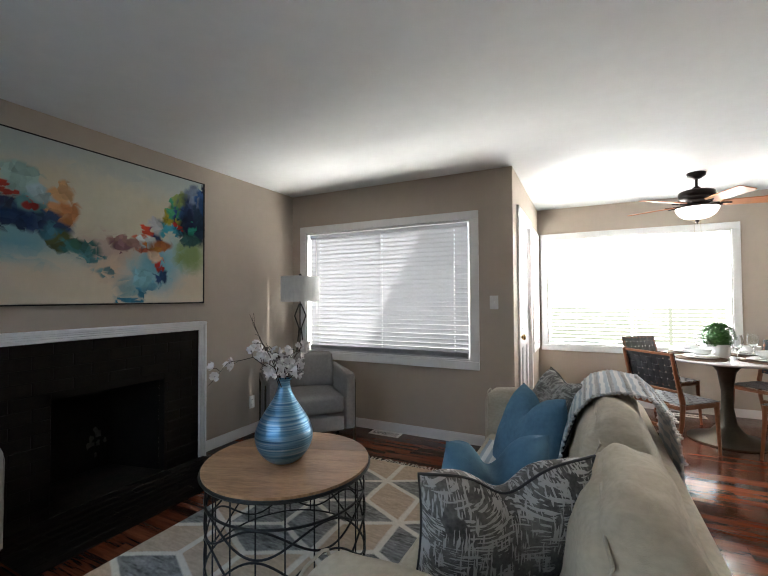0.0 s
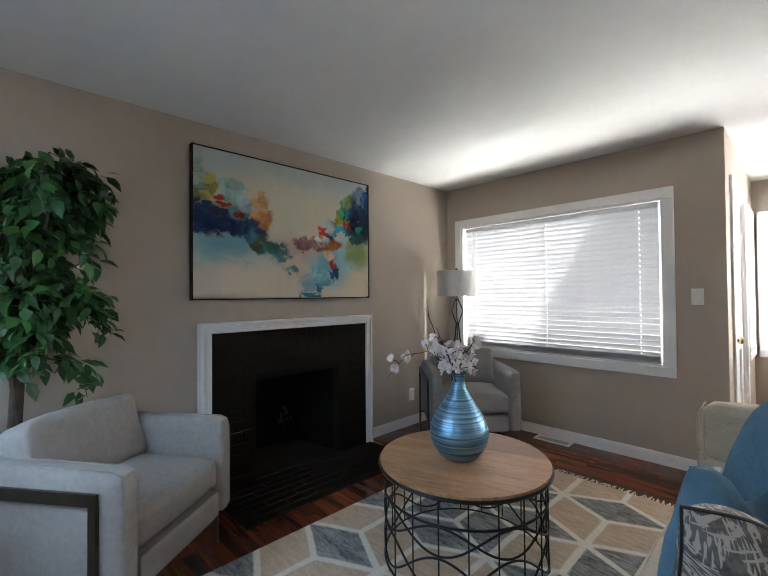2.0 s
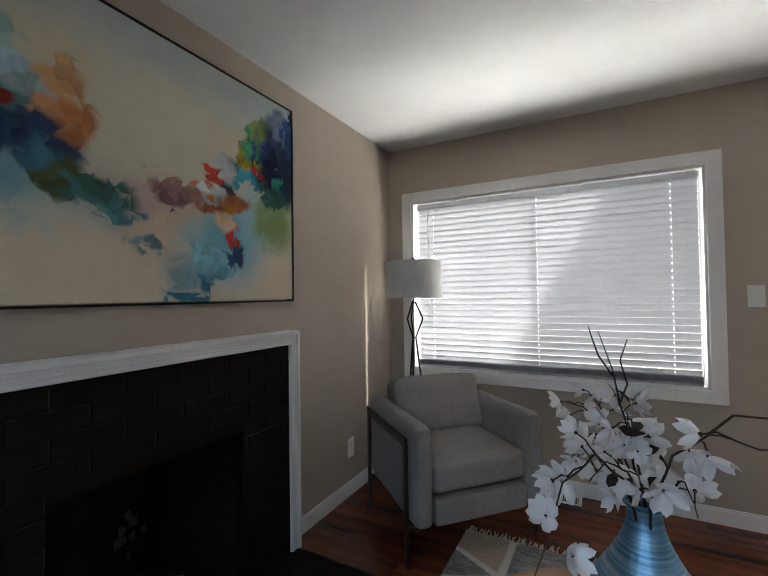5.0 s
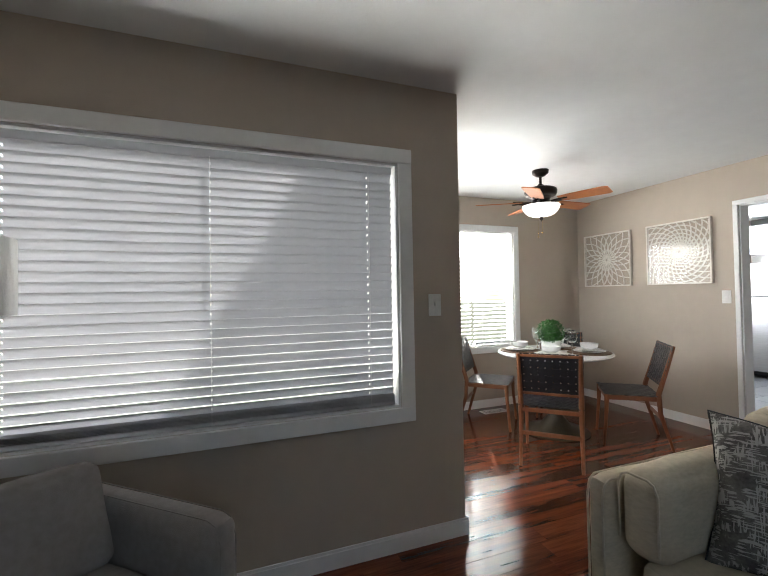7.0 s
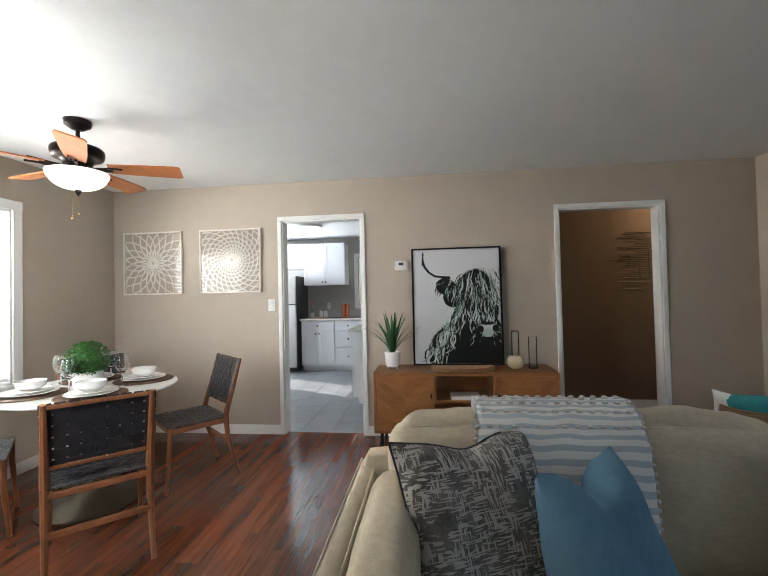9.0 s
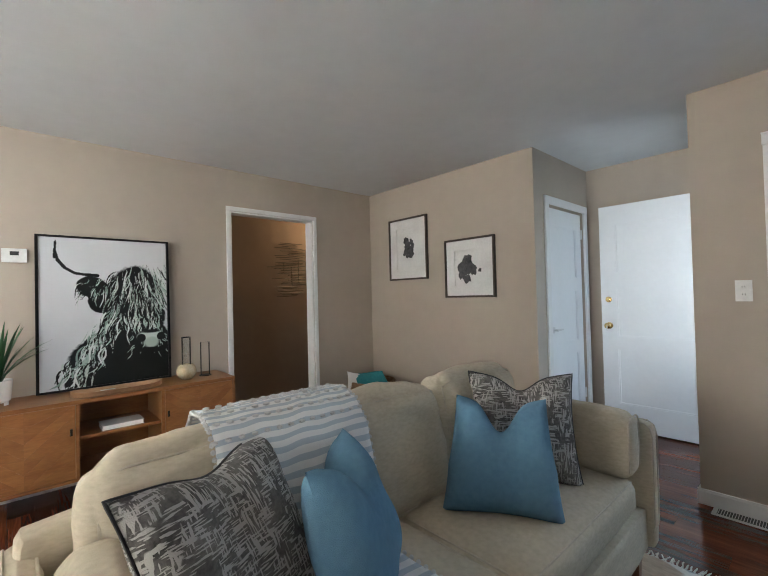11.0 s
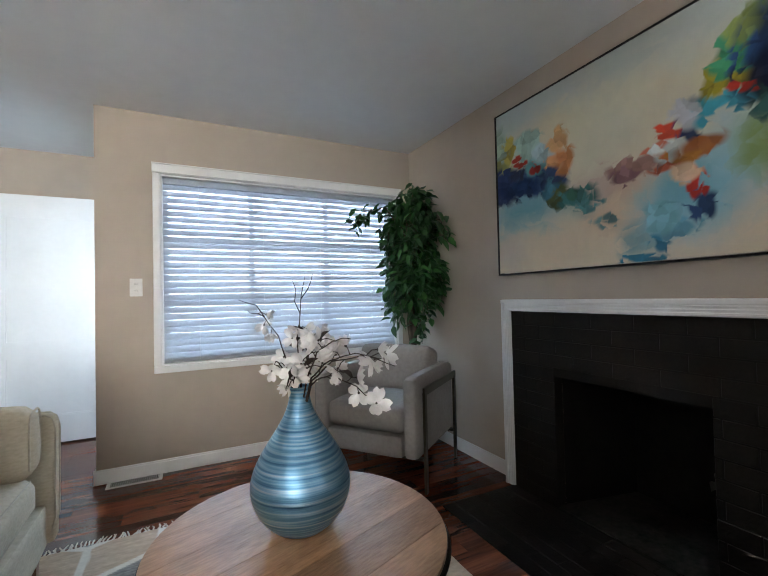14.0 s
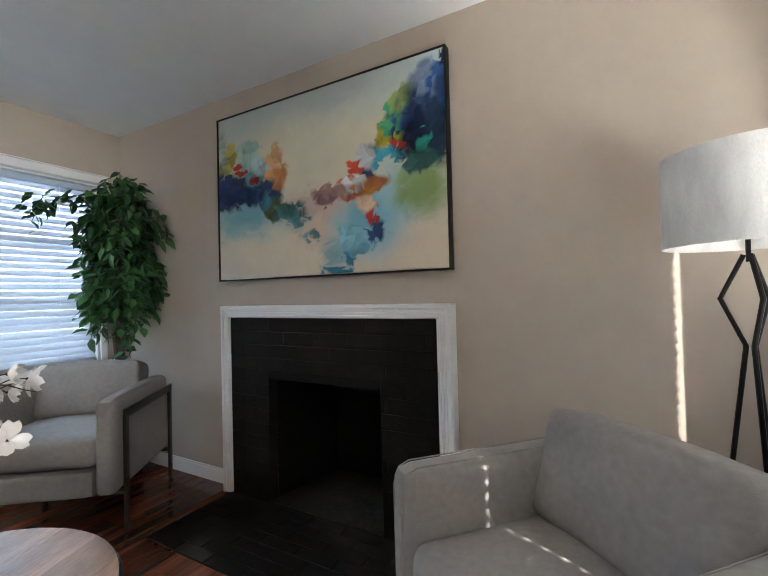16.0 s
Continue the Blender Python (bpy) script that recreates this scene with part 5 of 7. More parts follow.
# ---- cow print ----
def highland(u, v):
    """A shaggy highland cow in pale and black strokes on light grey."""
    W, Hh = 520, 700
    img = np.full((Hh, W, 3), 0.0)
    img[:] = (0.60, 0.60, 0.62)
    yy, xx = np.mgrid[0:Hh, 0:W]
    X, Y = xx / W, yy / Hh

    def blob(cx, cy, rx, ry, c, ang=0, soft=0.06):
        ca, sa = math.cos(ang), math.sin(ang)
        dx, dy = X - cx, (Y - cy) * 1.35
        d = np.hypot((ca * dx + sa * dy) / rx, (-sa * dx + ca * dy) / (ry * 1.35))
        d += 0.06 * value_noise(X * 30, Y * 40, 11)
        k = np.clip((1 - d) / soft, 0, 1)[..., None]
        img[:] = img * (1 - k) + np.array(c) * k

    blk = (0.012, 0.013, 0.013)
    for cx, cy, rx, ry, an in ((.62, .86, .45, .24, 0), (.50, .78, .26, .16, -.5), (.36, .96, .20, .18, 0), (.72, .50, .27, .33, 0), (.80, .72, .22, .16, 0),
                               (.38, .33, .13, .075, .35), (.44, .42, .10, .09, 0), (.56, .62, .14, .16, 0)):
        blob(cx, cy, rx, ry, blk, an)
    img[(Y > 0.93) & (X > 0.2)] = blk
    rs = np.random.RandomState(5)

    def stroke(p0, p1, bend, w, c, n=40):
        p0, p1 = np.array(p0), np.array(p1)
        d = p1 - p0
        nrm = np.array([-d[1], d[0]])
        for i in range(n):
            t = i / (n - 1)
            p = p0 + d * t + nrm * bend * math.sin(math.pi * t * 1.3)
            r = w if n == 160 else max(0.7, w * math.sin(math.pi * min(1, 0.12 + t * 0.88)) ** 0.7)
            cx, cy = int(p[0] * W), int(p[1] * Hh)
            r2 = int(r) + 1
            if 0 <= cx < W and 0 <= cy < Hh:
                sub_y, sub_x = slice(max(cy - r2, 0), cy + r2 + 1), slice(max(cx - r2, 0), cx + r2 + 1)
                m = (yy[sub_y, sub_x] - cy) ** 2 + (xx[sub_y, sub_x] - cx) ** 2 <= r * r
                img[sub_y, sub_x][m] = c

    for k in range(26):
        t = k / 25
        stroke((.117 - .01 * t, .02 + .1 * t), (.117 - .008 * t, .04 + .1 * t), 0, 3 + 3 * t, blk, 8)
    pts = [(.115, .03), (.11, .09), (.13, .15), (.18, .20), (.25, .235), (.33, .245), (.42, .25)]
    for a, b, w in zip(pts, pts[1:], (4, 6, 7, 6, 6, 7)):
        stroke(a, b, 0, w, blk, 160)
    pale = ((0.50, 0.56, 0.52), (0.36, 0.45, 0.40), (0.62, 0.66, 0.64), (0.22, 0.30, 0.26))
    for k in range(330):
        x0 = rs.uniform(.53, 1.0)
        y0 = .165 + 0.30 * max(0, .72 - x0) + rs.uniform(0, .28)
        ln = rs.uniform(.08, .22)
        stroke((x0, y0), (x0 + (x0 - .74) * .35 + rs.uniform(-.04, .04), y0 + ln), rs.uniform(-.15, .15), rs.uniform(0.9, 2.9), pale[rs.randint(4)] if rs.rand() < .47 else blk)
    for k in range(60):
        x0, y0 = rs.uniform(.28, .50), rs.uniform(.27, .38)
        stroke((x0, y0), (x0 - rs.uniform(.0, .08), y0 + rs.uniform(.03, .12)), rs.uniform(-.2, .2), rs.uniform(1, 2.5), pale[rs.randint(4)] if rs.rand() < .4 else blk)
    for k in range(190):
        t = rs.rand()
        x0, y0 = .50 - .32 * t + rs.uniform(-.05, .14), .52 + .36 * t + rs.uniform(-.03, .1)
        stroke((x0, y0), (x0 - rs.uniform(.02, .09), y0 + rs.uniform(.06, .16)), rs.uniform(-.25, .25), rs.uniform(1.5, 4.5), pale[rs.randint(4)] if rs.rand() < .6 else blk)
    for k in range(40):
        x0, y0 = rs.uniform(.62, .95), rs.uniform(.50, .66)
        stroke((x0, y0), (x0 + rs.uniform(-.03, .03), y0 + rs.uniform(.04, .10)), rs.uniform(-.2, .2), rs.uniform(1.5, 3.5), pale[rs.randint(3)])
    blob(.84, .72, .175, .085, blk, 0, .2)
    for k in range(70):
        x0, y0 = rs.uniform(.68, 1.0), rs.uniform(.62, .80)
        stroke((x0, y0), (x0 + (x0 - .84) * .25, y0 + rs.uniform(.02, .05)), rs.uniform(-.2, .2), rs.uniform(1, 2.2), pale[1] if rs.rand() < .5 else blk)
    blob(.845, .690, .125, .045, (0.55, 0.61, 0.57), 0, .3)
    blob(.85, .735, .075, .045, (0.40, 0.47, 0.43), 0, .3)
    blob(.845, .655, .10, .016, blk, 0, .4)
    blob(.765, .700, .038, .030, blk, -.5)
    blob(.935, .695, .038, .030, blk, .5)
    blob(.85, .79, .13, .020, blk, 0)
    blob(.62, .50, .035, .022, blk)
    ii, jj = np.clip((v * (Hh - 1)).astype(int), 0, Hh - 1), np.clip((u * (W - 1)).astype(int), 0, W - 1)
    return img[ii, jj]


cow = thing("cow_print", 5.30, -1.40, 0.672, -90, "large black and white highland cow print leaning on the console", "picture")
cow.matrix_basis = Matrix.Translation((5.335, -1.40, 0.672)) @ pose(0, 0, 0, 0, 0, -90) @ pose(0, 0, 0, -2.2)
painted("print", 0.775, 1.045, 260, 350, highland, cow, -0.0205, 0.012, 0.3, bump=0.02)
part("backing", box(-0.385, 0.385, -0.018, -0.006, 0.012, 1.055), DARKPL, cow, smooth=False)
bm = bmesh.new()
for x0, x1, z0, z1 in ((-0.405, -0.388, 0, 1.07), (0.388, 0.405, 0, 1.07), (-0.388, 0.388, 0, 0.014), (-0.388, 0.388, 1.056, 1.07)):
    box(x0, x1, -0.03, -0.004, z0, z1, bm=bm)
part("frame", bm, BLACKM, cow, smooth=False)

# ---- rug ----
RX0, RX1, RY0, RY1 = 0.80, 2.46, -3.12, -0.70


def trellis(u, v):
    """Rhombs round six-armed stars: stars 0.60 m apart in rows 0.447 m apart."""
    x, y = RX0 + u * (RX1 - RX0), RY1 - v * (RY1 - RY0)
    wx = x - 1.65 + 0.008 * value_noise(x * 6, y * 6, 7)
    wy = (y + 1.03) * 1.162 + 0.008 * value_noise(x * 6, y * 6, 8)
    s = 0.60
    a = np.array([[s, 0.0], [s / 2, s * math.sqrt(3) / 2]])
    ij = np.stack([wx, wy], 1) @ np.linalg.inv(a)
    i0 = np.floor(ij)
    r = s / math.sqrt(3)
    best_line, near = np.full(x.shape, 9.0), np.full(x.shape, 9.0)
    ang, cx, cy = np.zeros(x.shape), np.zeros(x.shape), np.zeros(x.shape)
    for di in (0, 1):
        for dj in (0, 1):
            c = (i0 + (di, dj)) @ a
            dx, dy = wx - c[:, 0], wy - c[:, 1]
            d = np.hypot(dx, dy)
            m = d < near
            near[m], ang[m], cx[m], cy[m] = d[m], np.arctan2(dy, dx)[m], c[m, 0], c[m, 1]
            for k in range(6):
                t = math.pi / 3 * k + math.pi / 6
                al, ac = dx * math.cos(t) + dy * math.sin(t), np.abs(-dx * math.sin(t) + dy * math.cos(t))
                best_line = np.minimum(best_line, np.where((al > 0) & (al < r), ac, 9.0))
    sect = np.round(ang / (math.pi / 3)).astype(int) % 6
    mx, my = cx + s / 2 * np.cos(sect * math.pi / 3), cy + s / 2 * np.sin(sect * math.pi / 3)
    key = np.modf(np.abs(np.sin(np.round(mx * 20) * 12.9898 + np.round(my * 20) * 78.233) * 43758.5453))[0]
    streak = value_noise(x * 14, y * 110, 9)
    fleck = value_noise(x * 60, y * 160, 11)
    grey = np.array([0.21, 0.208, 0.20])[None] * (1 + 0.75 * streak[:, None] + 0.5 * fleck[:, None])
    tan = np.array([0.47, 0.36, 0.26])[None] * (1 + 0.20 * streak[:, None] + 0.18 * fleck[:, None])
    pick = ((sect % 3) == 0) | (key > 0.72)
    col = np.where(pick[:, None], grey, tan)
    cream = np.array([0.66, 0.62, 0.54])[None] * (1 + 0.12 * value_noise(x * 90, y * 90, 3)[:, None])
    k = np.clip((0.021 - best_line) / 0.006, 0, 1)[:, None]
    return np.clip(col * (1 - k) + cream * k, 0.01, 0.9)


rug = thing("rug", (RX0 + RX1) / 2, (RY0 + RY1) / 2, 0, 0, "cream, tan and grey wool rug with a diamond trellis and fringe", "rug")
pile = painted("woven_field", RX1 - RX0, RY1 - RY0, 210, 320, trellis, rug, rough=1.0, bump=1.0)
for vv in pile.data.vertices:
    vv.co = (vv.co.x, (RY1 - RY0) / 2 - vv.co.z, 0.012 + 0.0015 * noise.noise(Vector((vv.co.x * 40, vv.co.z * 40, 0))))
part("backing", box((RX0 - RX1) / 2 + 0.001, (RX1 - RX0) / 2 - 0.001, (RY0 - RY1) / 2 + 0.001, (RY1 - RY0) / 2 - 0.001, 0.0005, 0.009), RUGM, rug, smooth=False)
rng = random.Random(21)
bm = bmesh.new()
for sgn in (-1, 1):
    for k in range(110):
        x = -(RX1 - RX0) / 2 + 0.007 + k * (RX1 - RX0 - 0.014) / 109
        y = sgn * (RY1 - RY0) / 2
        p = [Vector((x, y, 0.008))]
        for j in range(3):
            p.append(p[-1] + Vector((rng.uniform(-0.010, 0.010), sgn * rng.uniform(0.012, 0.02), rng.uniform(-0.0015, 0.0025) if p[-1].z > 0.004 else 0.001)))
        tube(p, [0.0045, 0.004, 0.0035, 0.0025], 5, bm)
tagged(part("fringe", bm, CREAM, rug, "cream knotted fringe"), kind="stuff")

# ---- scatter cushions ----
PAT = M("hatched_pillow_cloth", (0.20, 0.185, 0.17), (0.06, 0.056, 0.052), 12, 0.85, 0.3, 300)
pn, pl, pp3 = nodes_of(PAT)
tc, mixes = pn.new("ShaderNodeTexCoord"), []
base_link = pp3.inputs["Base Color"].links[0].from_socket


def hatch(stretch, seed, cut, scale):
    mp = pn.new("ShaderNodeMapping")
    mp.inputs["Scale"].default_value, mp.inputs["Location"].default_value = stretch, (seed, seed * 2, 0)
    n = pn.new("ShaderNodeTexNoise")
    n.inputs["Scale"].default_value, n.inputs["Detail"].default_value = scale, 1.5
    r = pn.new("ShaderNodeMapRange")
    r.inputs["From Min"].default_value, r.inputs["From Max"].default_value = cut, cut + 0.03
    pl.new(tc.outputs["Object"], mp.inputs[0])
    pl.new(mp.outputs[0], n.inputs["Vector"])
    pl.new(n.outputs["Fac"], r.inputs[0])
    return r.outputs[0]


def math_node(op, a, b):
    n = pn.new("ShaderNodeMath")
    n.operation = op
    pl.new(a, n.inputs[0])
    pl.new(b, n.inputs[1])
    return n.outputs[0]


patch1, patch2 = hatch((1, 0.3, 1), 3.1, 0.45, 20), hatch((1, 0.3, 1), 8.7, 0.45, 20)
hor = math_node("MULTIPLY", hatch((0.12, 0.2, 1.1), 1.3, 0.525, 185), patch1)
ver = math_node("MULTIPLY", hatch((1.1, 0.2, 0.12), 5.9, 0.525, 185), patch2)
both = math_node("MAXIMUM", hor, ver)
mxp = pn.new("ShaderNodeMix")
mxp.data_type = "RGBA"
pl.new(both, mxp.inputs[0])
pl.new(base_link, mxp.inputs[6])
mxp.inputs[7].default_value = (0.45, 0.43, 0.40, 1)
pl.new(mxp.outputs[2], pp3.inputs["Base Color"])


def scatter(name, x, y, z, rz, lean, roll, size, thick, mat, chop, seed, label, piping=None, pull=0.0):
    t = thing(name, x, y, z, rz, label, "cushion", "cushions on the sofa")
    t.matrix_basis = pose(x, y, z, 0, 0, rz) @ pose(0, 0, 0, lean, roll, 0)
    bm = pillow(size, thick, 30, seed, chop)
    for v in bm.verts:
        v.co.x *= 1 - pull * max(0.0, v.co.z / (size / 2) + 0.2) / 1.2
    bmesh.ops.transform(bm, matrix=Matrix.Translation((0, 0, size / 2)), verts=bm.verts)
    part("cover", bm, mat, t)
    if piping:
        pts = []
        n = 40
        for s in range(4):
            for k in range(n):
                a = 2 * k / n - 1
                u, w = ((a, -1), (1, a), (-a, 1), (-1, -a))[s]
                px, pz = u * size / 2 * (1 - 0.10 * (1 - w * w) * abs(u) ** 2), w * size / 2 * (1 - 0.10 * (1 - u * u) * abs(w) ** 2)
                if w > -0.2:
                    pz -= chop * math.exp(-(u * 3.0) ** 2) * ((w + 0.2) / 1.2) ** 1.5
                pts.append((px * (1 - pull * max(0.0, w + 0.2) / 1.2), 0, pz + size / 2))
        part("piping", tube(pts, 0.0038, 6, closed=True), piping, t, "corded edge")
    return t


SEATZ = 0.47
scatter("pillow", 2.664, -1.325, SEATZ - 0.01, -62.5, -26, 1, 0.48, 0.17, PAT, 0.025, 3, "grey and white hatched scatter cushion at the far sofa arm", DARKPL)
scatter("pillow", 2.622, -1.615, SEATZ - 0.01, -51.6, -20, 1, 0.43, 0.17, BLUEF, 0.10, 5, "dusty blue scatter cushion with a chopped top by the throw", None, 0.22)
scatter("pillow", 2.687, -2.479, SEATZ - 0.01, -143.4, -17, 1, 0.47, 0.19, PAT, 0.06, 8, "grey and white hatched scatter cushion with a chopped top", DARKPL, 0.04)
scatter("pillow", 2.613, -2.184, SEATZ - 0.01, -146.9, -18, 1, 0.43, 0.17, BLUEF, 0.11, 11, "dusty blue scatter cushion leaning before a hatched one", None, 0.22)

# ---- throw over the sofa back ----
THR = bpy.data.materials.new("striped_throw")
THR.use_nodes = True
tn, tl, tp = nodes_of(THR)
tp.inputs["Roughness"].default_value = 0.95
tco, sep, mul, sn, rmp = (tn.new(k) for k in ("ShaderNodeTexCoord", "ShaderNodeSeparateXYZ", "ShaderNodeMath", "ShaderNodeMath", "ShaderNodeValToRGB"))
tl.new(tco.outputs["UV"], sep.inputs[0])
mul.operation, sn.operation = "MULTIPLY", "SINE"
mul.inputs[1].default_value = 2 * math.pi * 40
tl.new(sep.outputs["Y"], mul.inputs[0])
tl.new(mul.outputs[0], sn.inputs[0])
tl.new(sn.outputs[0], rmp.inputs[0])
rmp.color_ramp.elements[0].position, rmp.color_ramp.elements[0].color = 0.0, (0.74, 0.74, 0.72, 1)
rmp.color_ramp.elements[1].position, rmp.color_ramp.elements[1].color = 0.25, (0.44, 0.50, 0.54, 1)
tl.new(rmp.outputs[0], tp.inputs["Base Color"])
tb, tx = tn.new("ShaderNodeBump"), tn.new("ShaderNodeTexNoise")
tx.inputs["Scale"].default_value = 260
tl.new(tco.outputs["Object"], tx.inputs["Vector"])
tl.new(tx.outputs["Fac"], tb.inputs["Height"])
tb.inputs["Strength"].default_value, tb.inputs["Distance"].default_value = 0.5, 0.003
tl.new(tb.outputs[0], tp.inputs["Normal"])
throw = thing("throw_blanket", 2.77, -1.58, 0, -90, "blue and white striped throw with bobbles over the sofa back", "throw blanket")
prof2 = [(0.455, 0.42), (0.462, 0.60), (0.455, 0.76), (0.43, 0.86), (0.37, 0.915), (0.27, 0.93), (0.18, 0.905), (0.115, 0.83), (0.075, 0.72), (0.05, 0.60), (0.03, 0.50), (-0.05, 0.485), (-0.2, 0.487), (-0.34, 0.485)]
path = []
for i in range(len(prof2) - 1):
    for k in range(5):
        t = k / 5
        path.append((prof2[i][0] * (1 - t) + prof2[i + 1][0] * t, prof2[i][1] * (1 - t) + prof2[i + 1][1] * t))
path.append(prof2[-1])
bm = bmesh.new()
uvl = bm.loops.layers.uv.new("UVMap")
cols = 26
gridv = []
for i, (py, pz) in enumerate(path):
    row = []
    for j in range(cols + 1):
        a = j / cols - 0.5
        wob = 0.007 * noise.noise(Vector((a * 7, i * 0.16, 0)))
        skew = 0.10 * (i / len(path)) * 0.8
        row.append(bm.verts.new((a * 0.50 - skew + 0.01 * noise.noise(Vector((i * 0.3, j * 0.1, 4))), py + wob, pz + wob + 0.006)))
    gridv.append(row)
for i in range(len(path) - 1):
    for j in range(cols):
        f = bm.faces.new((gridv[i][j], gridv[i][j + 1], gridv[i + 1][j + 1], gridv[i + 1][j]))
        for lp, (jj, ii) in zip(f.loops, ((j, i), (j + 1, i), (j + 1, i + 1), (j, i + 1))):
            lp[uvl].uv = (jj / cols, ii / len(path))
cloth = part("cloth", bm, THR, throw)
sol = cloth.modifiers.new("thickness", "SOLIDIFY")
sol.thickness, sol.offset = 0.007, 1
BOB = M("bobble_wool", (0.62, 0.62, 0.60), (0.52, 0.52, 0.51), 60, 1.0, 0.8, 300)
bm = bmesh.new()
rng = random.Random(2)
for i in range(2, 34, 3):
    for j in range(0, cols + 1, 2):
        v = path[i]
        a = (j + (1 if (i // 3) % 2 else 0)) / cols - 0.5
        if a > 0.5:
            continue
        skew = 0.10 * (i / len(path)) * 0.8
        bmesh.ops.create_icosphere(bm, subdivisions=1, radius=0.010, matrix=Matrix.Translation((a * 0.50 - skew, v[0] + (0.012 if i < 15 else 0), v[1] + 0.014)) @ Matrix.Diagonal((1.2, 1, 0.7, 1)))
for i in range(0, len(path), 1):
    for s in (-0.5, 0.5):
        skew = 0.10 * (i / len(path)) * 0.8
        bmesh.ops.create_icosphere(bm, subdivisions=1, radius=0.008, matrix=Matrix.Translation((s * 0.51 - skew, path[i][0], path[i][1] + 0.01)))
tagged(part("bobble", bm, BOB, throw, "white woollen bobbles"), kind="stuff")

# ---- ficus ----
fic = thing("ficus_tree", 0.20, -3.57, 0, 0, "tall artificial ficus with glossy leaves in the corner", "potted tree")
part("pot", lathe([(0, 0), (0.11, 0), (0.135, 0.03), (0.145, 0.22), (0.15, 0.24), (0.135, 0.24), (0.13, 0.2), (0, 0.2)], 32), BLACKM, fic, "black round pot")
rng = random.Random(31)
bm = bmesh.new()
tube([(0, 0, 0.18), (0.01, 0.0, 0.5), (-0.01, 0.02, 0.9), (0.02, 0.0, 1.25), (0.04, 0.04, 1.6)], [0.03, 0.028, 0.026, 0.02, 0.01], 10, bm)
tube([(0.03, 0.01, 0.18), (0.0, 0.03, 0.6), (0.03, 0.0, 0.95), (0.0, 0.05, 1.3), (0.10, 0.12, 1.7)], [0.018, 0.016, 0.015, 0.012, 0.006], 8, bm)
part("trunk", bm, BARK, fic, "twisted brown trunk")
BR = M("branchlet", (0.09, 0.06, 0.04), rough=0.8)
leafbm, brbm = bmesh.new(), bmesh.new()
tips = []
for k in range(60):
    z0 = rng.uniform(1.08, 1.78)
    a = rng.uniform(0, 2 * math.pi)
    reach = rng.uniform(0.12, 0.30) * (1.0 if z0 > 1.15 else 0.8) * (0.62 if math.cos(a) > 0.35 else 1.0)
    tips.append((z0, a, reach, rng.uniform(-0.05, 0.28)))
tips += [(1.2, radians(88), 0.50, 0.10), (1.6, radians(5), 0.42, 0.24), (1.62, radians(80), 0.38, 0.32), (1.05, radians(80), 0.22, -0.05)]
for z0, a, reach, rise in tips:
    p0 = Vector((0.03, 0.03, z0))
    d = Vector((math.cos(a), math.sin(a), 0))
    pts = [p0, p0 + d * reach * 0.5 + Vector((0, 0, rise)), p0 + d * reach + Vector((0, 0, rise * 0.9 - 0.03)), p0 + d * reach * 1.12 + Vector((0, 0, rise - 0.20))]
    pts = [Vector((max(q.x, -0.15), min(max(q.y, -0.24), 0.32), min(q.z, 2.0))) for q in pts]
    tube(pts, [0.006, 0.004, 0.003, 0.0015], 5, brbm)
    nl = int(24 + reach * 52)
    for j in range(nl):
        t = 0.25 + 0.75 * j / nl
        seg = min(int(t * 3), 2)
        p = pts[seg].lerp(pts[seg + 1], t * 3 - seg) + Vector((rng.gauss(0, 0.03), rng.gauss(0, 0.03), rng.gauss(0, 0.03)))
        dd = (d * rng.uniform(-0.2, 0.9) + Vector((rng.uniform(-0.8, 0.8), rng.uniform(-0.8, 0.8), rng.uniform(-1.1, 0.15)))).normalized()
        p.x, p.y = max(p.x, -0.15), min(max(p.y, -0.24), 0.36)
        m = dd.to_track_quat("X", "Z").to_matrix().to_4x4()
        m.translation = p
        leaf_shape(leafbm, m @ pose(0, 0, 0, rng.uniform(-50, 50)), rng.uniform(0.065, 0.108), rng.uniform(0.036, 0.056))
tagged(part("branchlet", brbm, BR, fic, "thin brown branchlets"), kind="stuff")
tagged(part("foliage", leafbm, LEAF, fic, "glossy dark green leaves"), kind="stuff")


# ---- lattice panels ----
PICG = bpy.data.materials.new("picture_glass")
PICG.use_nodes = True
qn, ql, qp = nodes_of(PICG)
q1, q2, q3, q4, q5 = (qn.new("ShaderNode" + k) for k in ("BsdfTransparent", "BsdfGlossy", "MixShader", "LayerWeight", "Math"))
q2.inputs["Roughness"].default_value, q5.operation = 0.02, "MULTIPLY_ADD"
q6 = qn.new("ShaderNodeMath")
q6.operation, q6.inputs[1].default_value = "POWER", 4.0
q5.inputs[1].default_value, q5.inputs[2].default_value = 0.6, 0.04
ql.new(q4.outputs["Facing"], q6.inputs[0])
ql.new(q6.outputs[0], q5.inputs[0])
ql.new(q5.outputs[0], q3.inputs[0])
ql.new(q1.outputs[0], q3.inputs[1])
ql.new(q2.outputs[0], q3.inputs[2])
ql.new(q3.outputs[0], qn["Material Output"].inputs["Surface"])
LATT = M("whitewashed_wood", (0.80, 0.76, 0.69), (0.68, 0.63, 0.56), 20, 0.7, 0.2, 120)


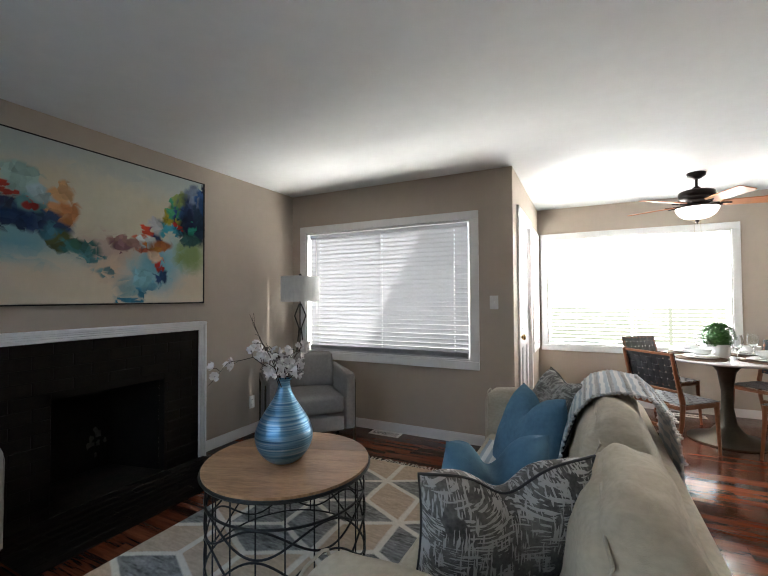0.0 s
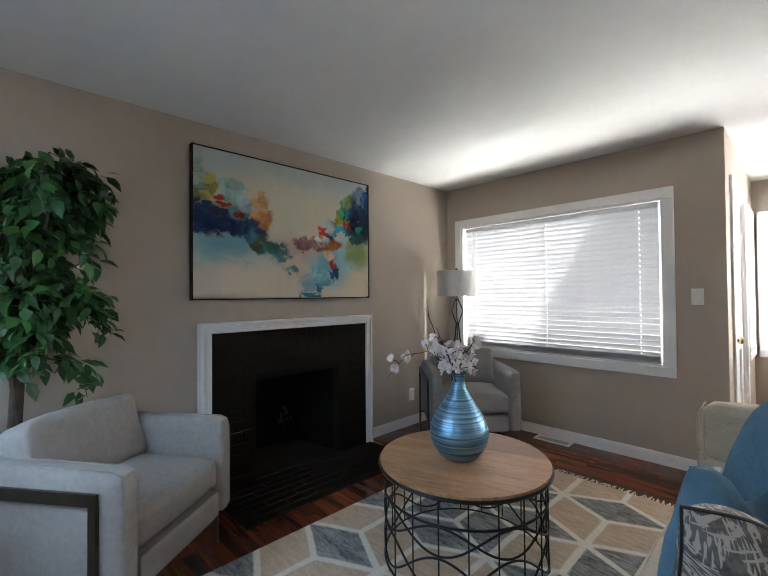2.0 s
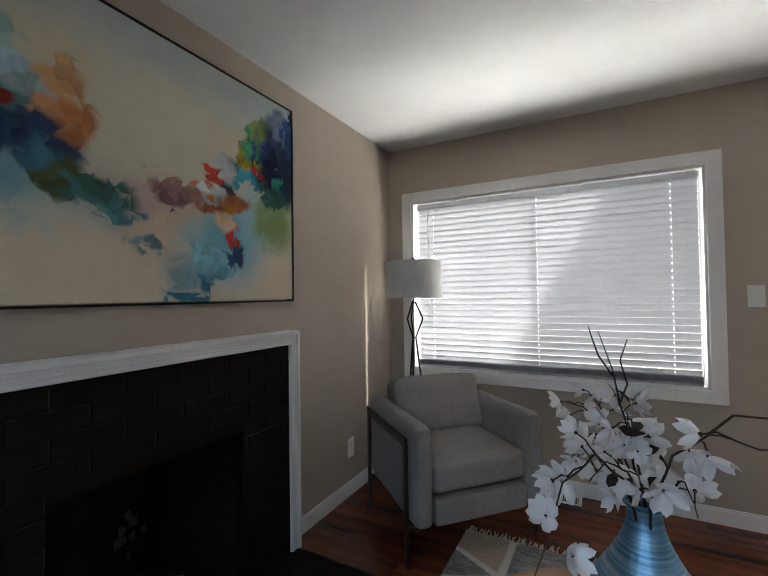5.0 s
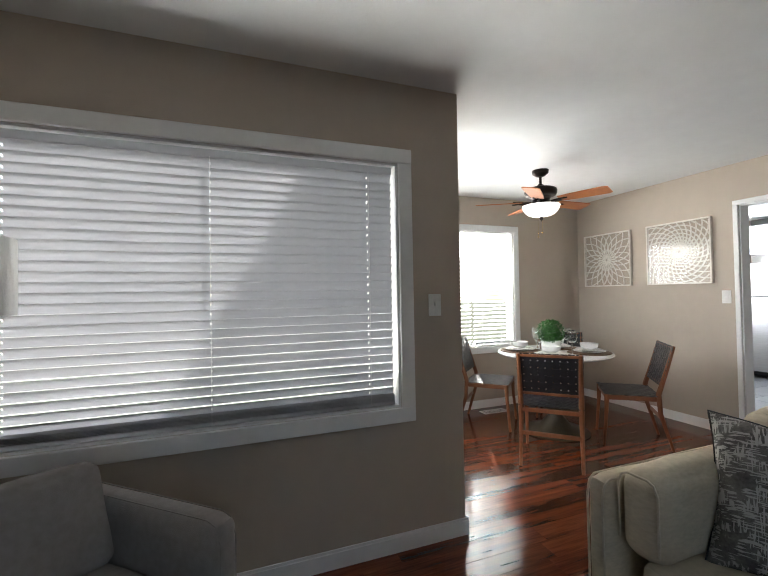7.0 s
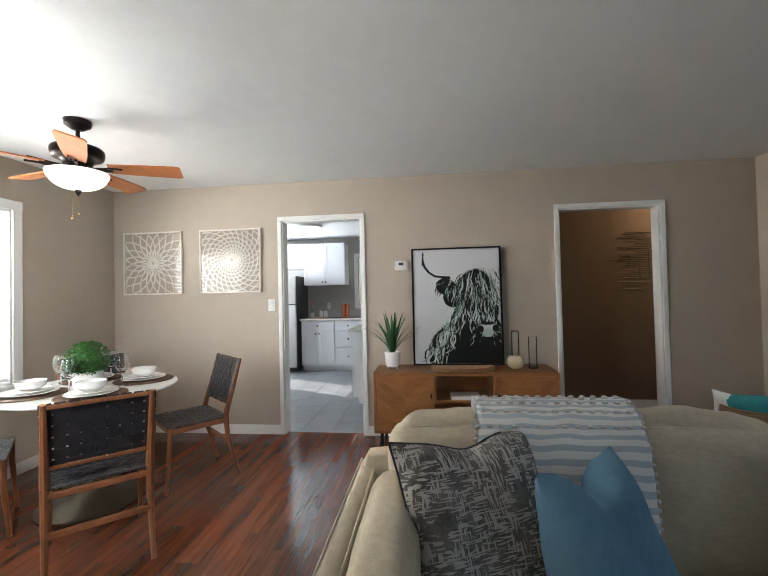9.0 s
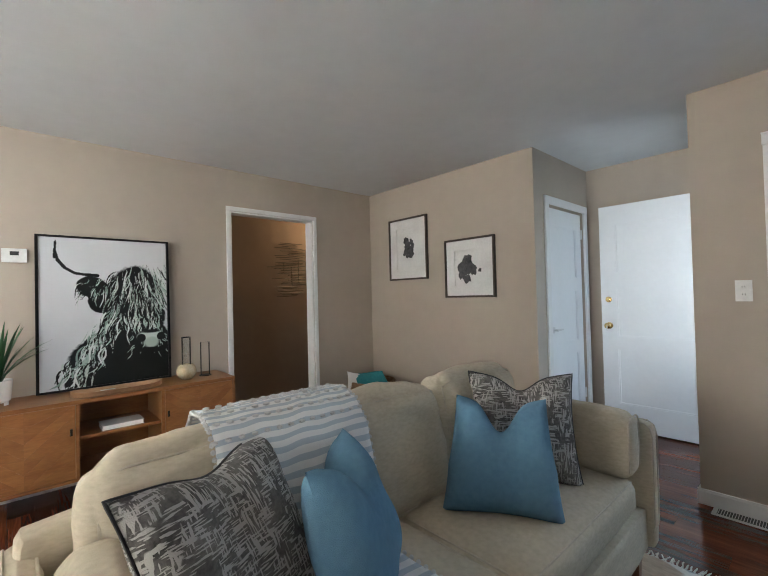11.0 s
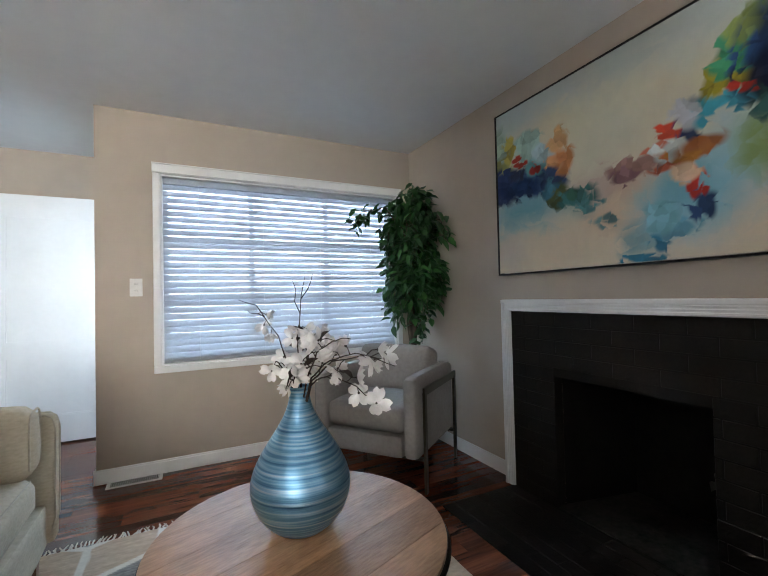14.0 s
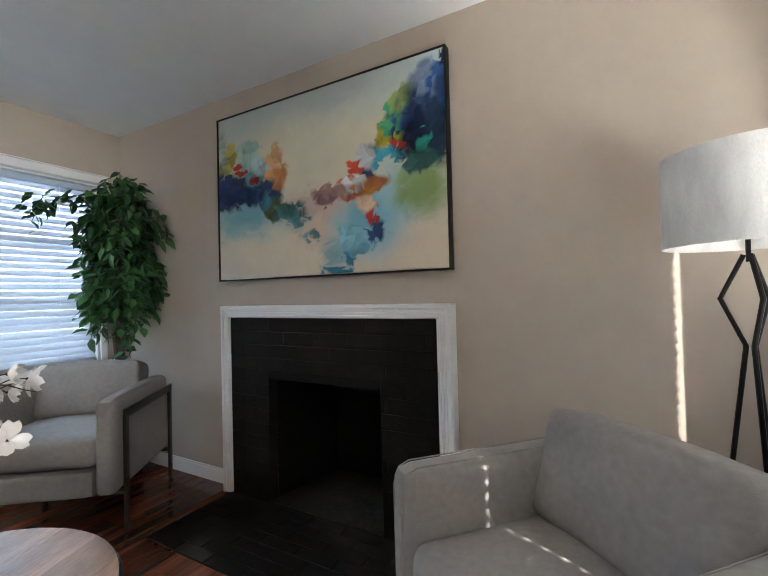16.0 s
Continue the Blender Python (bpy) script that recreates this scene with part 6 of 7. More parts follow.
def panel_frame(parent, w, mat, d=0.03, t=0.014):
    bm = bmesh.new()
    for x0, x1, z0, z1 in ((-w / 2, -w / 2 + t, 0, w), (w / 2 - t, w / 2, 0, w), (-w / 2 + t, w / 2 - t, 0, t), (-w / 2 + t, w / 2 - t, w - t, w)):
        box(x0, x1, -d, -0.001, z0, z1, 0.0015, 1, bm)
    part("frame", bm, mat, parent, smooth=False)


def ribbon(bm, pts, w, y0, y1):
    for a, b in zip(pts, pts[1:]):
        d = (Vector(b) - Vector(a))
        if d.length < 1e-4:
            continue
        n = Vector((-d.y, d.x)).normalized() * w / 2
        e = d.normalized() * w * 0.0
        q = [Vector(a) + n - e, Vector(b) + n + e, Vector(b) - n + e, Vector(a) - n - e]
        f = [bm.verts.new((v.x, y0, v.y)) for v in q]
        g = [bm.verts.new((v.x, y1, v.y)) for v in q]
        bm.faces.new(f)
        for i in range(4):
            bm.faces.new((f[i], g[i], g[(i + 1) % 4], f[(i + 1) % 4]))


def clip_sq(pts, cx, cz, h):
    out = []
    for x, z in pts:
        if abs(x - cx) > h or abs(z - cz) > h:
            break
        out.append((x, z))
    return out


aw = 0.628
for name, yc, kind, label in (("lattice_panel", 1.603, 0, "square whitewashed carved wood panel with a starburst lattice"), ("lattice_panel", 0.788, 1, "square whitewashed carved wood panel with a curved mesh")):
    t = thing(name, K, yc, 1.378, -90, label, "wall art", "carved wall panels")
    panel_frame(t, aw, LATT)
    bm = bmesh.new()
    cx, cz, h = (0.0, aw / 2, aw / 2 - 0.012) if kind == 0 else (0.02, aw * 0.52, aw)
    hx, hz = 0.0, aw / 2
    n, lay = (20 if kind == 0 else 28), 0.0
    for k in range(n):
        for s in (-1, 1):
            pts = []
            for i in range(40):
                r = 0.012 + i * 0.0115
                if kind == 0:
                    th = 2 * math.pi * (k + 0.5) / n + s * 2.1 * r
                else:
                    th = 2 * math.pi * k / n + (2.6 * r if s > 0 else 0)
                    if s < 0:
                        break
                pts.append((cx + r * math.cos(th), cz + r * math.sin(th)))
            pts = clip_sq(pts, hx, hz, aw / 2 - 0.012)
            if len(pts) > 1:
                lay += 0.00004
                ribbon(bm, pts, 0.0115, -0.018 - lay, -0.012)
    if kind:
        r, step = 0.06, 0.026
        while r < 0.75:
            pts = [(cx + r * math.cos(a * math.pi / 48), cz + r * math.sin(a * math.pi / 48)) for a in range(97)]
            run = []
            for q in pts:
                if abs(q[0] - hx) < aw / 2 - 0.012 and abs(q[1] - hz) < aw / 2 - 0.012:
                    run.append(q)
                else:
                    if len(run) > 1:
                        lay += 0.00004
                        ribbon(bm, run, 0.0115, -0.018 - lay, -0.012)
                    run = []
            if len(run) > 1:
                lay += 0.00004
                ribbon(bm, run, 0.0115, -0.018 - lay, -0.012)
            r += step
            step *= 1.1
    part("lattice", bm, LATT, t, smooth=False)
    g = part("glazing", box(-aw / 2 + 0.014, aw / 2 - 0.014, -0.025, -0.0235, 0.014, aw - 0.014), PICG, t, smooth=False)
    g.visible_shadow = False


# ---- framed botanical prints ----
MATB = M("mat_board", (0.78, 0.77, 0.76), rough=0.7)
FRW = M("dark_brown_frame", (0.085, 0.066, 0.052), (0.045, 0.035, 0.028), 10, 0.4)
INK = M("charcoal_print", (0.13, 0.13, 0.135), (0.018, 0.018, 0.02), 40, 0.8, fine=0.6)
for xc, z0, w, h, seed, lab in ((4.779, 1.430, 0.55, 0.655, 1, "tall framed charcoal botanical print on a white mat"), (4.006, 1.236, 0.546, 0.545, 2, "framed charcoal shell print on a white mat, nearly square")):
    t = thing("framed_print", xc, -3.98, z0, 180, lab, "picture", "framed prints")
    bm = bmesh.new()
    for a, b, c, d in ((-w / 2, -w / 2 + 0.018, 0, h), (w / 2 - 0.018, w / 2, 0, h), (-w / 2 + 0.018, w / 2 - 0.018, 0, 0.018), (-w / 2 + 0.018, w / 2 - 0.018, h - 0.018, h)):
        box(a, b, -0.032, -0.001, c, d, 0.002, 1, bm)
    part("frame", bm, FRW, t, smooth=False)
    bm = bmesh.new()
    m1 = 0.11
    for a, b, c, d in ((-w / 2 + 0.018, -w / 2 + m1, 0.018, h - 0.018), (w / 2 - m1, w / 2 - 0.018, 0.018, h - 0.018), (-w / 2 + m1, w / 2 - m1, 0.018, m1), (-w / 2 + m1, w / 2 - m1, h - m1, h - 0.018)):
        box(a, b, -0.018, -0.010, c, d, bm=bm)
    part("mat", bm, MATB, t, smooth=False)
    part("paper", box(-w / 2 + 0.02, w / 2 - 0.02, -0.008, -0.004, 0.02, h - 0.02), MATB, t, smooth=False)
    bm = bmesh.new()
    rs = random.Random(seed)
    for k in range(26):
        cx, cz = rs.gauss(0, 0.034 + 0.014 * (seed - 1)), h / 2 + rs.gauss(0, 0.045)
        r = rs.uniform(0.018, 0.042 + 0.012 * (seed - 1))
        pts = [bm.verts.new((cx + r * rs.uniform(0.6, 1.2) * math.cos(2 * math.pi * i / 11), -0.0085 - 0.00003 * k, cz + r * rs.uniform(0.6, 1.3) * math.sin(2 * math.pi * i / 11))) for i in range(11)]
        bm.faces.new(pts)
    part("print", bm, INK, t, smooth=False)


# ---- switches, thermostat, outlets ----
def wall_plate(name, x, y, z, rz, label, cat, kind="toggle", w=0.073, h=0.118):
    t = thing(name, x, y, z, rz, label, cat)
    part("plate", box(-w / 2, w / 2, -0.007, -0.0005, -h / 2, h / 2, 0.002, 2), WHITEPL, t)
    if kind == "toggle":
        part("toggle", box(-0.005, 0.005, -0.018, -0.0075, -0.004, 0.016, 0.001), WHITEPL, t)
    elif kind == "rocker":
        part("rocker", box(-0.016, 0.016, -0.011, -0.0075, -0.033, 0.033, 0.001), WHITEPL, t)
    else:
        for zz in (-0.022, 0.022):
            part("socket", box(-0.016, 0.016, -0.0095, -0.0075, zz - 0.014, zz + 0.014, 0.001), WHITEPL, t)
            for xx in (-0.006, 0.006):
                part("slot", box(xx - 0.0013, xx + 0.0013, -0.0102, -0.0096, zz - 0.003, zz + 0.006), DARKPL, t)
    for zz in (-h / 2 + 0.018, h / 2 - 0.018):
        part("screw", box(-0.0025, 0.0025, -0.0085, -0.0072, zz - 0.0025, zz + 0.0025), STEEL, t)


wall_plate("light_switch", 2.215, 0.0, 1.262, 0, "white toggle light switch on the window wall", "light switch")
wall_plate("light_switch", 2.12, N0, 1.252, 180, "white switch plate with outlet inserts", "light switch", "socket")
wall_plate("light_switch", K, 0.374, 1.25, -90, "white rocker light switch by the kitchen doorway", "light switch", "rocker")
wall_plate("wall_outlet", 0.0, -0.62, 0.30, 90, "white wall outlet low beside the fireplace", "outlet", "socket")
th = thing("thermostat", K, -0.896, 1.595, -90, "white wall thermostat with a small grey display", "thermostat")
part("case", box(-0.062, 0.062, -0.028, -0.001, -0.045, 0.045, 0.004), WHITEPL, th)
part("display", box(-0.022, 0.022, -0.0295, -0.0285, 0.0, 0.026), DARKPL, th)
for x in (-0.04, 0.04):
    part("button", box(x - 0.008, x + 0.008, -0.030, -0.0285, 0.0, 0.02), WHITEPL, th)


# ---- floor registers ----
def register(x, y, rz, label, mat=None):
    t = thing("floor_vent", x, y, 0.0, rz, label, "floor vent")
    w, d = 0.31, 0.12
    bm = bmesh.new()
    for a, b, c, e in ((-w / 2, w / 2, -d / 2, -d / 2 + 0.016), (-w / 2, w / 2, d / 2 - 0.016, d / 2), (-w / 2, -w / 2 + 0.02, -d / 2 + 0.016, d / 2 - 0.016), (w / 2 - 0.02, w / 2, -d / 2 + 0.016, d / 2 - 0.016)):
        box(a, b, c, e, 0.0005, 0.006, bm=bm)
    part("rim", bm, mat or WHITEPL, t, smooth=False)
    part("well", box(-w / 2 + 0.018, w / 2 - 0.018, -d / 2 + 0.014, d / 2 - 0.014, 0.0004, 0.0012), DARKPL, t, smooth=False)
    me = None
    for k in range(22):
        xx = -w / 2 + 0.026 + k * (w - 0.052) / 21
        if me is None:
            ob = part("louvre", box(-0.0014, 0.0014, -d / 2 + 0.016, d / 2 - 0.016, 0.0014, 0.0035), mat or WHITEPL, t, smooth=False)
            me = ob.data
        else:
            ob = new("louvre", me)
            ob.parent = t
        ob.location.x = xx


register(1.19, -0.085, 0, "white metal floor register under the sunny window")
register(2.13, -3.845, 0, "white metal floor register by the front window")
register(3.92, 1.86, 0, "white metal floor register under the dining window")


# ---- doors ----
def panel_door(name, w, h, t, panels, label, mat, hole=None):
    """Stands on its own origin, hinged edge at x = 0, face to own -y. panels: (x0, x1, z0, z1)."""
    root = new(name)
    tagged(root, label, "door", kind="structure")
    xs = sorted({0, w, *[p[0] for p in panels], *[p[1] for p in panels]})
    zs = sorted({0, h, *[p[2] for p in panels], *[p[3] for p in panels]})
    bm = bmesh.new()
    a, b, c, d = hole or (w, w, 0, h)
    for x0, x1, z0, z1 in ((0, a, 0, h), (a, b, 0, c), (a, b, d, h), (b, w, 0, h)):
        if x1 > x0 and z1 > z0:
            box(x0, x1, -t / 2 + 0.0135, t / 2 - 0.0135, z0, z1, bm=bm)
    part("core", bm, mat, root, smooth=False)
    bm = bmesh.new()
    for a, b in zip(xs, xs[1:]):
        for c, d in zip(zs, zs[1:]):
            if any(p[0] <= a and b <= p[1] and p[2] <= c and d <= p[3] for p in panels):
                continue
            box(a, b, -t / 2, -t / 2 + 0.013, c, d, bm=bm)
            box(a, b, t / 2 - 0.013, t / 2, c, d, bm=bm)
    part("stiles_and_rails", bm, mat, root, smooth=False)
    for a, b, c, d in panels:
        bm = bmesh.new()
        for x0, x1, z0, z1 in ((a, a + 0.012, c, d), (b - 0.012, b, c, d), (a + 0.012, b - 0.012, c, c + 0.012), (a + 0.012, b - 0.012, d - 0.012, d)):
            box(x0, x1, -t / 2 + 0.004, -t / 2 + 0.013, z0, z1, bm=bm)
        part("panel_bead", bm, mat, root, smooth=False)
    return root


def knob_at(root, x, z, t, mat, lever=0):
    bm = lathe([(0, 0), (0.03, 0), (0.03, 0.006), (0.012, 0.01), (0.011, 0.03), (0.026, 0.042), (0.028, 0.055), (0.018, 0.065), (0, 0.067)] if not lever else [(0, 0), (0.028, 0), (0.028, 0.008), (0.01, 0.012), (0.01, 0.045), (0, 0.047)], 24)
    bmesh.ops.transform(bm, matrix=pose(x, -t / 2, z, 90), verts=bm.verts)
    if lever:
        tube([(x, -t / 2 - 0.04, z), (x + lever * 0.05, -t / 2 - 0.045, z + 0.003), (x + lever * 0.10, -t / 2 - 0.04, z)], [0.009, 0.008, 0.007], 8, bm)
    part("door_handle", bm, mat, root, "brass door knob" if not lever else "dark lever handle")


fd = panel_door("door_1", 0.84, 2.03, 0.042, [(0.13, 0.71, 1.40, 1.86), (0.13, 0.71, 0.83, 1.28), (0.13, 0.71, 0.22, 0.72)], "white three-panel front door standing open, brass knob", DOORP)
fd.matrix_basis = pose(3.24, -4.985, 0.015, 0, 0, 180)
knob_at(fd, 0.065, 0.93, 0.042, BRASS)
bm = lathe([(0, 0), (0.026, 0), (0.026, 0.010), (0.014, 0.014), (0, 0.014)], 24)
bmesh.ops.transform(bm, matrix=pose(0.065, -0.021, 1.17, 90), verts=bm.verts)
part("deadbolt", bm, BRASS, fd, "brass deadbolt")
part("key", box(0.063, 0.067, -0.10, -0.088, 0.885, 0.93), STEEL, fd)
cd = panel_door("door_2", 0.69, 1.98, 0.035, [(0.11, 0.58, 1.38, 1.84), (0.11, 0.58, 0.80, 1.27), (0.11, 0.58, 0.2, 0.7)], "white three-panel closet door with a dark lever, shut", DOORP)
cd.matrix_basis = pose(3.41, -4.225, 0.012, 0, 0, -90)
knob_at(cd, 0.065, 0.93, 0.035, STEEL, 1)
for z in (0.25, 1.75):
    part("hinge", box(0.688, 0.70, -0.03, -0.018, z, z + 0.09), TRIM, cd)
bd = panel_door("door_3", 0.83, 2.05, 0.042, [(0.12, 0.39, 0.2, 0.80), (0.44, 0.71, 0.2, 0.80), (0.12, 0.71, 0.98, 1.92)], "white half-glazed back door with nine panes and brass knob", DOORP, (0.12, 0.71, 0.98, 1.92))
bd.matrix_basis = pose(X1 - 0.04, 0.315, 0.012, 0, 0, 90)
knob_at(bd, 0.06, 0.92, 0.042, BRASS)
bm = bmesh.new()
for k in range(1, 3):
    x = 0.12 + 0.59 * k / 3
    box(x - 0.01, x + 0.01, -0.03, -0.014, 0.98, 1.92, bm=bm)
for k in range(1, 3):
    z = 0.98 + 0.94 * k / 3
    box(0.12, 0.71, -0.029, -0.014, z - 0.01, z + 0.01, bm=bm)
part("glazing_bar", bm, DOORP, bd, smooth=False)
for i in range(3):
    for j in range(3):
        part("pane", box(0.13 + 0.197 * i, 0.305 + 0.197 * i, -0.0165, -0.0135, 0.99 + 0.313 * j, 1.283 + 0.313 * j), GLASS, bd, smooth=False).visible_shadow = False

# ---- ceiling corner and console things ----
TOPZ = 0.6702
agave = thing("agave_plant", 5.17, -0.815, TOPZ, 0, "spiky green potted plant in a white footed pot on the console", "plant")
bm = lathe([(0, 0.018), (0.05, 0.018), (0.062, 0.03), (0.072, 0.15), (0.068, 0.15), (0.062, 0.13), (0, 0.13)], 32)
for k in range(3):
    a = 2 * math.pi * k / 3
    bar((0.045 * math.cos(a), 0.045 * math.sin(a), 0.022), (0.048 * math.cos(a), 0.048 * math.sin(a), 0), 0.016, bm=bm)
part("pot", bm, CERAM, agave, "white ceramic footed pot")
AG = M("spiky_leaf", (0.05, 0.17, 0.05), (0.02, 0.09, 0.035), 8, 0.45, stretch=(1, 1, 0.3))
rng = random.Random(6)
for k in range(34):
    a, lean, ln = rng.uniform(0, 6.28), rng.uniform(0.05, 0.95), rng.uniform(0.26, 0.41)
    d = Vector((math.cos(a), math.sin(a), 0))
    own = bmesh.new()
    rows = []
    side = Vector((-d.y, d.x, 0))
    for i in range(6):
        t = i / 5
        c = d * (0.015 + lean * ln * t ** 1.4) + Vector((0, 0, 0.13 + ln * t * (1 - 0.35 * lean * t)))
        w = 0.013 * (1 - t) ** 0.7 * (0.7 + t) + 0.0008
        rows.append([own.verts.new(c - side * w), own.verts.new(c - d * 0.003 * (1 - t)), own.verts.new(c + side * w)])
    for p, q in zip(rows, rows[1:]):
        for j in range(2):
            own.faces.new((p[j], p[j + 1], q[j + 1], q[j]))
    part("leaf", own, AG, agave)
tray = thing("wooden_tray", 5.03, -1.41, TOPZ, -90, "long shallow carved wooden tray on the console", "tray")
TRAYW = M("pale_tray_wood", (0.42, 0.25, 0.14), (0.30, 0.16, 0.08), 3, 0.5, 0.1, 80, stretch=(1, 6, 1))
own = bmesh.new()
rows = []
for i in range(25):
    u = i / 12 - 1
    w = 0.065 * (1 - abs(u) ** 4) ** 0.5 + 0.012
    rows.append([own.verts.new((u * 0.26, y * w, z + 0.012 * abs(u) ** 3)) for y, z in ((-1, 0.035), (-0.9, 0.036), (-0.6, 0.012), (0.6, 0.012), (0.9, 0.036), (1, 0.035), (0.65, 0.0), (-0.65, 0.0))])
for a, b in zip(rows, rows[1:]):
    for j in range(8):
        own.faces.new((a[j], a[(j + 1) % 8], b[(j + 1) % 8], b[j]))
own.faces.new(rows[0])
own.faces.new(rows[-1][::-1])
part("tray_body", own, TRAYW, tray)
part("tag", box(-0.10, -0.02, -0.02, 0.02, 0.013, 0.026), CERAM, tray)
orb = thing("orb_candle_holder", 5.13, -1.865, TOPZ, 0, "gold and cream orb holder with a glass tube chimney", "candle holder")
ORBM = M("capiz_shell", (0.72, 0.66, 0.52), (0.50, 0.40, 0.24), 14, 0.25, metal=0.35)
part("orb", lathe(smooth_profile([(0, 0), (0.035, 0.002), (0.062, 0.03), (0.07, 0.06), (0.062, 0.095), (0.045, 0.115), (0.04, 0.112), (0.0, 0.09)], 4), 32), ORBM, orb)
part("ring", tube([(0.026 * math.cos(a / 16 * 6.2832), 0.026 * math.sin(a / 16 * 6.2832), 0.32) for a in range(16)], 0.003, 5, closed=True), BLACKM, orb)
part("chimney", lathe([(0.024, 0.11), (0.026, 0.11), (0.026, 0.318), (0.024, 0.318), (0.024, 0.11)], 24), CLEAR, orb)
for s in (-1, 1):
    part("rod", tube([(0, s * 0.03, 0.10), (0, s * 0.03, 0.322)], 0.003, 6), BLACKM, orb)
fr = thing("metal_frame_ornament", 5.18, -2.02, TOPZ, 0, "slim black rectangular candle frame on a round base", "candle holder")
part("base", lathe([(0, 0), (0.045, 0), (0.045, 0.006), (0, 0.008)], 24), BLACKM, fr)
part("hoop", tube([(0, -0.032, 0.006), (0, -0.032, 0.265), (0, 0.032, 0.265), (0, 0.032, 0.006)], 0.0045, 6), BLACKM, fr)
bk = thing("book", 5.08, -1.43, 0.4385, -90, "cream-covered book lying on the console shelf", "book")
part("pages", box(-0.115, 0.115, -0.078, 0.075, 0.003, 0.025), MATB, bk, smooth=False)
bm = box(-0.12, 0.12, -0.08, 0.08, 0, 0.0028)
box(-0.12, 0.12, -0.08, 0.08, 0.0252, 0.028, bm=bm)
part("cover", bm, CERAM, bk, smooth=False)

bsk = thing("basket", 5.00, -3.62, 0, 20, "round tan wicker basket holding a teal cushion in the corner", "basket")
bm = bmesh.new()
for k in range(20):
    r = 0.19 + 0.04 * math.sin(k / 19 * 1.6)
    tube(circle(r, 0.012 + k * 0.0205, 36, 0.002, 18, math.pi * (k % 2)), 0.011, 5, bm, closed=True)
lathe([(0, 0.004), (0.185, 0.004), (0.185, 0.012), (0, 0.012)], 30, bm)
part("weave", bm, WICKER, bsk)
tp2 = thing("teal_cushion", 4.93, -3.50, 0.20, 20, "teal scatter cushion stuffed in the basket", "cushion")
tp2.matrix_basis = pose(4.95, -3.66, 0.26, 0, 0, 24) @ pose(0, 0, 0, -38, 10)
bm = pillow(0.36, 0.14, 22, 4, 0.0)
bmesh.ops.transform(bm, matrix=Matrix.Translation((0, 0, 0.14)), verts=bm.verts)
part("cover", bm, TEALF, tp2)
tp3 = thing("striped_cushion", 5.07, -3.62, 0.17, 24, "white and blue striped cushion in the basket", "cushion")
tp3.matrix_basis = pose(5.06, -3.52, 0.24, 0, 0, 40) @ pose(0, 0, 0, -22, -8)
bm = pillow(0.32, 0.10, 18, 5, 0.0)
bmesh.ops.transform(bm, matrix=Matrix.Translation((0, 0, 0.12)), verts=bm.verts)
part("cover", bm, THR, tp3)

# ---- kitchen ----
KX = 9.2
wall("wall_kitchen_far", KX, KX + 0.1, -2.1, 2.2, holes=[(-0.55, 0.18, 1.15, 2.06)], mat=M("kitchen_paint", (0.40, 0.395, 0.385), (0.37, 0.365, 0.355), 1.2, 0.7))
wall("wall_kitchen_side", K + 0.12, KX, 2.1, 2.2, holes=[(7.95, 8.95, 0.95, 2.15)])
wall("wall_kitchen_side", K + 0.12, KX, -2.1, -2.0)
frame_trim("trim_window", "x", KX, -1, -0.55, 0.18, 1.15, 2.06, w=0.07)
blind("window_blind", "x", KX + 0.04, -0.53, 0.16, 1.17, 2.045, 40, "small white kitchen window blind", 2)
window("window_5", "x", KX + 0.085, -0.54, 0.17, 1.16, 2.05, (1, 2), "kitchen sash window with daylight behind")
tagged(link_mesh("ceiling", box(K + 0.12, KX + 0.1, -4.3, 2.2, H, H + 0.1), CEIL), kind="structure", label="white painted kitchen ceiling", category="ceiling")


def shaker(parent, name, x, y0, y1, z0, z1, knob=None):
    """A shaker front facing -x at x."""
    d = part(name, box(x, x + 0.012, y0, y1, z0, z1), CABP, parent, smooth=False)
    bm = bmesh.new()
    f = 0.05 if z1 - z0 > 0.2 else 0.035
    for a, b, c, e in ((y0, y0 + f, z0, z1), (y1 - f, y1, z0, z1), (y0 + f, y1 - f, z0, z0 + f), (y0 + f, y1 - f, z1 - f, z1)):
        box(x - 0.008, x - 0.0005, a, b, c, e, bm=bm)
    part("rail", bm, CABP, d, smooth=False)
    if knob:
        bm = lathe([(0, 0), (0.005, 0), (0.005, 0.015), (0.014, 0.02), (0.014, 0.028), (0, 0.03)], 14)
        bmesh.ops.transform(bm, matrix=pose(x - 0.008, knob[0], knob[1], 0, -90, 0), verts=bm.verts)
        part("door_handle", bm, BLACKM, d)


def base_unit(y0, y1, fronts, label):
    t = thing("base_cabinet", 0, 0, 0, 0, label, "kitchen cabinet", "kitchen base cabinets")
    bm = box(KX - 0.58, KX - 0.002, y0, y1, 0.10, 0.895)
    box(KX - 0.52, KX - 0.002, y0, y1, 0.0, 0.10, bm=bm)
    part("body", bm, CABP, t, smooth=False)
    for n, a, b, c, d, kn in fronts:
        shaker(t, n, KX - 0.596, a, b, c, d, kn)


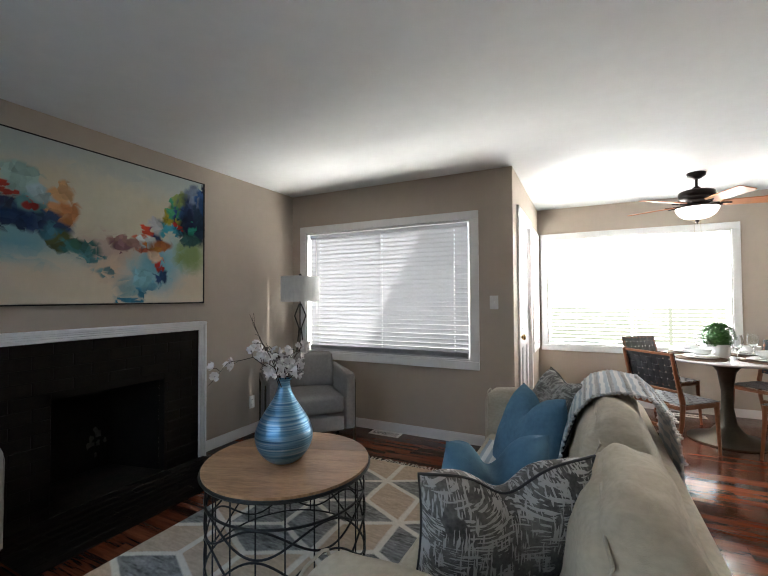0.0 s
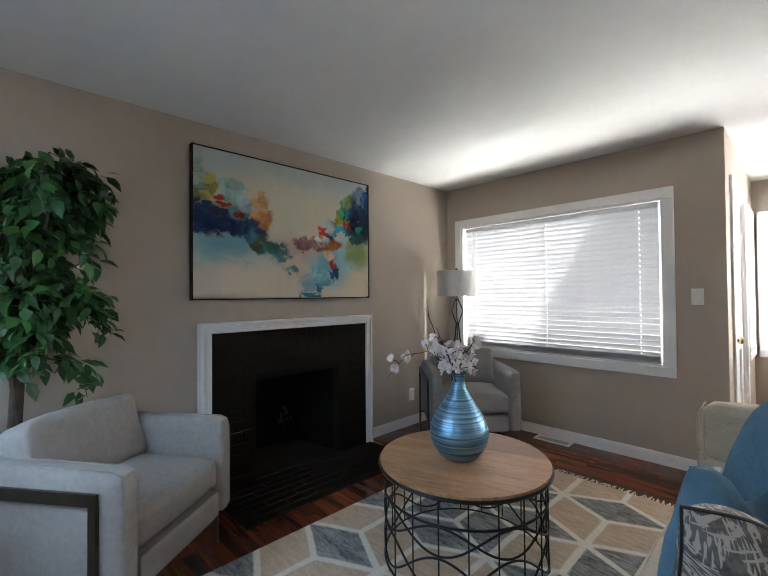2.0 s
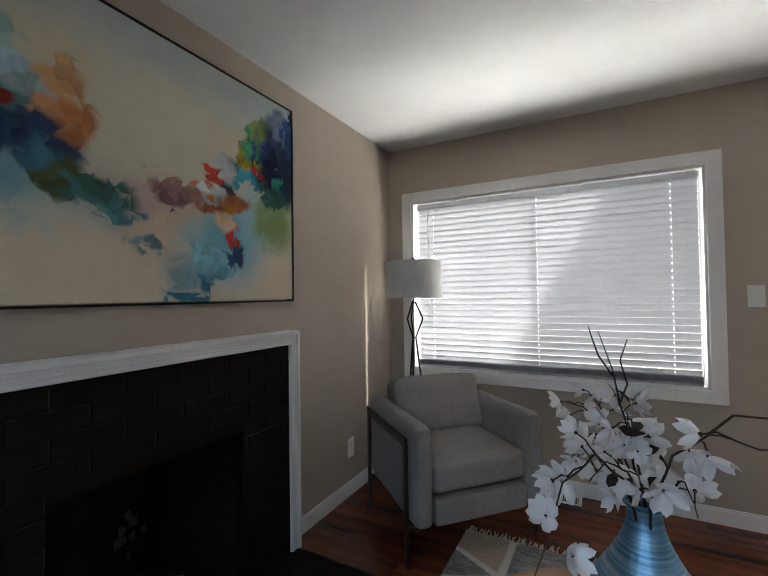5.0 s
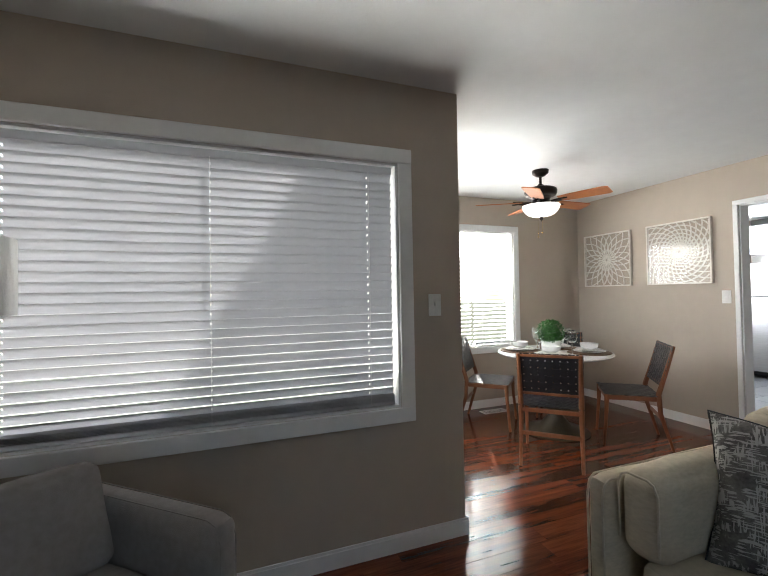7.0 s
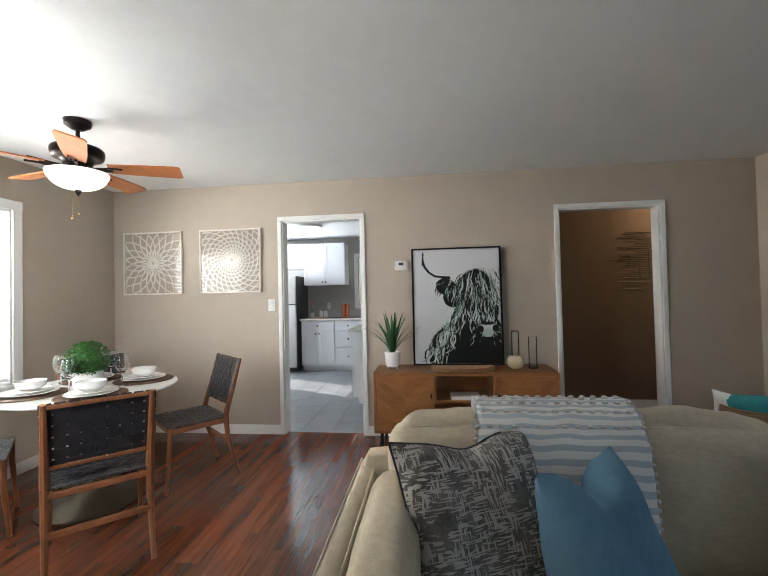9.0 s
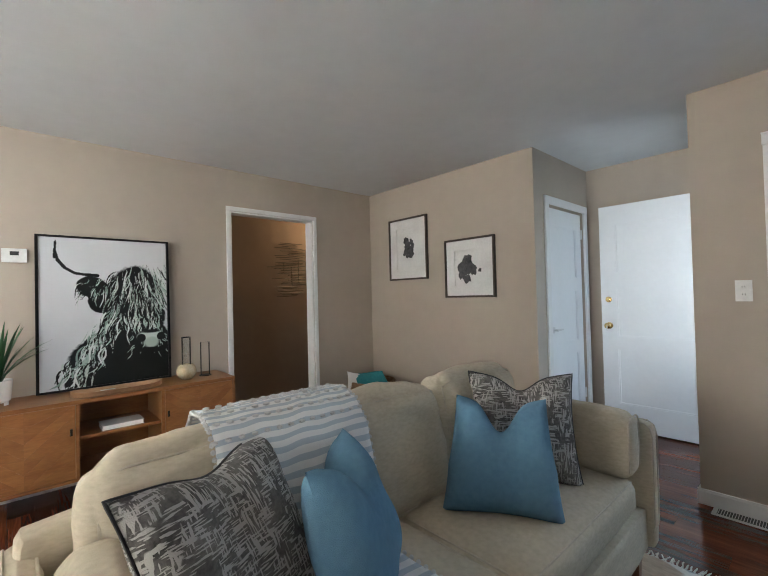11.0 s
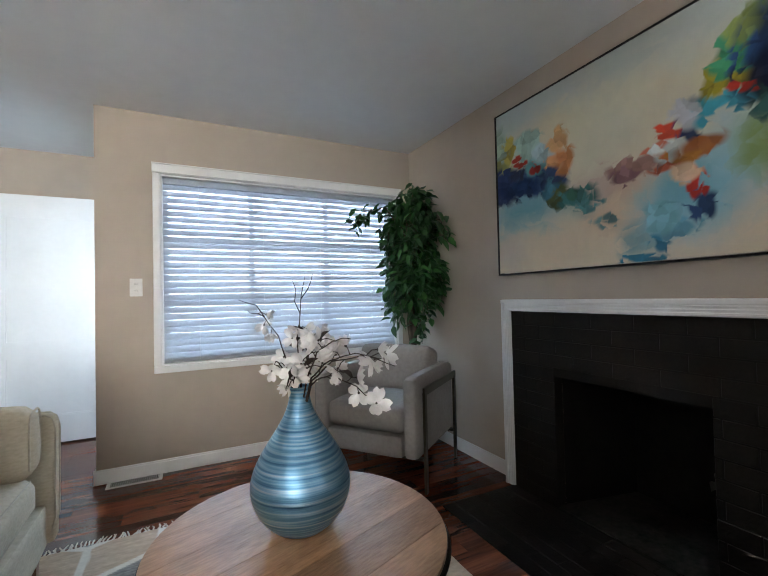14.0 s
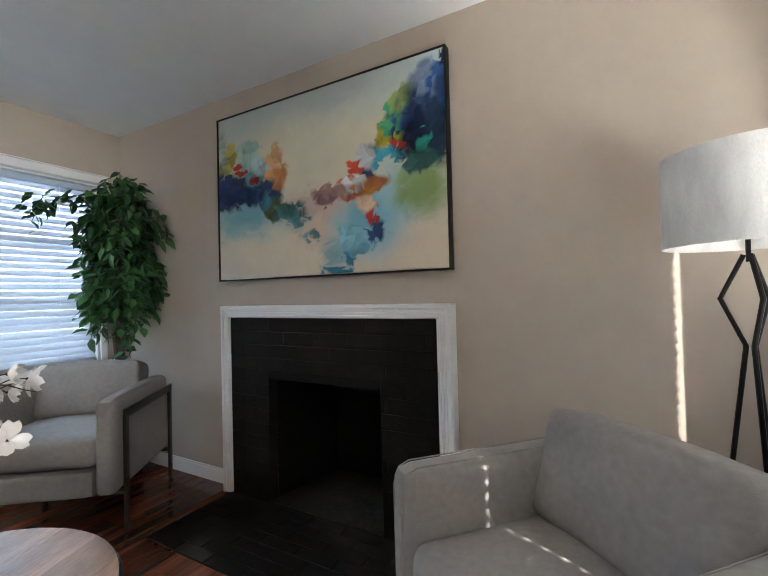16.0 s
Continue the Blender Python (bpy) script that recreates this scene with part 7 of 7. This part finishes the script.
base_unit(0.52, 1.12, [("drawer", 0.525, 1.115, 0.73, 0.885, (0.82, 0.81)), ("door", 0.525, 0.817, 0.12, 0.72, (0.79, 0.67)), ("door", 0.823, 1.115, 0.12, 0.72, (0.85, 0.67))], "white shaker base cabinet with a drawer over two doors")
base_unit(0.02, 0.517, [("drawer", 0.025, 0.512, 0.73, 0.885, (0.27, 0.81)), ("drawer", 0.025, 0.512, 0.43, 0.72, (0.27, 0.575)), ("drawer", 0.025, 0.512, 0.12, 0.42, (0.27, 0.27))], "white shaker base cabinet with three drawers")
base_unit(-1.9, 0.017, [("door", -0.5, 0.012, 0.12, 0.885, None)], "white shaker base cabinet under the window")
ct = thing("countertop", 0, 0, 0, 0, "pale stone kitchen countertop along the far wall", "countertop")
part("slab", box(KX - 0.62, KX - 0.002, -1.9, 1.14, 0.8955, 0.93, 0.003), COUNTER, ct)
for y0, y1, z0, z1, nd, lab in ((0.36, 1.13, 1.54, 2.30, 2, "white shaker wall cabinet above the counter"), (1.135, 2.0, 1.86, 2.30, 2, "short white wall cabinet above the refrigerator")):
    t = thing("wall_cabinet", 0, 0, 0, 0, lab, "kitchen cabinet", "kitchen wall cabinets")
    part("body", box(KX - 0.34, KX - 0.002, y0, y1, z0, z1), CABP, t, smooth=False)
    m = (y0 + y1) / 2
    shaker(t, "door", KX - 0.356, y0 + 0.003, m - 0.002, z0, z1, (m - 0.03, z0 + 0.05))
    shaker(t, "door", KX - 0.356, m + 0.002, y1 - 0.003, z0, z1, (m + 0.03, z0 + 0.05))
fg = thing("refrigerator", 0, 0, 0, 0, "stainless steel top-freezer refrigerator with dark sides", "refrigerator")
part("body", box(KX - 0.70, KX - 0.02, 1.16, 1.90, 0.03, 1.70, 0.006), DARKPL, fg)
part("door", box(KX - 0.76, KX - 0.705, 1.165, 1.895, 0.10, 1.19, 0.012), STEEL, fg, "stainless steel door")
part("freezer_door", box(KX - 0.76, KX - 0.705, 1.165, 1.895, 1.205, 1.695, 0.012), STEEL, fg, "stainless steel freezer door")
for z0, z1 in ((0.75, 1.14), (1.25, 1.55)):
    part("door_handle", tube([(KX - 0.765, 1.84, z0), (KX - 0.80, 1.84, z0 + 0.03), (KX - 0.80, 1.84, z1 - 0.03), (KX - 0.765, 1.84, z1)], 0.012, 8), DARKPL, fg)
pen = thing("peninsula_cabinet", 0, 0, 0, 0, "white kitchen peninsula cabinet end beside the doorway", "kitchen cabinet")
bm = box(6.42, 7.15, -0.98, -0.215, 0.10, 0.885)
box(6.50, 7.15, -0.98, -0.26, 0.0, 0.10, bm=bm)
part("body", bm, CABP, pen, smooth=False)
for x in (6.45, 6.80):
    part("door", box(x, x + 0.33, -0.214, -0.200, 0.13, 0.87), CABP, pen, smooth=False)
t = thing("countertop", 0, 0, 0, 0, "pale stone top of the kitchen peninsula", "countertop")
part("slab", box(6.38, 7.19, -1.0, -0.175, 0.8855, 0.92, 0.003), COUNTER, t)
wall_plate("wall_outlet", KX, 0.75, 1.15, -90, "white wall outlet above the kitchen counter", "outlet", "socket")
brd = thing("cutting_board", KX - 0.3, 0.86, 0.93, 0, "wooden board with jars on the kitchen counter", "cutting board")
part("board", box(-0.1, 0.1, -0.20, 0.20, 0.0005, 0.018, 0.004), TRAYW, brd)
for y in (0.74, 0.83):
    t = thing("jar", KX - 0.3, y, 0.9485, 0, "cream candle jar on the wooden board", "jar", "kitchen jars")
    part("body", lathe([(0, 0), (0.036, 0), (0.038, 0.01), (0.038, 0.11), (0.034, 0.115), (0, 0.115)], 20), CERAM, t)
COP = M("copper_metal", (0.62, 0.24, 0.14), (0.5, 0.18, 0.10), rough=0.3, metal=0.9)
for y in (0.34, 0.41):
    t = thing("copper_canister", KX - 0.3, y, 0.9305, 0, "copper canister on the kitchen counter", "canister", "copper canisters")
    part("body", lathe([(0, 0), (0.035, 0), (0.035, 0.24), (0.03, 0.25), (0, 0.25)], 20), COP, t)
orc = thing("orchid", KX - 0.3, 1.0, 0.9485, 0, "pink orchid in a small white pot", "plant")
part("pot", lathe([(0, 0), (0.03, 0), (0.04, 0.08), (0.036, 0.08), (0, 0.07)], 20), CERAM, orc)
part("stem", tube([(0, 0, 0.07), (0, 0.01, 0.18), (0, 0.03, 0.27), (0, 0.05, 0.30)], 0.003, 6), AG, orc)
PINK = M("pink_petal", (0.75, 0.35, 0.33), (0.65, 0.28, 0.28), 30, 0.6)
for k in range(6):
    bm = bmesh.new()
    for j in range(5):
        petal_shape(bm, pose(-0.01, 0.02 + 0.012 * k - 0.03, 0.20 + 0.025 * k, 0, 0, 0) @ pose(0, 0, 0, 0, -60, 72 * j), 0.035, 0.032, 0.006)
    part("bloom", bm, PINK, orc)
kl = thing("ceiling_light", 7.75, 0.68, H - 0.0005, 0, "flush round white ceiling light in the kitchen, lit", "ceiling light")
part("rim", lathe([(0.17, 0), (0.19, 0), (0.195, -0.03), (0.17, -0.04), (0.165, -0.03), (0.17, 0)], 40), STEEL, kl)
part("diffuser", lathe([(0, -0.01), (0.168, -0.01), (0.164, -0.038), (0.1, -0.055), (0, -0.06)], 40), BOWL, kl, "lit white glass diffuser")

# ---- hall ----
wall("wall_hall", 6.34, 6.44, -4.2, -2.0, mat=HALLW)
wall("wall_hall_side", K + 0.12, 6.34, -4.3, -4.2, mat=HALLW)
bm = box(6.325, 6.3395, -4.2, -2.1, 0, 0.11)
tagged(link_mesh("baseboard", bm, TRIM), kind="structure", label="white painted hall baseboard", category="baseboard")
hl = new("hall_lamp", bpy.data.lights.new("hall_lamp", "POINT"))
hl.data.energy, hl.data.color, hl.data.shadow_soft_size = 6.5, (1.0, 0.72, 0.45), 0.08
hl.location = (5.95, -3.95, 2.25)
ha = thing("twig_wall_art", 6.338, -3.50, 1.62, -90, "dark horizontal metal rods wall sculpture in the hall", "wall art")
rng = random.Random(14)
for k in range(34):
    half = 0.16 + 0.16 * math.sin(math.pi * (k + 2) / 38)
    c, z, ln = rng.uniform(-0.14, 0.14), -0.33 + 0.66 * k / 33, half * rng.uniform(0.9, 1.7)
    yy = -0.012 - 0.006 * (k % 3)
    part("rod", tube([(c - ln / 2, yy, z), (c, yy, z + rng.uniform(-0.006, 0.006)), (c + ln / 2, yy, z + rng.uniform(-0.01, 0.01))], 0.0045, 5), BRONZE, ha)
for k in range(7):
    x, z = rng.uniform(-0.2, 0.2), rng.uniform(-0.22, 0.02)
    part("rod", tube([(x, -0.006, z), (x, -0.006, z + rng.uniform(0.10, 0.28))], 0.004, 5), BRONZE, ha)

# ---- kitchen floor tiles ----
ktile = tagged(new("kitchen_floor"), "large grey slate-look floor tiles with thin pale joints", "floor", kind="structure")
part("grout", box(K + 0.061, KX, -2.0, 2.1, -0.12, -0.005), GROUT, ktile, smooth=False)
part("grout", box(K + 0.061, 6.34, -4.2, -2.0, -0.12, -0.005), FLOORM, ktile, smooth=False)
me = None
for i in range(7):
    for j in range(13):
        x0, y0 = K + 0.062 + i * 0.61 - (0.3 if j % 2 else 0), -2.0 + j * 0.305
        x1, y1 = x0 + 0.605, min(y0 + 0.30, 2.1)
        x0 = max(x0, K + 0.062)
        x1 = min(x1, KX)
        if x1 - x0 > 0.02 and y1 > y0:
            ob = part("tile", box(-(x1 - x0) / 2, (x1 - x0) / 2, -(y1 - y0) / 2, (y1 - y0) / 2, -0.005, 0.0), TILE, ktile, smooth=False)
            ob.location = ((x0 + x1) / 2, (y0 + y1) / 2, 0)

# ---- outside ----
tagged(link_mesh("ground", box(-60, 60, -60, 60, -0.3, -0.2), GRASS), kind="structure", label="dry lawn and soil outside", category="ground")
tagged(link_mesh("outside_wall", box(-6, 10, -13.2, -13, -0.2, 3.0), STUCCO), kind="structure", label="pale stucco wall of a neighbouring house", category="wall")
bm = box(X1 - 0.45, K + 0.6, 0.15, D + 0.6, H + 0.13, H + 0.25)
box(-0.5, X1 - 0.45, -5.6, 0.15, H + 0.13, H + 0.25, bm=bm)
box(X1 - 0.45, KX + 0.4, -5.6, 0.15, H + 0.13, H + 0.25, bm=bm)
box(K + 0.6, KX + 0.4, 0.15, D + 0.3, H + 0.13, H + 0.25, bm=bm)
tagged(link_mesh("roof", bm, STUCCO), kind="structure", label="roof slab with eaves above the rooms", category="roof")

# ---- floor planks, laid last ----
floor_top = new("floor_boards")
tagged(floor_top, "glossy reddish brown wood planks with dark grain", "floor", kind="structure")
rng = random.Random(8)
PW = 0.127
rows = int((D + 5.17) / PW) + 1
count = 0
rest = bmesh.new()
for r in range(rows):
    y0 = -5.17 + r * PW
    y1 = min(y0 + PW - 0.0012, D + 0.0)
    x = -0.0 - rng.uniform(0, 1.2)
    while x < K:
        ln = rng.uniform(0.85, 1.5)
        a, e = max(x, 0.0), min(x + ln - 0.0012, K + 0.06)
        x += ln
        if e - a < 0.02:
            continue
        if y1 < N0 + 0.0 and e < 2.3:
            continue
        if y0 > 0.0:
            a = max(a, X1 - 0.06)
        if e - a < 0.02:
            continue
        if count < 300 and y1 > -5.1:
            own = box(-(e - a) / 2, (e - a) / 2, -(y1 - y0) / 2, (y1 - y0) / 2, -0.008, 0.0)
            ob = part("plank", own, FLOORM, floor_top, smooth=False)
            ob.location = ((a + e) / 2, (y0 + y1) / 2, 0)
            count += 1
        else:
            box(a, e, y0, y1, -0.008, 0, bm=rest)
if len(rest.verts):
    tagged(part("plank_rest", rest, FLOORM, floor_top, smooth=False), kind="stuff")
else:
    rest.free()
